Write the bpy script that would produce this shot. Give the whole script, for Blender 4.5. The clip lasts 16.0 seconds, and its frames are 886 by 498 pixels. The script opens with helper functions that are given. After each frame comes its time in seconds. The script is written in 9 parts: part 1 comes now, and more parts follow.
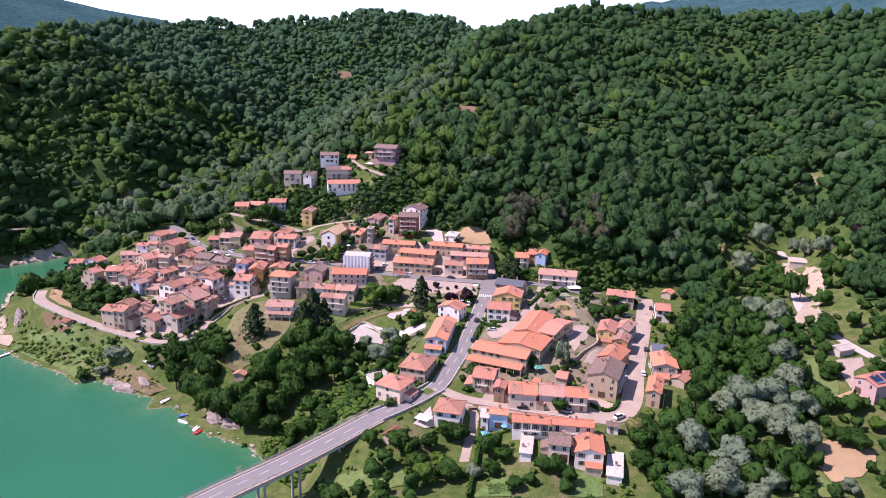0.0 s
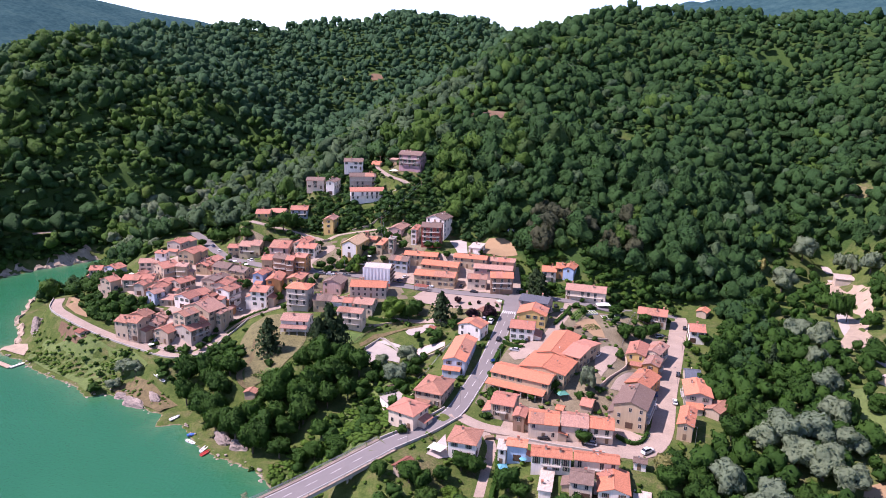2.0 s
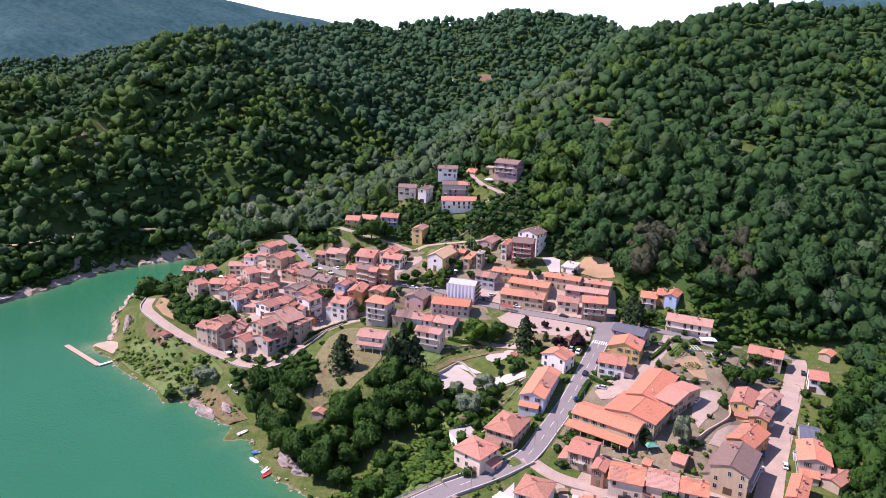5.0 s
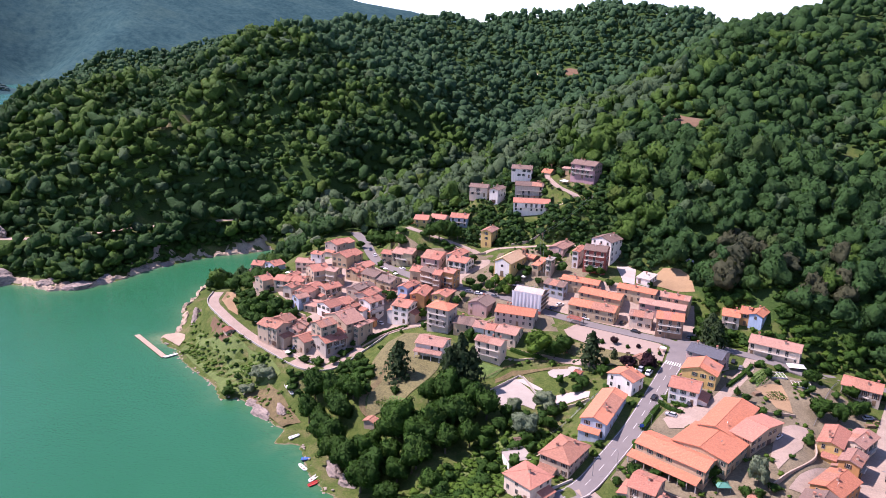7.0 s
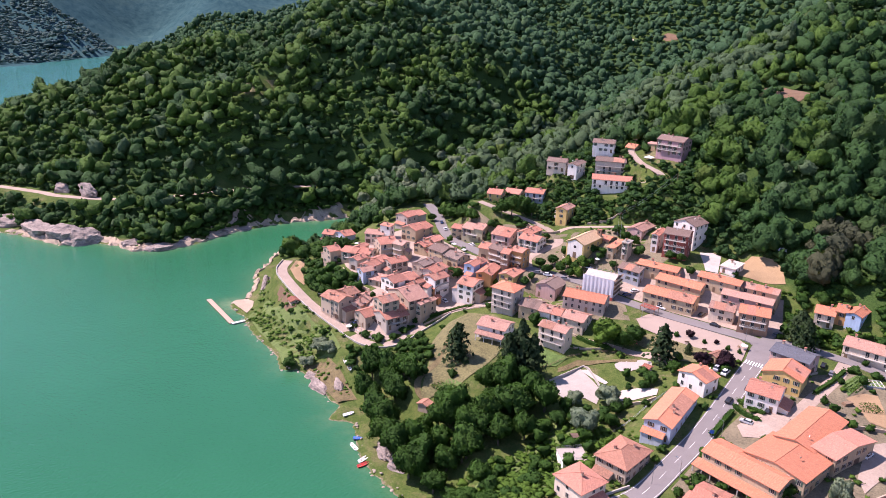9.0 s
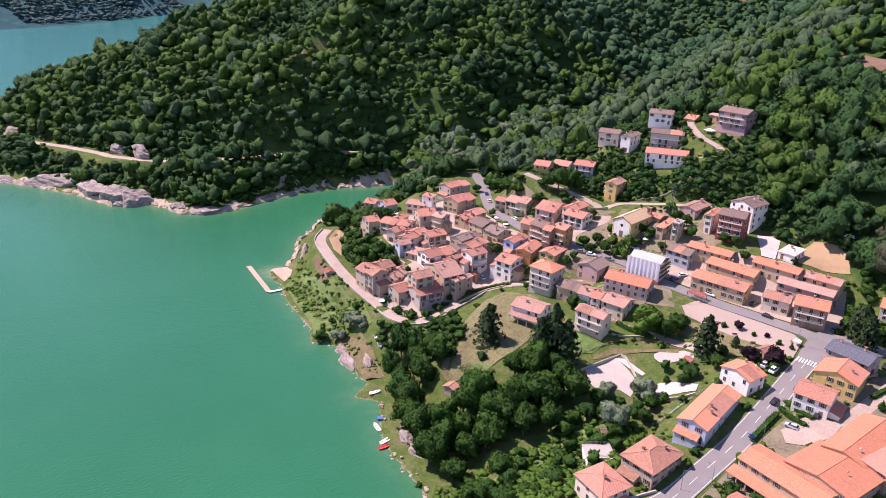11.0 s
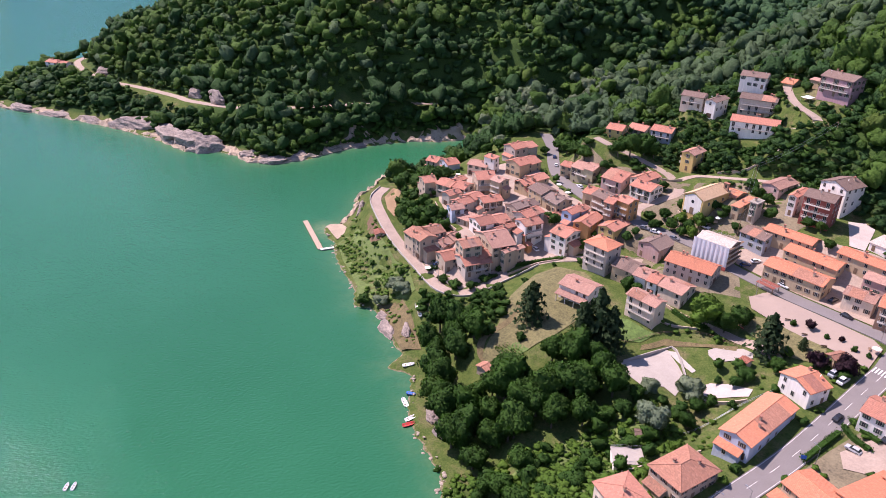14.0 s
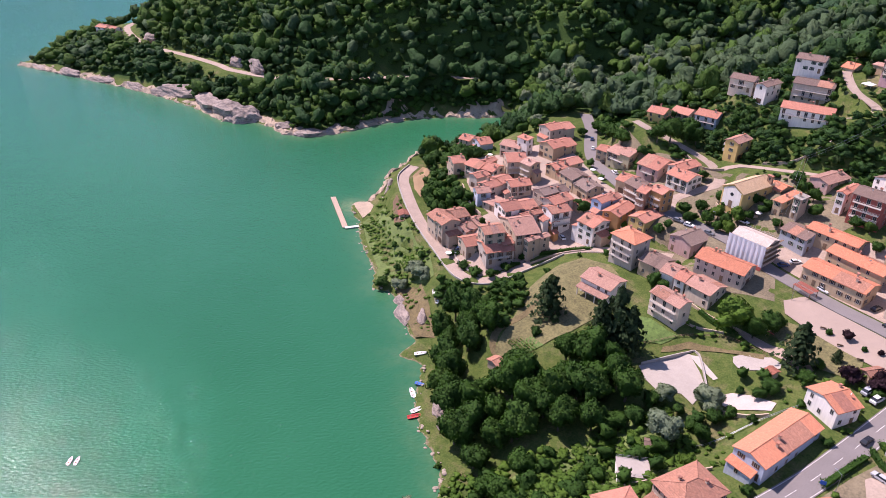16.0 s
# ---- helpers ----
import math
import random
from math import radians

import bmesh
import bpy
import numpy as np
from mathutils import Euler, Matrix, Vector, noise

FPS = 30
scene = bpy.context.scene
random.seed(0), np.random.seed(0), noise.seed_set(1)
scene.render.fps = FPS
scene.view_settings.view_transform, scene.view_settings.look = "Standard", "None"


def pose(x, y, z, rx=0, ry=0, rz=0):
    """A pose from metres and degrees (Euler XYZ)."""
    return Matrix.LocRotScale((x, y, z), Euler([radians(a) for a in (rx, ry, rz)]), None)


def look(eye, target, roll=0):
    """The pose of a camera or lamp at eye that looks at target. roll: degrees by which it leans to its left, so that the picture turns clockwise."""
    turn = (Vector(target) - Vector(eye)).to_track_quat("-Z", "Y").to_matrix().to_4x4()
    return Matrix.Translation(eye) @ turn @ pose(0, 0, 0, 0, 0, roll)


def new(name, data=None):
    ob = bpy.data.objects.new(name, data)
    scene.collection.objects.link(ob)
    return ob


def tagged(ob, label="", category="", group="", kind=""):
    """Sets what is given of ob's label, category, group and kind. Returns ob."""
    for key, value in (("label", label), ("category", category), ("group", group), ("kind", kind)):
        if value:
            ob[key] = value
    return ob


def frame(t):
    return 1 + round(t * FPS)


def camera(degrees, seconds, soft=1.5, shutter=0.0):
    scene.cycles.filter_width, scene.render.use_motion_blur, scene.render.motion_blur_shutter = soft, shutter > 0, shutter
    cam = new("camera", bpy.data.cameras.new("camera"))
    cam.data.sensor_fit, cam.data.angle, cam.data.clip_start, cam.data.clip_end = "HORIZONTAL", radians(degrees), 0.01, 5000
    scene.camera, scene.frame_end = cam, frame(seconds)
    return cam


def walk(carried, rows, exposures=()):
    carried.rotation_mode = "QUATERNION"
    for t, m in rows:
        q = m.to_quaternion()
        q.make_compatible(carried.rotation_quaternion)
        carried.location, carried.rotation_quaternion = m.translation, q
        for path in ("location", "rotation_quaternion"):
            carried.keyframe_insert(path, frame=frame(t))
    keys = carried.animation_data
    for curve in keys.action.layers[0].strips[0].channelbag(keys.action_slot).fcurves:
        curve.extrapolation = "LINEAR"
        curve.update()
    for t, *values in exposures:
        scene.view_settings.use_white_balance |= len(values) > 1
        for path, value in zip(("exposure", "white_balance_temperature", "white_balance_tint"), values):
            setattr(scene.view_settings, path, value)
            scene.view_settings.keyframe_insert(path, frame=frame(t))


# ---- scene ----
cam = camera(63.7, 16.0, soft=0.6)
PATH = [
    (0, (0.0, 0.063, 144.796), (0.025, 1.996, 144.284), 1.3),
    (0.5, (1.485, 4.276, 145.344), (1.486, 6.21, 144.832), 1.4),
    (1, (2.885, 8.304, 146.0), (2.864, 10.237, 145.487), 1.4),
    (1.5, (4.253, 12.269, 146.662), (4.21, 14.202, 146.149), 1.4),
    (2, (5.642, 16.204, 147.308), (5.572, 18.136, 146.795), 1.3),
    (2.5, (7.002, 20.19, 147.946), (6.893, 22.12, 147.432), 1.3),
    (3, (8.455, 24.278, 148.568), (8.293, 26.204, 148.053), 1.3),
    (3.5, (10.041, 28.498, 149.185), (9.821, 30.418, 148.67), 1.4),
    (4, (11.543, 32.559, 149.739), (11.27, 34.472, 149.222), 1.4),
    (6.5, (18.171, 53.245, 153.059), (17.633, 55.093, 152.514), 1.6),
    (7, (19.34, 57.384, 153.489), (18.741, 59.21, 152.936), 1.6),
    (7.5, (20.482, 61.435, 153.972), (19.824, 63.236, 153.403), 1.6),
    (8, (21.542, 65.577, 154.479), (20.831, 67.348, 153.882), 1.6),
    (8.5, (22.552, 69.791, 154.983), (21.788, 71.53, 154.358), 1.7),
    (9, (23.566, 74.022, 155.43), (22.751, 75.728, 154.778), 1.6),
    (11.5, (28.926, 95.358, 158.377), (27.947, 96.917, 157.594), 1.4),
    (12, (29.964, 99.532, 158.804), (28.954, 101.059, 157.998), 1.4),
    (12.5, (30.991, 103.75, 159.254), (29.951, 105.244, 158.424), 1.4),
    (13, (32.004, 108.123, 159.749), (30.933, 109.58, 158.895), 1.4),
    (13.5, (32.895, 112.368, 160.235), (31.797, 113.791, 159.357), 1.3),
    (14, (33.688, 116.582, 160.744), (32.563, 117.969, 159.843), 1.2),
    (14.5, (34.447, 120.775, 161.22), (33.297, 122.126, 160.298), 1.2),
    (15, (35.173, 124.943, 161.736), (34.002, 126.262, 160.793), 1.2),
    (15.5, (35.792, 129.168, 162.205), (34.603, 130.458, 161.245), 1.1),
    (16, (36.325, 133.625, 162.598), (35.118, 134.883, 161.619), 1.2),
]
walk(cam, [(t, look(eye, target, roll)) for t, eye, target, roll in PATH], [(0.0, 0.89, 6330, 37), (4.0, 0.89, 6360, 37), (8.0, 1.01, 6560, 36), (9.0, 1.04, 6620, 35), (11.5, 0.96, 6640, 35), (14.0, 0.87, 6640, 34), (16.0, 0.82, 6640, 34)])

# ---- light ----
SUN_AZ, SUN_EL = -99.0, 54.0
world = bpy.data.worlds.new("sky")
scene.world = world
world.use_nodes = True
wn = world.node_tree
sky = wn.nodes.new("ShaderNodeTexSky")
sky.sky_type = "NISHITA"
sky.sun_disc = False
sky.sun_elevation, sky.sun_rotation = radians(SUN_EL), radians(SUN_AZ)
sky.air_density, sky.dust_density, sky.ozone_density = 0.8, 0.2, 2.0
sky.altitude = 1500
wn.links.new(sky.outputs[0], wn.nodes["Background"].inputs[0])
wn.nodes["Background"].inputs[1].default_value = 0.145
sun = new("sun", bpy.data.lights.new("sun", "SUN"))
sun.data.energy, sun.data.angle, sun.data.color = 4.35, radians(0.5), (1.0, 0.955, 0.9)
az, el = radians(SUN_AZ), radians(SUN_EL)
sun.matrix_world = look((0, 0, 400), (-math.sin(az) * math.cos(el), -math.cos(az) * math.cos(el), 400 - math.sin(el)))


# ---- materials ----
def nodes_of(name):
    m = bpy.data.materials.new(name)
    m.use_nodes = True
    return m, m.node_tree, m.node_tree.nodes["Principled BSDF"]


def add(t, kind, **kw):
    n = t.nodes.new(kind)
    for k, v in kw.items():
        n.inputs[k].default_value = v
    return n


def coords(t, space="Object"):
    if space == "World":
        return t.nodes.new("ShaderNodeNewGeometry").outputs["Position"]
    return t.nodes.new("ShaderNodeTexCoord").outputs[space]


def noise_at(t, where, scale, detail=4.0, rough=0.6):
    n = add(t, "ShaderNodeTexNoise", Scale=scale, Detail=detail, Roughness=rough)
    t.links.new(where, n.inputs["Vector"])
    return n.outputs["Fac"]


def ramp(t, fac, stops):
    n = t.nodes.new("ShaderNodeValToRGB")
    e = n.color_ramp.elements
    while len(e) < len(stops):
        e.new(0.5)
    for el_, (p, c) in zip(e, stops):
        el_.position, el_.color = p, (*c, 1)
    t.links.new(fac, n.inputs[0])
    return n.outputs[0]


def mix(t, fac, a, b, blend="MIX"):
    n = t.nodes.new("ShaderNodeMix")
    n.data_type, n.blend_type = "RGBA", blend
    for sock, v in ((n.inputs[0], fac), (n.inputs[6], a), (n.inputs[7], b)):
        if isinstance(v, (int, float)):
            sock.default_value = v
        elif isinstance(v, tuple):
            sock.default_value = (*v, 1)
        else:
            t.links.new(v, sock)
    return n.outputs[2]


def bump(t, bsdf, height, strength=0.3, dist=0.1):
    n = add(t, "ShaderNodeBump", Strength=strength, Distance=dist)
    t.links.new(height, n.inputs["Height"])
    t.links.new(n.outputs[0], bsdf.inputs["Normal"])


def shade(c, k):
    return tuple(min(1.0, v * k) for v in c)


def plain(name, c, rough=0.7, metal=0.0, vary=0.25, scale=1.5, fine=14.0, relief=0.15, space="World"):
    """A surface with stains at a large and a small scale and a fine relief."""
    m, t, b = nodes_of(name)
    w = coords(t, space)
    big = noise_at(t, w, scale, 5, 0.65)
    small = noise_at(t, w, fine, 3, 0.6)
    col = ramp(t, big, [(0.25, shade(c, 1 - vary)), (0.75, shade(c, 1 + vary * 0.6))])
    col = mix(t, 0.5, col, ramp(t, small, [(0.3, shade(c, 1 - vary * 0.8)), (0.7, shade(c, 1 + vary * 0.5))]))
    t.links.new(col, b.inputs["Base Color"])
    b.inputs["Roughness"].default_value, b.inputs["Metallic"].default_value = rough, metal
    if relief:
        bump(t, b, small, relief, 0.05)
    return m


def wall_material(name, c):
    """Plaster with rain streaks and patches, a tone of its own on each house."""
    m, t, b = nodes_of(name)
    w = coords(t, "World")
    info = t.nodes.new("ShaderNodeObjectInfo").outputs["Random"]
    big = noise_at(t, w, 0.35, 5, 0.7)
    mp = add(t, "ShaderNodeMapping", Scale=(1.6, 1.6, 0.12))
    t.links.new(w, mp.inputs["Vector"])
    streak = noise_at(t, mp.outputs[0], 1.0, 4, 0.7)
    fine = noise_at(t, w, 9.0, 3, 0.6)
    col = ramp(t, big, [(0.3, shade(c, 0.8)), (0.7, shade(c, 1.08))])
    col = mix(t, 0.45, col, ramp(t, streak, [(0.35, shade(c, 0.6)), (0.62, shade(c, 1.2))]))
    patchy = noise_at(t, w, 1.1, 5, 0.75)
    col = mix(t, ramp(t, patchy, [(0.6, (0, 0, 0)), (0.72, (0.55, 0.55, 0.55))]), col, (c[0] * 0.62, c[1] * 0.55, c[2] * 0.5))
    col = mix(t, 0.5, col, ramp(t, info, [(0.0, shade(c, 0.86)), (1.0, (min(1, c[0] * 1.06), c[1], c[2] * 0.94))]))
    t.links.new(col, b.inputs["Base Color"])
    b.inputs["Roughness"].default_value = 0.85
    bump(t, b, fine, 0.2, 0.04)
    return m


def roof_material(name, c, c2):
    """Clay tiles in rows: channels down the slope, courses across, single tiles and patches lighter or darker."""
    m, t, b = nodes_of(name)
    o = coords(t, "Object")
    w = coords(t, "World")
    wx = add(t, "ShaderNodeTexWave", Scale=1.15, Distortion=0.8)
    wx.bands_direction = "X"
    t.links.new(o, wx.inputs["Vector"])
    wy = add(t, "ShaderNodeTexWave", Scale=0.75, Distortion=0.6)
    wy.bands_direction, wy.wave_profile = "Y", "SAW"
    t.links.new(o, wy.inputs["Vector"])
    mp = add(t, "ShaderNodeMapping", Scale=(3.2, 1.9, 1.9))
    t.links.new(o, mp.inputs["Vector"])
    cell = t.nodes.new("ShaderNodeTexVoronoi")
    cell.inputs["Scale"].default_value = 1.0
    t.links.new(mp.outputs[0], cell.inputs["Vector"])
    tile = t.nodes.new("ShaderNodeSeparateColor")
    t.links.new(cell.outputs["Color"], tile.inputs[0])
    info = t.nodes.new("ShaderNodeObjectInfo").outputs["Random"]
    big = noise_at(t, w, 0.15, 5, 0.7)
    mid = noise_at(t, w, 0.9, 6, 0.75)
    old = (c2[0] * 0.62, c2[1] * 0.72, c2[2] * 0.8)
    pale = (min(1, c[0] * 1.25), min(1, c[1] * 1.5), min(1, c[2] * 1.65))
    col = mix(t, ramp(t, big, [(0.35, (0, 0, 0)), (0.65, (1, 1, 1))]), c, c2)
    col = mix(t, 0.75, col, ramp(t, mid, [(0.36, shade(old, 0.85)), (0.45, c2), (0.54, c), (0.63, pale)]))
    run = add(t, "ShaderNodeMapping", Scale=(2.4, 0.35, 0.35))
    t.links.new(o, run.inputs["Vector"])
    col = mix(t, 0.35, col, ramp(t, noise_at(t, run.outputs[0], 1.0, 5, 0.7), [(0.36, shade(old, 0.8)), (0.5, c), (0.64, pale)]))
    rows = add(t, "ShaderNodeTexWave", Scale=0.5, Distortion=1.0)
    rows.bands_direction = "X"
    t.links.new(o, rows.inputs["Vector"])
    col = mix(t, 0.16, col, ramp(t, rows.outputs["Fac"], [(0.0, shade(old, 0.85)), (0.6, c), (1.0, pale)]))
    col = mix(t, 0.5, col, ramp(t, tile.outputs[0], [(0.0, shade(old, 0.8)), (0.3, c2), (0.7, c), (1.0, pale)]))
    col = mix(t, 0.4, col, ramp(t, info, [(0.0, shade(c2, 0.72)), (0.45, c), (0.8, shade(c, 1.15)), (1.0, pale)]))
    t.links.new(col, b.inputs["Base Color"])
    b.inputs["Roughness"].default_value = 0.88
    h = t.nodes.new("ShaderNodeMath")
    h.operation = "ADD"
    t.links.new(wx.outputs["Fac"], h.inputs[0])
    t.links.new(wy.outputs["Fac"], h.inputs[1])
    bump(t, b, h.outputs[0], 0.7, 0.09)
    return m


def leaf_material(name, dark, light, odd, space=0.05, fine=1.3, relief=0.6):
    """Leaves that differ from tree to tree, from clump to clump and over the slope."""
    m, t, b = nodes_of(name)
    w = coords(t, "World")
    isl = t.nodes.new("ShaderNodeNewGeometry").outputs["Random Per Island"]
    info = t.nodes.new("ShaderNodeObjectInfo").outputs["Random"]
    att = t.nodes.new("ShaderNodeAttribute")
    att.attribute_name = "tone"
    add_ = t.nodes.new("ShaderNodeMath")
    add_.operation = "ADD"
    t.links.new(att.outputs["Fac"], add_.inputs[0])
    t.links.new(info, add_.inputs[1])
    own = t.nodes.new("ShaderNodeMath")
    own.operation = "FRACT"
    t.links.new(add_.outputs[0], own.inputs[0])
    big = noise_at(t, w, space * 0.25, 4, 0.6)
    mid = tuple((a + c) / 2 for a, c in zip(dark, light))
    cool = (mid[0] * 0.75, mid[1] * 0.95, mid[2] * 1.3)
    col = ramp(t, own.outputs[0], [(0.0, dark), (0.22, cool), (0.45, mid), (0.72, light), (0.93, shade(light, 1.12)), (1.0, odd)])
    col = mix(t, 0.35, col, ramp(t, big, [(0.35, dark), (0.6, light), (0.78, odd)]))
    col = mix(t, 0.34, col, ramp(t, isl, [(0.0, shade(dark, 0.8)), (0.55, light), (1.0, shade(light, 1.35))]))
    clump = noise_at(t, w, 0.55, 3, 0.6)
    leafage = noise_at(t, w, fine, 4, 0.72)
    # leaf-to-leaf tone, with the shaded gaps between leaves painted in
    col = mix(t, 0.45, col, ramp(t, leafage, [(0.34, shade(dark, 0.75)), (0.52, mid), (0.68, shade(light, 1.2))]))
    height = t.nodes.new("ShaderNodeMath")
    height.operation = "MULTIPLY_ADD"
    height.inputs[1].default_value = 1.6
    t.links.new(clump, height.inputs[0])
    t.links.new(leafage, height.inputs[2])
    bump(t, b, height.outputs[0], 1.0, relief)
    t.links.new(col, b.inputs["Base Color"])
    b.inputs["Roughness"].default_value = 0.7
    b.inputs["Specular IOR Level"].default_value = 0.15
    tr = t.nodes.new("ShaderNodeBsdfTranslucent")
    t.links.new(mix(t, 1.0, col, (0.8, 1.1, 0.5), "MULTIPLY"), tr.inputs[0])
    mx = t.nodes.new("ShaderNodeMixShader")
    mx.inputs[0].default_value = 0.28
    t.links.new(b.outputs[0], mx.inputs[1])
    t.links.new(tr.outputs[0], mx.inputs[2])
    t.links.new(mx.outputs[0], t.nodes["Material Output"].inputs[0])
    return m


WALLS = {k: wall_material("plaster_" + k, c) for k, c in dict(
    cream=(0.68, 0.55, 0.43), white=(0.8, 0.735, 0.67), tan=(0.46, 0.34, 0.22), olive=(0.42, 0.36, 0.23), stone=(0.46, 0.355, 0.265), blue=(0.45, 0.5, 0.58), lilac=(0.43, 0.25, 0.265),
    lightblue=(0.38, 0.5, 0.66), orange=(0.52, 0.26, 0.1), yellow=(0.6, 0.42, 0.16), grey=(0.47, 0.4, 0.335), bluegrey=(0.36, 0.39, 0.44), pink=(0.5, 0.33, 0.3),
    brown=(0.3, 0.18, 0.12), red=(0.3, 0.08, 0.06), sheet=(0.62, 0.64, 0.68)).items()}
ROOFS = {k: roof_material("tiles_" + k, c, d) for k, c, d in (
    ("red", (0.45, 0.175, 0.112), (0.35, 0.155, 0.11)), ("orange", (0.53, 0.185, 0.098), (0.45, 0.165, 0.095)), ("pink", (0.41, 0.215, 0.155), (0.31, 0.165, 0.125)),
    ("brown", (0.2, 0.125, 0.095), (0.16, 0.105, 0.085)), ("brownred", (0.4, 0.175, 0.11), (0.22, 0.115, 0.08)), ("pale", (0.5, 0.4, 0.33), (0.42, 0.33, 0.27)),
    ("slate", (0.1, 0.1, 0.115), (0.08, 0.08, 0.09)), ("stone", (0.33, 0.28, 0.23), (0.26, 0.22, 0.18)), ("straw", (0.62, 0.4, 0.23), (0.54, 0.34, 0.2)), ("rust", (0.3, 0.1, 0.06), (0.22, 0.08, 0.05)))}
GLASS, _t, _b = nodes_of("window_glass")
_b.inputs["Base Color"].default_value = (0.03, 0.035, 0.04, 1)
_b.inputs["Roughness"].default_value = 0.08
SHUTTER_GREEN = plain("shutter_green", (0.06, 0.1, 0.07), 0.6)
SHUTTER_BROWN = plain("shutter_brown", (0.1, 0.055, 0.035), 0.6)
FRAME_STONE = plain("window_surround", (0.42, 0.37, 0.32), 0.7)
FRAME_WHITE = plain("frame_white", (0.6, 0.57, 0.52), 0.6)
WOOD = plain("weathered_wood", (0.22, 0.14, 0.085), 0.8, vary=0.4)
BARK = plain("bark", (0.11, 0.085, 0.06), 0.9, vary=0.4, fine=6)
CONCRETE = plain("concrete", (0.4, 0.36, 0.32), 0.85, vary=0.25, scale=0.4, fine=5)
ASPHALT = plain("asphalt", (0.185, 0.165, 0.158), 0.9, vary=0.22, scale=0.25, fine=3)
PALE_ROAD = plain("pale_road", (0.345, 0.262, 0.208), 0.9, vary=0.4, scale=0.16, fine=1.6)
GRAVEL = plain("pale_gravel", (0.44, 0.37, 0.33), 0.95, vary=0.28, scale=0.3, fine=4)
PAVING = plain("piazza_paving", (0.315, 0.238, 0.19), 0.85, vary=0.12, scale=0.4, fine=3)
TOWN_EARTH = plain("town_earth", (0.19, 0.155, 0.095), 0.95, vary=0.75, scale=0.12, fine=1.5, relief=0.4)
WHITE_PAINT = plain("road_paint", (0.62, 0.6, 0.57), 0.7, vary=0.25, scale=1.0, fine=6)
METAL = plain("galvanised_metal", (0.35, 0.36, 0.37), 0.45, 0.8, vary=0.15)
DARK = plain("opening_shade", (0.02, 0.02, 0.02), 0.8, vary=0.2)
ROCK = plain("pale_rock", (0.33, 0.27, 0.21), 0.9, vary=0.35, scale=0.25, fine=2.0, relief=0.6)
COURT = plain("pale_concrete", (0.36, 0.315, 0.275), 0.9, vary=0.22, scale=0.3, fine=2)
BARE_SOIL = plain("reddish_earth", (0.165, 0.098, 0.055), 0.95, vary=0.5, scale=0.2, fine=1.5, relief=0.6)
DRY_SOIL = plain("dry_earth", (0.33, 0.215, 0.115), 0.95, vary=0.3, scale=0.25, fine=2.5, relief=0.5)
BANK = plain("tan_bank", (0.38, 0.29, 0.21), 0.95, vary=0.45, scale=0.3, fine=1.6, relief=0.7)
LEAF_FOREST = leaf_material("forest_leaves", (0.014, 0.045, 0.015), (0.05, 0.12, 0.031), (0.135, 0.135, 0.046), 0.05, 1.0, 0.9)
LEAF_FRESH = leaf_material("fresh_forest_leaves", (0.03, 0.076, 0.013), (0.088, 0.168, 0.028), (0.18, 0.17, 0.045), 0.05, 1.0, 0.9)
LEAF_SAGE = leaf_material("sage_leaves", (0.04, 0.08, 0.034), (0.1, 0.16, 0.074), (0.16, 0.2, 0.115), 0.05, 1.0, 0.9)
LEAF_BRUSH = leaf_material("half_bare_brush", (0.042, 0.056, 0.026), (0.09, 0.095, 0.052), (0.13, 0.115, 0.07), 0.05, 1.4, 0.9)
# far ridges: haze put into the leaf colour, paler and bluer
LEAF_FAR = leaf_material("hazy_far_leaves", (0.027, 0.072, 0.034), (0.068, 0.15, 0.06), (0.115, 0.16, 0.062), 0.05, 0.7, 1.2)
# wood across the lake: the bluish veil of air is painted into its leaves
LEAF_HAZE = leaf_material("hazy_distant_leaves", (0.06, 0.11, 0.1), (0.09, 0.155, 0.135), (0.11, 0.17, 0.14), 0.05, 0.5, 1.5)
LEAF_BROAD = leaf_material("broad_leaves", (0.01, 0.036, 0.006), (0.046, 0.112, 0.016), (0.085, 0.135, 0.028), 0.12, 3.2, 0.22)
LEAF_LIGHT = leaf_material("light_leaves", (0.035, 0.085, 0.01), (0.1, 0.185, 0.025), (0.15, 0.2, 0.04), 0.12, 3.2, 0.22)
LEAF_WILLOW = leaf_material("silver_leaves", (0.115, 0.155, 0.088), (0.195, 0.24, 0.145), (0.25, 0.285, 0.195), 0.12, 3.2, 0.22)
LEAF_CONIFER = leaf_material("conifer_needles", (0.016, 0.038, 0.014), (0.046, 0.08, 0.03), (0.06, 0.09, 0.035), 0.12, 2.0, 0.4)
LEAF_PLUM = leaf_material("purple_leaves", (0.018, 0.010, 0.014), (0.045, 0.02, 0.028), (0.05, 0.03, 0.03), 0.12)

LEAF_PALE = leaf_material("pale_blossom", (0.12, 0.13, 0.03), (0.42, 0.37, 0.14), (0.5, 0.42, 0.2), 0.12)
MEADOW = plain("rank_grass", (0.105, 0.15, 0.036), 0.95, vary=0.6, scale=0.3, fine=1.4, relief=0.8)
LAWN = plain("mown_grass", (0.095, 0.16, 0.036), 0.95, vary=0.7, scale=0.35, fine=1.3, relief=0.6)
RUSTY_GRASS = plain("rusty_grass", (0.15, 0.115, 0.05), 0.95, vary=0.8, scale=0.4, fine=2.2, relief=0.5)
LAWN_DRY = plain("dry_grass", (0.15, 0.135, 0.055), 0.95, vary=0.7, scale=0.3, fine=1.2, relief=0.6)

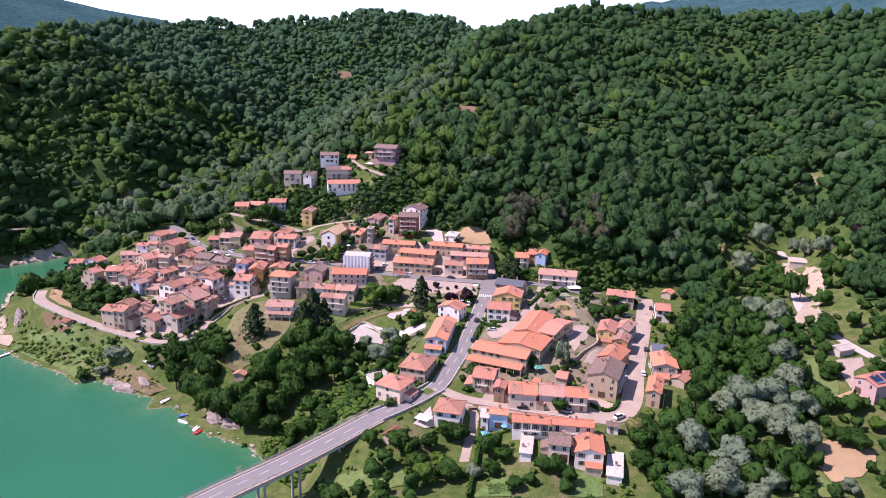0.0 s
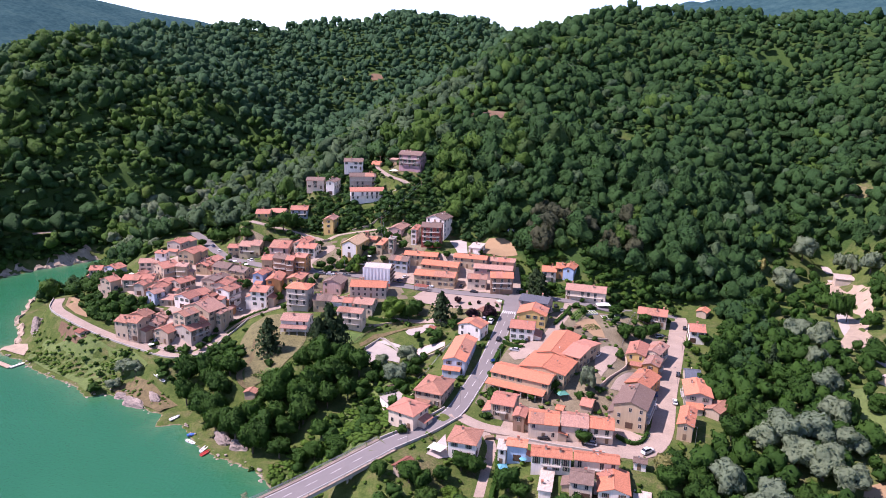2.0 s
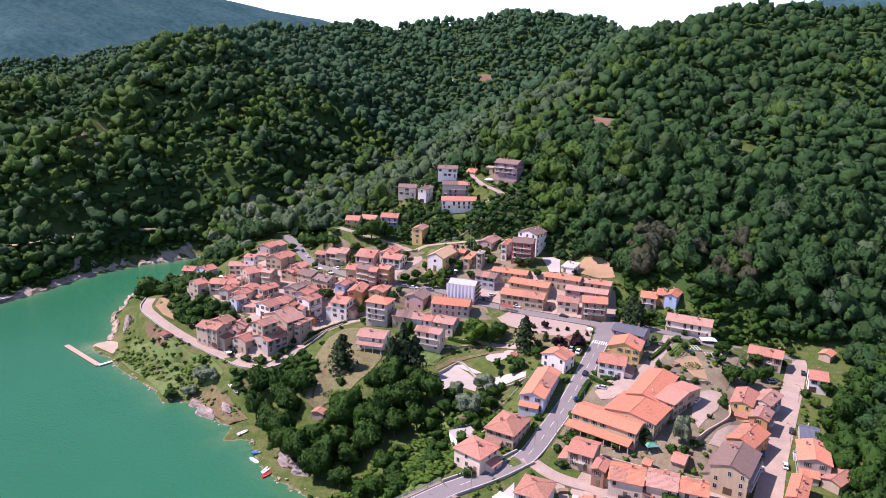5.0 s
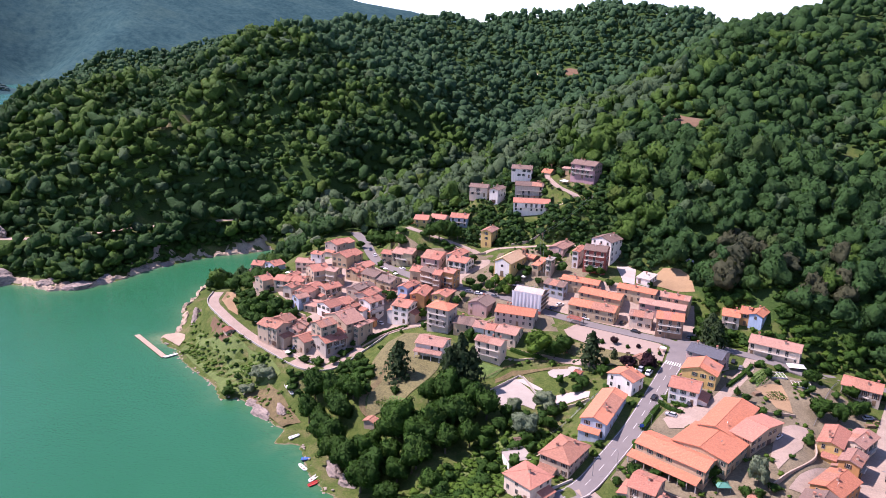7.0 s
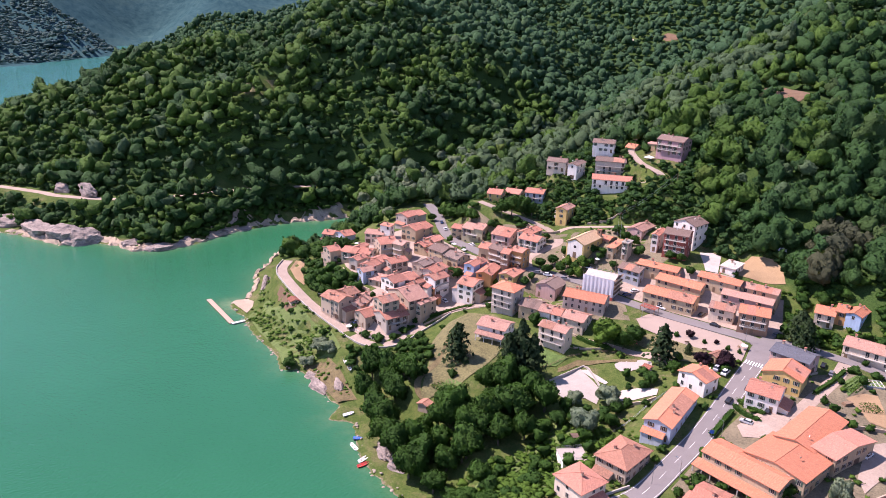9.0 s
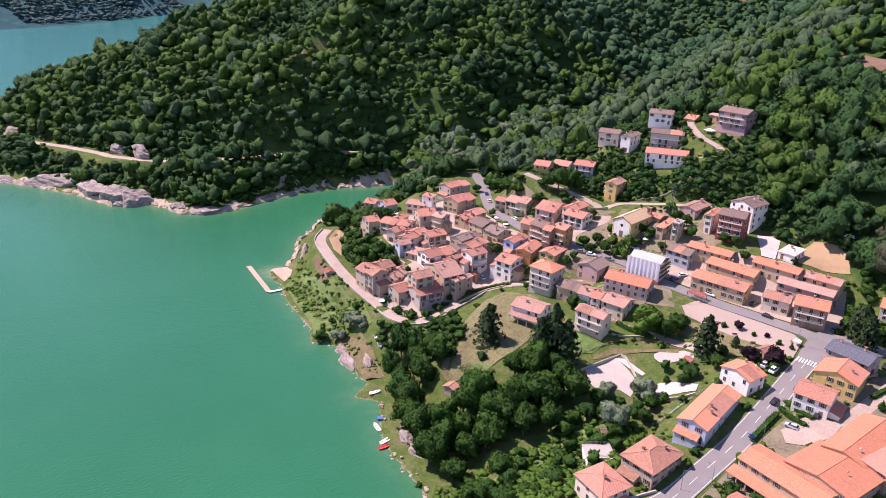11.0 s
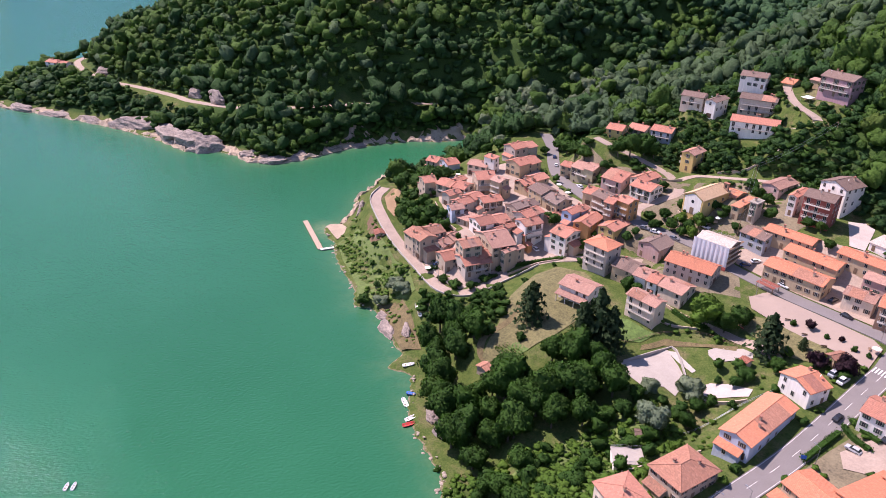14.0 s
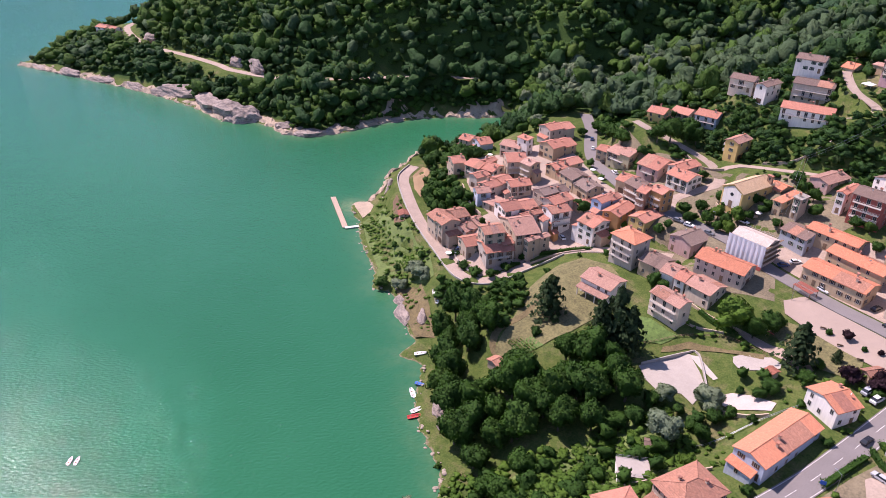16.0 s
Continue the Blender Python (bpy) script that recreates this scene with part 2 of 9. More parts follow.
# land: grass, scrub, dry patches and bare rock where it is steep
LAND, t, b = nodes_of("land")
w = coords(t, "World")
n1, n2, n3 = noise_at(t, w, 0.03, 6, 0.65), noise_at(t, w, 0.25, 6, 0.7), noise_at(t, w, 1.6, 4, 0.7)
n4 = noise_at(t, w, 0.09, 5, 0.7)
green = ramp(t, n2, [(0.3, (0.028, 0.062, 0.012)), (0.48, (0.062, 0.108, 0.022)), (0.6, (0.105, 0.135, 0.036)), (0.72, (0.17, 0.145, 0.065))])
dry = ramp(t, n3, [(0.3, (0.13, 0.1, 0.055)), (0.55, (0.24, 0.18, 0.11)), (0.75, (0.34, 0.27, 0.19))])
col = mix(t, ramp(t, n4, [(0.53, (0, 0, 0)), (0.68, (0.8, 0.8, 0.8))]), green, dry)
col = mix(t, 0.4, col, ramp(t, n3, [(0.32, (0.018, 0.035, 0.01)), (0.7, (0.15, 0.16, 0.05))]))
lit = t.nodes.new("ShaderNodeAttribute")
lit.attribute_name = "litter"
col = mix(t, lit.outputs["Fac"], col, ramp(t, n3, [(0.3, (0.016, 0.042, 0.01)), (0.7, (0.06, 0.105, 0.026))]))
geo = t.nodes.new("ShaderNodeNewGeometry")
sep = t.nodes.new("ShaderNodeSeparateXYZ")
t.links.new(geo.outputs["Normal"], sep.inputs[0])
pos = t.nodes.new("ShaderNodeSeparateXYZ")
t.links.new(geo.outputs["Position"], pos.inputs[0])
beach = t.nodes.new("ShaderNodeMapRange")
beach.inputs[1].default_value, beach.inputs[2].default_value = 0.3, 0.0
jit = t.nodes.new("ShaderNodeMath")
jit.operation = "MULTIPLY_ADD"
jit.inputs[1].default_value, jit.inputs[2].default_value = -2.4, 1.2
t.links.new(n2, jit.inputs[0])
zz = t.nodes.new("ShaderNodeMath")
zz.operation = "ADD"
t.links.new(pos.outputs[2], zz.inputs[0])
t.links.new(jit.outputs[0], zz.inputs[1])
t.links.new(zz.outputs[0], beach.inputs[0])
rock = ramp(t, n3, [(0.3, (0.13, 0.11, 0.06)), (0.55, (0.22, 0.18, 0.12)), (0.75, (0.34, 0.28, 0.21))])
col = mix(t, beach.outputs[0], col, rock)
steep = ramp(t, sep.outputs[2], [(0.6, (1, 1, 1)), (0.72, (0, 0, 0))])
t.links.new(col, b.inputs["Base Color"])
b.inputs["Roughness"].default_value = 0.95
b.inputs["Specular IOR Level"].default_value = 0.1
bump(t, b, n3, 0.8, 0.5)

# distant slopes, the blue haze of miles of air painted into their colour
FAR_LAND, t, b = nodes_of("hazy_slopes")
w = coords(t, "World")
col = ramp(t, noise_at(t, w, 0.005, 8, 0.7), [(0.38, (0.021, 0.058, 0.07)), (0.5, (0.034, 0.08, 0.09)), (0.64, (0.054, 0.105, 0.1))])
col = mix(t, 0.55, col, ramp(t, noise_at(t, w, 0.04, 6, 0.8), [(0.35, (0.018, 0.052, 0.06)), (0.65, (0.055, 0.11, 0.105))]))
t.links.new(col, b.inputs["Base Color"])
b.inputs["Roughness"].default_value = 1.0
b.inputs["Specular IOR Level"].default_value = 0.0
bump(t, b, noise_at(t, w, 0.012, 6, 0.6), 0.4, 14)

# lake: milky green water with small ripples, paler over the shallows
WATER, t, b = nodes_of("lake_water")
w = coords(t, "World")
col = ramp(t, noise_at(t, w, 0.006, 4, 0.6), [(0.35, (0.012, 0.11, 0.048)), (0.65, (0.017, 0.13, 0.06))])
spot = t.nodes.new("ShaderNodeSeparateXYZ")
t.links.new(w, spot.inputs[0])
# far water: the reflected sky is painted in as a lighter, bluer base
far_sheen = t.nodes.new("ShaderNodeMapRange")
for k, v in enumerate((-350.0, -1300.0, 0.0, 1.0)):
    far_sheen.inputs[k + 1].default_value = v
t.links.new(spot.outputs[0], far_sheen.inputs[0])
col = mix(t, far_sheen.outputs[0], col, (0.034, 0.175, 0.15))
att = t.nodes.new("ShaderNodeAttribute")
att.attribute_name = "shallow"
col = mix(t, att.outputs["Fac"], col, ramp(t, noise_at(t, w, 0.25, 4, 0.6), [(0.35, (0.08, 0.17, 0.085)), (0.65, (0.17, 0.22, 0.11))]))
t.links.new(col, b.inputs["Base Color"])
b.inputs["Roughness"].default_value = 0.065
b.inputs["IOR"].default_value = 1.33
turn = add(t, "ShaderNodeMapping", Rotation=(0, 0, radians(-50)))
t.links.new(w, turn.inputs["Vector"])
rip = add(t, "ShaderNodeMapping", Scale=(0.9, 1.5, 1.0))
t.links.new(turn.outputs[0], rip.inputs["Vector"])
swell = t.nodes.new("ShaderNodeMath")
swell.operation = "MULTIPLY_ADD"
swell.inputs[1].default_value = 0.5
t.links.new(noise_at(t, rip.outputs[0], 2.3, 1.0, 0.5), swell.inputs[0])
t.links.new(noise_at(t, rip.outputs[0], 0.8, 0.0, 0.5), swell.inputs[2])
bump(t, b, swell.outputs[0], 1.0, 0.15)


# ---- building helpers ----
def mesh_of(name, verts, faces, mats, slots=None, smooth=False):
    me = bpy.data.meshes.new(name)
    me.from_pydata(verts, [], faces)
    for m in mats if isinstance(mats, (list, tuple)) else [mats]:
        me.materials.append(m)
    if slots is not None:
        me.polygons.foreach_set("material_index", slots)
    if smooth:
        me.polygons.foreach_set("use_smooth", [True] * len(me.polygons))
    me.update()
    return me


def child(name, me, parent, m=None, label=""):
    ob = new(name, me)
    ob.parent = parent
    if m is not None:
        ob.matrix_basis = m
    return tagged(ob, label)


def thing(name, m, label, category, group="", kind=""):
    ob = new(name)
    ob.empty_display_size = 0.5
    ob.matrix_basis = m
    return tagged(ob, label, category, group, kind)


class Solid:
    """Collects boxes and prisms into one mesh."""

    def __init__(self):
        self.v, self.f, self.s = [], [], []

    def hull(self, pts, faces, slot=0):
        k = len(self.v)
        self.v += [tuple(p) for p in pts]
        self.f += [tuple(i + k for i in f) for f in faces]
        self.s += [slot] * len(faces)
        return self

    def box(self, x0, y0, z0, x1, y1, z1, slot=0, m=None):
        p = [Vector(q) for q in ((x0, y0, z0), (x1, y0, z0), (x1, y1, z0), (x0, y1, z0), (x0, y0, z1), (x1, y0, z1), (x1, y1, z1), (x0, y1, z1))]
        if m is not None:
            p = [m @ q for q in p]
        return self.hull(p, [(3, 2, 1, 0), (4, 5, 6, 7), (0, 1, 5, 4), (1, 2, 6, 5), (2, 3, 7, 6), (3, 0, 4, 7)], slot)

    def tube(self, a, b, ra, rb, n=6, slot=0):
        a, b = Vector(a), Vector(b)
        q = (b - a).to_track_quat("Z", "Y")
        ring = [q @ Vector((math.cos(6.2832 * i / n), math.sin(6.2832 * i / n), 0)) for i in range(n)]
        pts = [a + r * ra for r in ring] + [b + r * rb for r in ring]
        fs = [(i, (i + 1) % n, n + (i + 1) % n, n + i) for i in range(n)] + [tuple(range(n - 1, -1, -1)), tuple(range(n, 2 * n))]
        return self.hull(pts, fs, slot)

    def mesh(self, name, mats, smooth=False):
        return mesh_of(name, self.v, self.f, mats, self.s, smooth)


def z_at(x, y):
    return float(ground(np.array([x]), np.array([y]))[0])
# ---- the lie of the land: shore, roads and ridges give the heights ----
SHORE_SOUTH = [(-80, 120), (-66, 180), (-58, 215), (-60, 234), (-69, 245), (-79, 250), (-88, 254), (-97, 261), (-105, 271), (-110, 277),
               (-119, 274), (-121, 284), (-132, 289), (-147, 299), (-155, 300), (-161, 297), (-171, 307), (-194, 319), (-209, 329),
               (-212, 333), (-219, 335), (-227, 339.5), (-230, 344), (-226, 349), (-232, 364), (-246, 382), (-251, 400), (-259, 417), (-254, 440), (-250, 470), (-249, 497)]
SHORE_NORTH = [(-252, 508), (-266, 510), (-276, 494), (-294, 479), (-306, 460), (-314, 436), (-319, 402), (-327, 384), (-342, 376), (-357, 379), (-380, 374),
               (-390, 361), (-428, 362), (-464, 357), (-505, 348), (-561, 331), (-625, 311), (-642, 330), (-660, 360), (-690, 420), (-710, 520),
               (-740, 640), (-800, 800), (-900, 930), (-1100, 1050), (-1330, 1200), (-1450, 1335), (-1650, 1560), (-1800, 1720), (-2050, 1980)]
SHORE_WEST = [(-2100, 2000), (-1900, 1760), (-1935, 1696), (-1645, 1487), (-1643, 1451), (-1552, 1232), (-1500, 1100), (-1480, 900), (-1600, 500), (-1500, 100), (-1200, -300), (-600, -500), (-200, -300), (-100, 0)]
LAKE = SHORE_SOUTH + SHORE_NORTH + SHORE_WEST

MAIN_ROAD = [(-140, 97, 16), (-75, 176, 17), (-44, 208, 18), (-20, 234, 19.5), (-8, 244, 20.5), (2, 255, 21.5), (9, 274, 23.3), (15, 293, 25), (20, 314, 27), (25, 336, 29.3), (29, 352, 30.8)]
PIAZZA_ROAD = [(29, 352, 30.8), (26, 361, 31), (10, 367, 30.3), (-10, 372, 30), (-34, 379, 30.5), (-49, 385, 32), (-65, 387, 33), (-80, 389, 33), (-97, 394, 32), (-120, 408, 31), (-137, 420, 30.2), (-150, 436, 30), (-164, 457, 30.5), (-178, 472, 32)]
CHURCH_ROAD = [(-80, 389, 33), (-84, 399, 34.5), (-80, 408, 36.5), (-75, 421, 38.3), (-83, 433, 39.5), (-92, 437, 41), (-104, 437, 44), (-118, 436, 47.5), (-128, 438, 49)]
CHURCH_LANE = [(-80, 432, 39.6), (-74, 437.5, 42), (-57.5, 438, 45), (-44, 438.7, 47), (-36, 440, 47.5), (-27, 442, 47.8)]
UPPER_ROAD = [(-60, 506, 74.6), (-54, 492, 73.6), (-47, 481, 72.3), (-40, 475.5, 71.2), (-35, 471.5, 69.6), (-38, 468, 67.3), (-45, 467.5, 64.5), (-50, 470, 62.5)]
PROMENADE = [(-66, 369, 26), (-80, 365, 23.5), (-95, 360, 21), (-107, 353, 17.5), (-113, 337, 14.5), (-118, 320, 13), (-128, 316, 12.7), (-148, 324, 13.3), (-173, 335, 15.5), (-196, 349, 17.5), (-207, 358, 18.5), (-212, 370, 19)]
CROSS_ROAD = [(29, 352, 30.8), (40, 364, 31), (53, 363, 30.3), (66, 360, 29.3), (78, 356, 28)]
SCHOOL_ROAD = [(58, 361, 30), (54, 345, 29.8), (45, 322, 29), (38, 306, 28)]
EAST_STREET = [(66, 235, 20), (71, 238, 20.3), (77, 249, 21), (85, 275, 22), (96, 307, 22.8), (111, 352, 23.2), (113, 362, 23.3)]
BACK_LANE = [(113, 362, 23.3), (104, 364, 24), (90, 365, 24.8), (78, 356, 28)]
LOW_STREET = [(2, 255, 21.5), (12, 247, 21), (23, 244, 20.6), (37, 241, 20.2), (52, 237, 20), (66, 235, 20)]
LOW_LANE = [(12, 247, 21), (16, 236, 19.5), (14, 227, 16.5), (11, 212, 13.5)]
VALLEY_TRACK = [(192, 270, 25), (187, 305, 25), (186, 335, 25.5), (200, 375, 26), (218, 420, 26.5), (228, 452, 28)]
HILL_ROAD = [(-290, 540, 16), (-335, 480, 19), (-383, 418, 19), (-432, 400, 18), (-460, 401, 17), (-504, 399, 16), (-547, 394, 15), (-592, 398, 14), (-640, 412, 13), (-662, 430, 12)]
ROADS = [MAIN_ROAD, PIAZZA_ROAD, CHURCH_ROAD, CHURCH_LANE, UPPER_ROAD, PROMENADE, CROSS_ROAD, SCHOOL_ROAD, EAST_STREET, BACK_LANE, LOW_STREET, LOW_LANE, VALLEY_TRACK, HILL_ROAD]
# level places: x, y, z
SPOTS = [(-89, 338, 20.5), (-92, 300, 16), (-67, 314, 18.5), (-40, 316, 18), (-28, 308, 18), (-20, 340, 24), (-6, 345, 27), (-45, 340, 23), (-70, 345, 23), (0, 360, 29.5), (-22, 362, 28.5),
         (-130, 340, 21), (-140, 352, 24), (-150, 362, 26), (-165, 365, 25), (-130, 370, 27), (-170, 385, 26), (-185, 392, 23), (-150, 395, 28),
         (-60, 464, 58.6), (-52, 460, 57.6), (-68, 459, 57.4), (-62, 482, 62), (-76, 498, 72.8), (-95, 477, 63), (-84, 486, 60), (-33, 494, 76.4), (-44, 502, 76.5), (-128, 450, 47), (-106, 468, 46), (-82, 450, 41.5), (-100, 455, 45),
         ]
SPOTS += [(64, 285, 27.5), (62, 305, 27), (40, 285, 25.5), (85, 320, 24), (70, 335, 28), (140, 300, 20), (150, 360, 23), (60, 200, 14), (100, 205, 15), (150, 230, 18),
         (-40, 270, 12), (-60, 280, 12), (-20, 290, 17), (-62, 428, 40), (-40, 424, 43), (-14, 420, 44), (-3, 417, 43.6), (8, 412, 43), (-72, 443, 43.5), (-58, 449, 50), (-46, 456, 58)]
SPOTS_FAR = [(-223, 560, 12), (-222, 614, 16), (-224, 722, 24), (-200, 860, 48), (-160, 960, 66), (210, 500, 40), (260, 620, 62), (320, 800, 100), (0, 120, 8), (0, 0, 6), (160, 100, 10), (230, 350, 32), (240, 280, 36), (300, 200, 50)]

# crests: x, y, z along the ridge, then the fall of its sides
CRESTS = [
    ([(-655, 345, 4), (-610, 430, 30), (-545, 500, 74), (-475, 590, 108), (-410, 680, 142), (-390, 840, 162), (-410, 1050, 176), (-330, 1190, 180)], 0.52),
    ([(-900, 1500, 60), (-640, 1320, 135), (-398, 1190, 170), (-230, 1280, 200), (-122, 1290, 212), (0, 1290, 208), (60, 1200, 178), (130, 1050, 182)], 0.5),
    ([(-32, 512, 76), (-15, 530, 88), (15, 560, 104), (30, 640, 130), (90, 760, 168), (140, 890, 192), (240, 960, 202), (420, 900, 199), (600, 830, 203)], 0.55),
    ([(15, 560, 104), (60, 530, 102), (100, 490, 88), (120, 450, 60)], 0.62),
    ([(30, 640, 118), (-40, 660, 88), (-110, 690, 52)], 0.6),
    ([(110, 800, 165), (0, 850, 120), (-110, 880, 78)], 0.6),
    ([(240, 960, 202), (230, 800, 160), (180, 660, 116), (160, 560, 84)], 0.5),
]
CRESTS += [
    ([(300, 180, 60), (290, 330, 62), (300, 480, 85), (380, 640, 130), (480, 800, 180)], 0.5),
    ([(470, 2450, 230), (620, 2450, 325), (860, 2350, 350), (1300, 2100, 380), (2200, 1500, 420)], 0.3),
    ([(-4200, 600, 900), (-3500, 1700, 640), (-2700, 2700, 520), (-1900, 3400, 400), (-1250, 3800, 290), (-700, 4000, 240)], 0.34),
    ([(-640, 1320, 145), (-860, 1260, 138), (-1020, 1150, 104), (-1150, 1130, 68), (-1290, 1160, 15)], 0.5),
    ([(-1950, 850, 130), (-1880, 1200, 92), (-1800, 1400, 45), (-1710, 1480, 8)], 0.38),
    ([(-2600, 1900, 300), (-2250, 1300, 190), (-2100, 700, 150)], 0.3),
]


def seg_near(px, py, line):
    """Distance of points to a polyline, and the height of the nearest place on it."""
    best = np.full(px.shape, 1e9)
    height = np.zeros(px.shape)
    for a, b in zip(line, line[1:]):
        dx, dy = b[0] - a[0], b[1] - a[1]
        s = np.clip(((px - a[0]) * dx + (py - a[1]) * dy) / (dx * dx + dy * dy), 0, 1)
        d = np.hypot(px - a[0] - s * dx, py - a[1] - s * dy)
        near = d < best
        best = np.where(near, d, best)
        if len(a) > 2:
            height = np.where(near, a[2] + s * (b[2] - a[2]), height)
    return best, height


def in_lake(px, py):
    inside = np.zeros(px.shape, bool)
    for (x0, y0), (x1, y1) in zip(LAKE, LAKE[1:] + LAKE[:1]):
        if y0 == y1:
            continue
        inside ^= ((y0 > py) != (y1 > py)) & (px < (x1 - x0) * (py - y0) / (y1 - y0) + x0)
    return inside


def wave(px, py, size, seed):
    """Smooth unevenness between -1 and 1."""
    rnd = np.random.RandomState(seed)
    out = np.zeros(px.shape)
    for k in range(7):
        a = rnd.rand() * 6.283
        f = 6.283 / size * (0.6 + 0.9 * rnd.rand())
        out += np.sin(px * np.cos(a) * f + py * np.sin(a) * f + rnd.rand() * 6.283)
    return out / 4.0


def resample(line, step):
    out = []
    for a, b in zip(line, line[1:]):
        n = max(1, int(math.hypot(b[0] - a[0], b[1] - a[1]) / step))
        for k in range(n):
            out.append([a[i] + (b[i] - a[i]) * k / n for i in range(len(a))])
    out.append(list(line[-1]))
    return out


def build_samples():
    pts = []
    for r in ROADS[1:]:
        pts += resample(r, 10)
    pts += resample(MAIN_ROAD[3:], 10)
    for s in (SHORE_SOUTH, SHORE_NORTH):
        pts += [(x, y, 1.2) for x, y in resample(s, 12)]
    pts += SPOTS + SPOTS_FAR
    return np.array(pts, float)


SAMPLES = build_samples()


def ground(px, py):
    """Height of the land at points."""
    px, py = np.asarray(px, float), np.asarray(py, float)
    shape = px.shape
    px, py = px.ravel(), py.ravel()
    out = np.zeros(px.shape)
    for i in range(0, len(px), 4000):
        out[i:i + 4000] = ground_block(px[i:i + 4000], py[i:i + 4000])
    return out.reshape(shape)


def ground_block(px, py):
    d2 = (px[:, None] - SAMPLES[None, :, 0]) ** 2 + (py[:, None] - SAMPLES[None, :, 1]) ** 2
    w = 1.0 / (d2 + 30.0) ** 2
    base = (w @ SAMPLES[:, 2]) / w.sum(1)
    far = np.sqrt(d2.min(1))
    hill = np.full(px.shape, -50.0)
    rough = wave(px, py, 190, 3) * 8 + wave(px, py, 75, 5) * 5
    bend = 1 + 0.05 * wave(px, py, 160, 11)
    for line, fall in CRESTS:
        t = np.full(px.shape, -1e9)
        for ends in zip(line, line[1:]):
            d, z = seg_near(px, py, ends)
            d = d * bend
            t = np.maximum(t, z - fall * np.sqrt(d * d + 900) + fall * 30)
        hill = np.where(t > hill, t, hill) + np.log1p(np.exp(-np.abs(t - hill) / 6)) * 6 * (t > -40)
    k = np.clip(far / 60, 0, 1)
    hill = hill + rough * np.clip((hill - 20) / 60, 0, 1) * k
    # the built places keep their own height, the hills rise behind them
    keep = np.exp(-(far / 22) ** 2)
    h = np.maximum(base, hill) * (1 - keep) + base * keep
    h = np.where(hill > base + 8, h, h)
    shore_d, _ = seg_near(px, py, SHORE_SOUTH)
    shore_n, _ = seg_near(px, py, SHORE_NORTH)
    shore_w, _ = seg_near(px, py, SHORE_WEST)
    sd = np.minimum(np.minimum(shore_d, shore_n), shore_w)
    wet = in_lake(px, py)
    h = np.minimum(h, 0.25 + sd * 0.78 + np.minimum(sd, 26) * 0.35 * wave(px, py, 40, 21))
    h = np.where(wet, -np.minimum(sd * 0.35, 9.0) - 0.05, np.maximum(h, 0.05))
    # roads lie level across
    for r in ROADS:
        line = r[3:] if r is MAIN_ROAD else r
        d, z = seg_near(px, py, line)
        m = np.clip(1 - (d - 4.2) / 5, 0, 1)
        m = m * m * (3 - 2 * m)
        h = np.where(wet, h, h * (1 - m) + z * m)
    return h
# ---- the ground, one sheet to the horizon ----
def spread(stops):
    out = []
    for (a, step), (b, _) in zip(stops, stops[1:]):
        n = max(1, round((b - a) / step))
        out += [a + (b - a) * k / n for k in range(n)]
    return np.array(out + [stops[-1][0]])


xs = spread([(-4800, 200), (-2600, 70), (-1100, 22), (-700, 9), (-275, 3.0), (140, 6), (300, 14), (760, 60), (1600, 200), (4800, 200)])
ys = spread([(-900, 100), (-100, 25), (150, 6), (215, 3.0), (480, 6), (640, 10), (1400, 45), (2600, 120), (4900, 120)])
gx, gy = np.meshgrid(xs, ys)
gz = ground(gx, gy)
nx, ny = len(xs), len(ys)
verts = np.stack([gx.ravel(), gy.ravel(), gz.ravel()], 1)
ii = (np.arange(ny - 1)[:, None] * nx + np.arange(nx - 1)[None, :]).ravel()
quads = np.stack([ii, ii + 1, ii + nx + 1, ii + nx], 1)
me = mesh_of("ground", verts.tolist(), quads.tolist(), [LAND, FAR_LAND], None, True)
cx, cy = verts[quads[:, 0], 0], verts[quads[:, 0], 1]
# beyond 1750 m the land takes the haze-tinted material
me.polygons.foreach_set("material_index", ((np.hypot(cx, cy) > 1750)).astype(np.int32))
GROUND_MESH = me
tagged(new("ground", me), "grassy scrub and woodland slopes round a lake", "ground", kind="structure")

wx = spread([(-3000, 300), (-1200, 60), (-720, 9), (-330, 3.5), (-40, 40), (200, 40)])
wy = spread([(-900, 150), (80, 12), (180, 3.5), (530, 60), (2600, 60)])
wgx, wgy = np.meshgrid(wx, wy)
near_s, _ = seg_near(wgx, wgy, SHORE_SOUTH)
near_n, _ = seg_near(wgx, wgy, SHORE_NORTH)
shallow = np.clip(0.3 * np.exp(-(near_s / 6.0) ** 1.3) + 0.5 * np.exp(-near_n / 5.0) + 0.95 * np.exp(-(np.hypot(wgx + 226, (wgy - 342) * 1.3) / 8.5) ** 2), 0, 1)
nwx = len(wx)
ii = (np.arange(len(wy) - 1)[:, None] * nwx + np.arange(nwx - 1)[None, :]).ravel()
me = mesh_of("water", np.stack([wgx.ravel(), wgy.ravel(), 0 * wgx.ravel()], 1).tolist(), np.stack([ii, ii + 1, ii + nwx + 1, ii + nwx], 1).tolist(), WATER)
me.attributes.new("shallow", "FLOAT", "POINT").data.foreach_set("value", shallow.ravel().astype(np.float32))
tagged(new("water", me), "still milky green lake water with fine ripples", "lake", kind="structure")


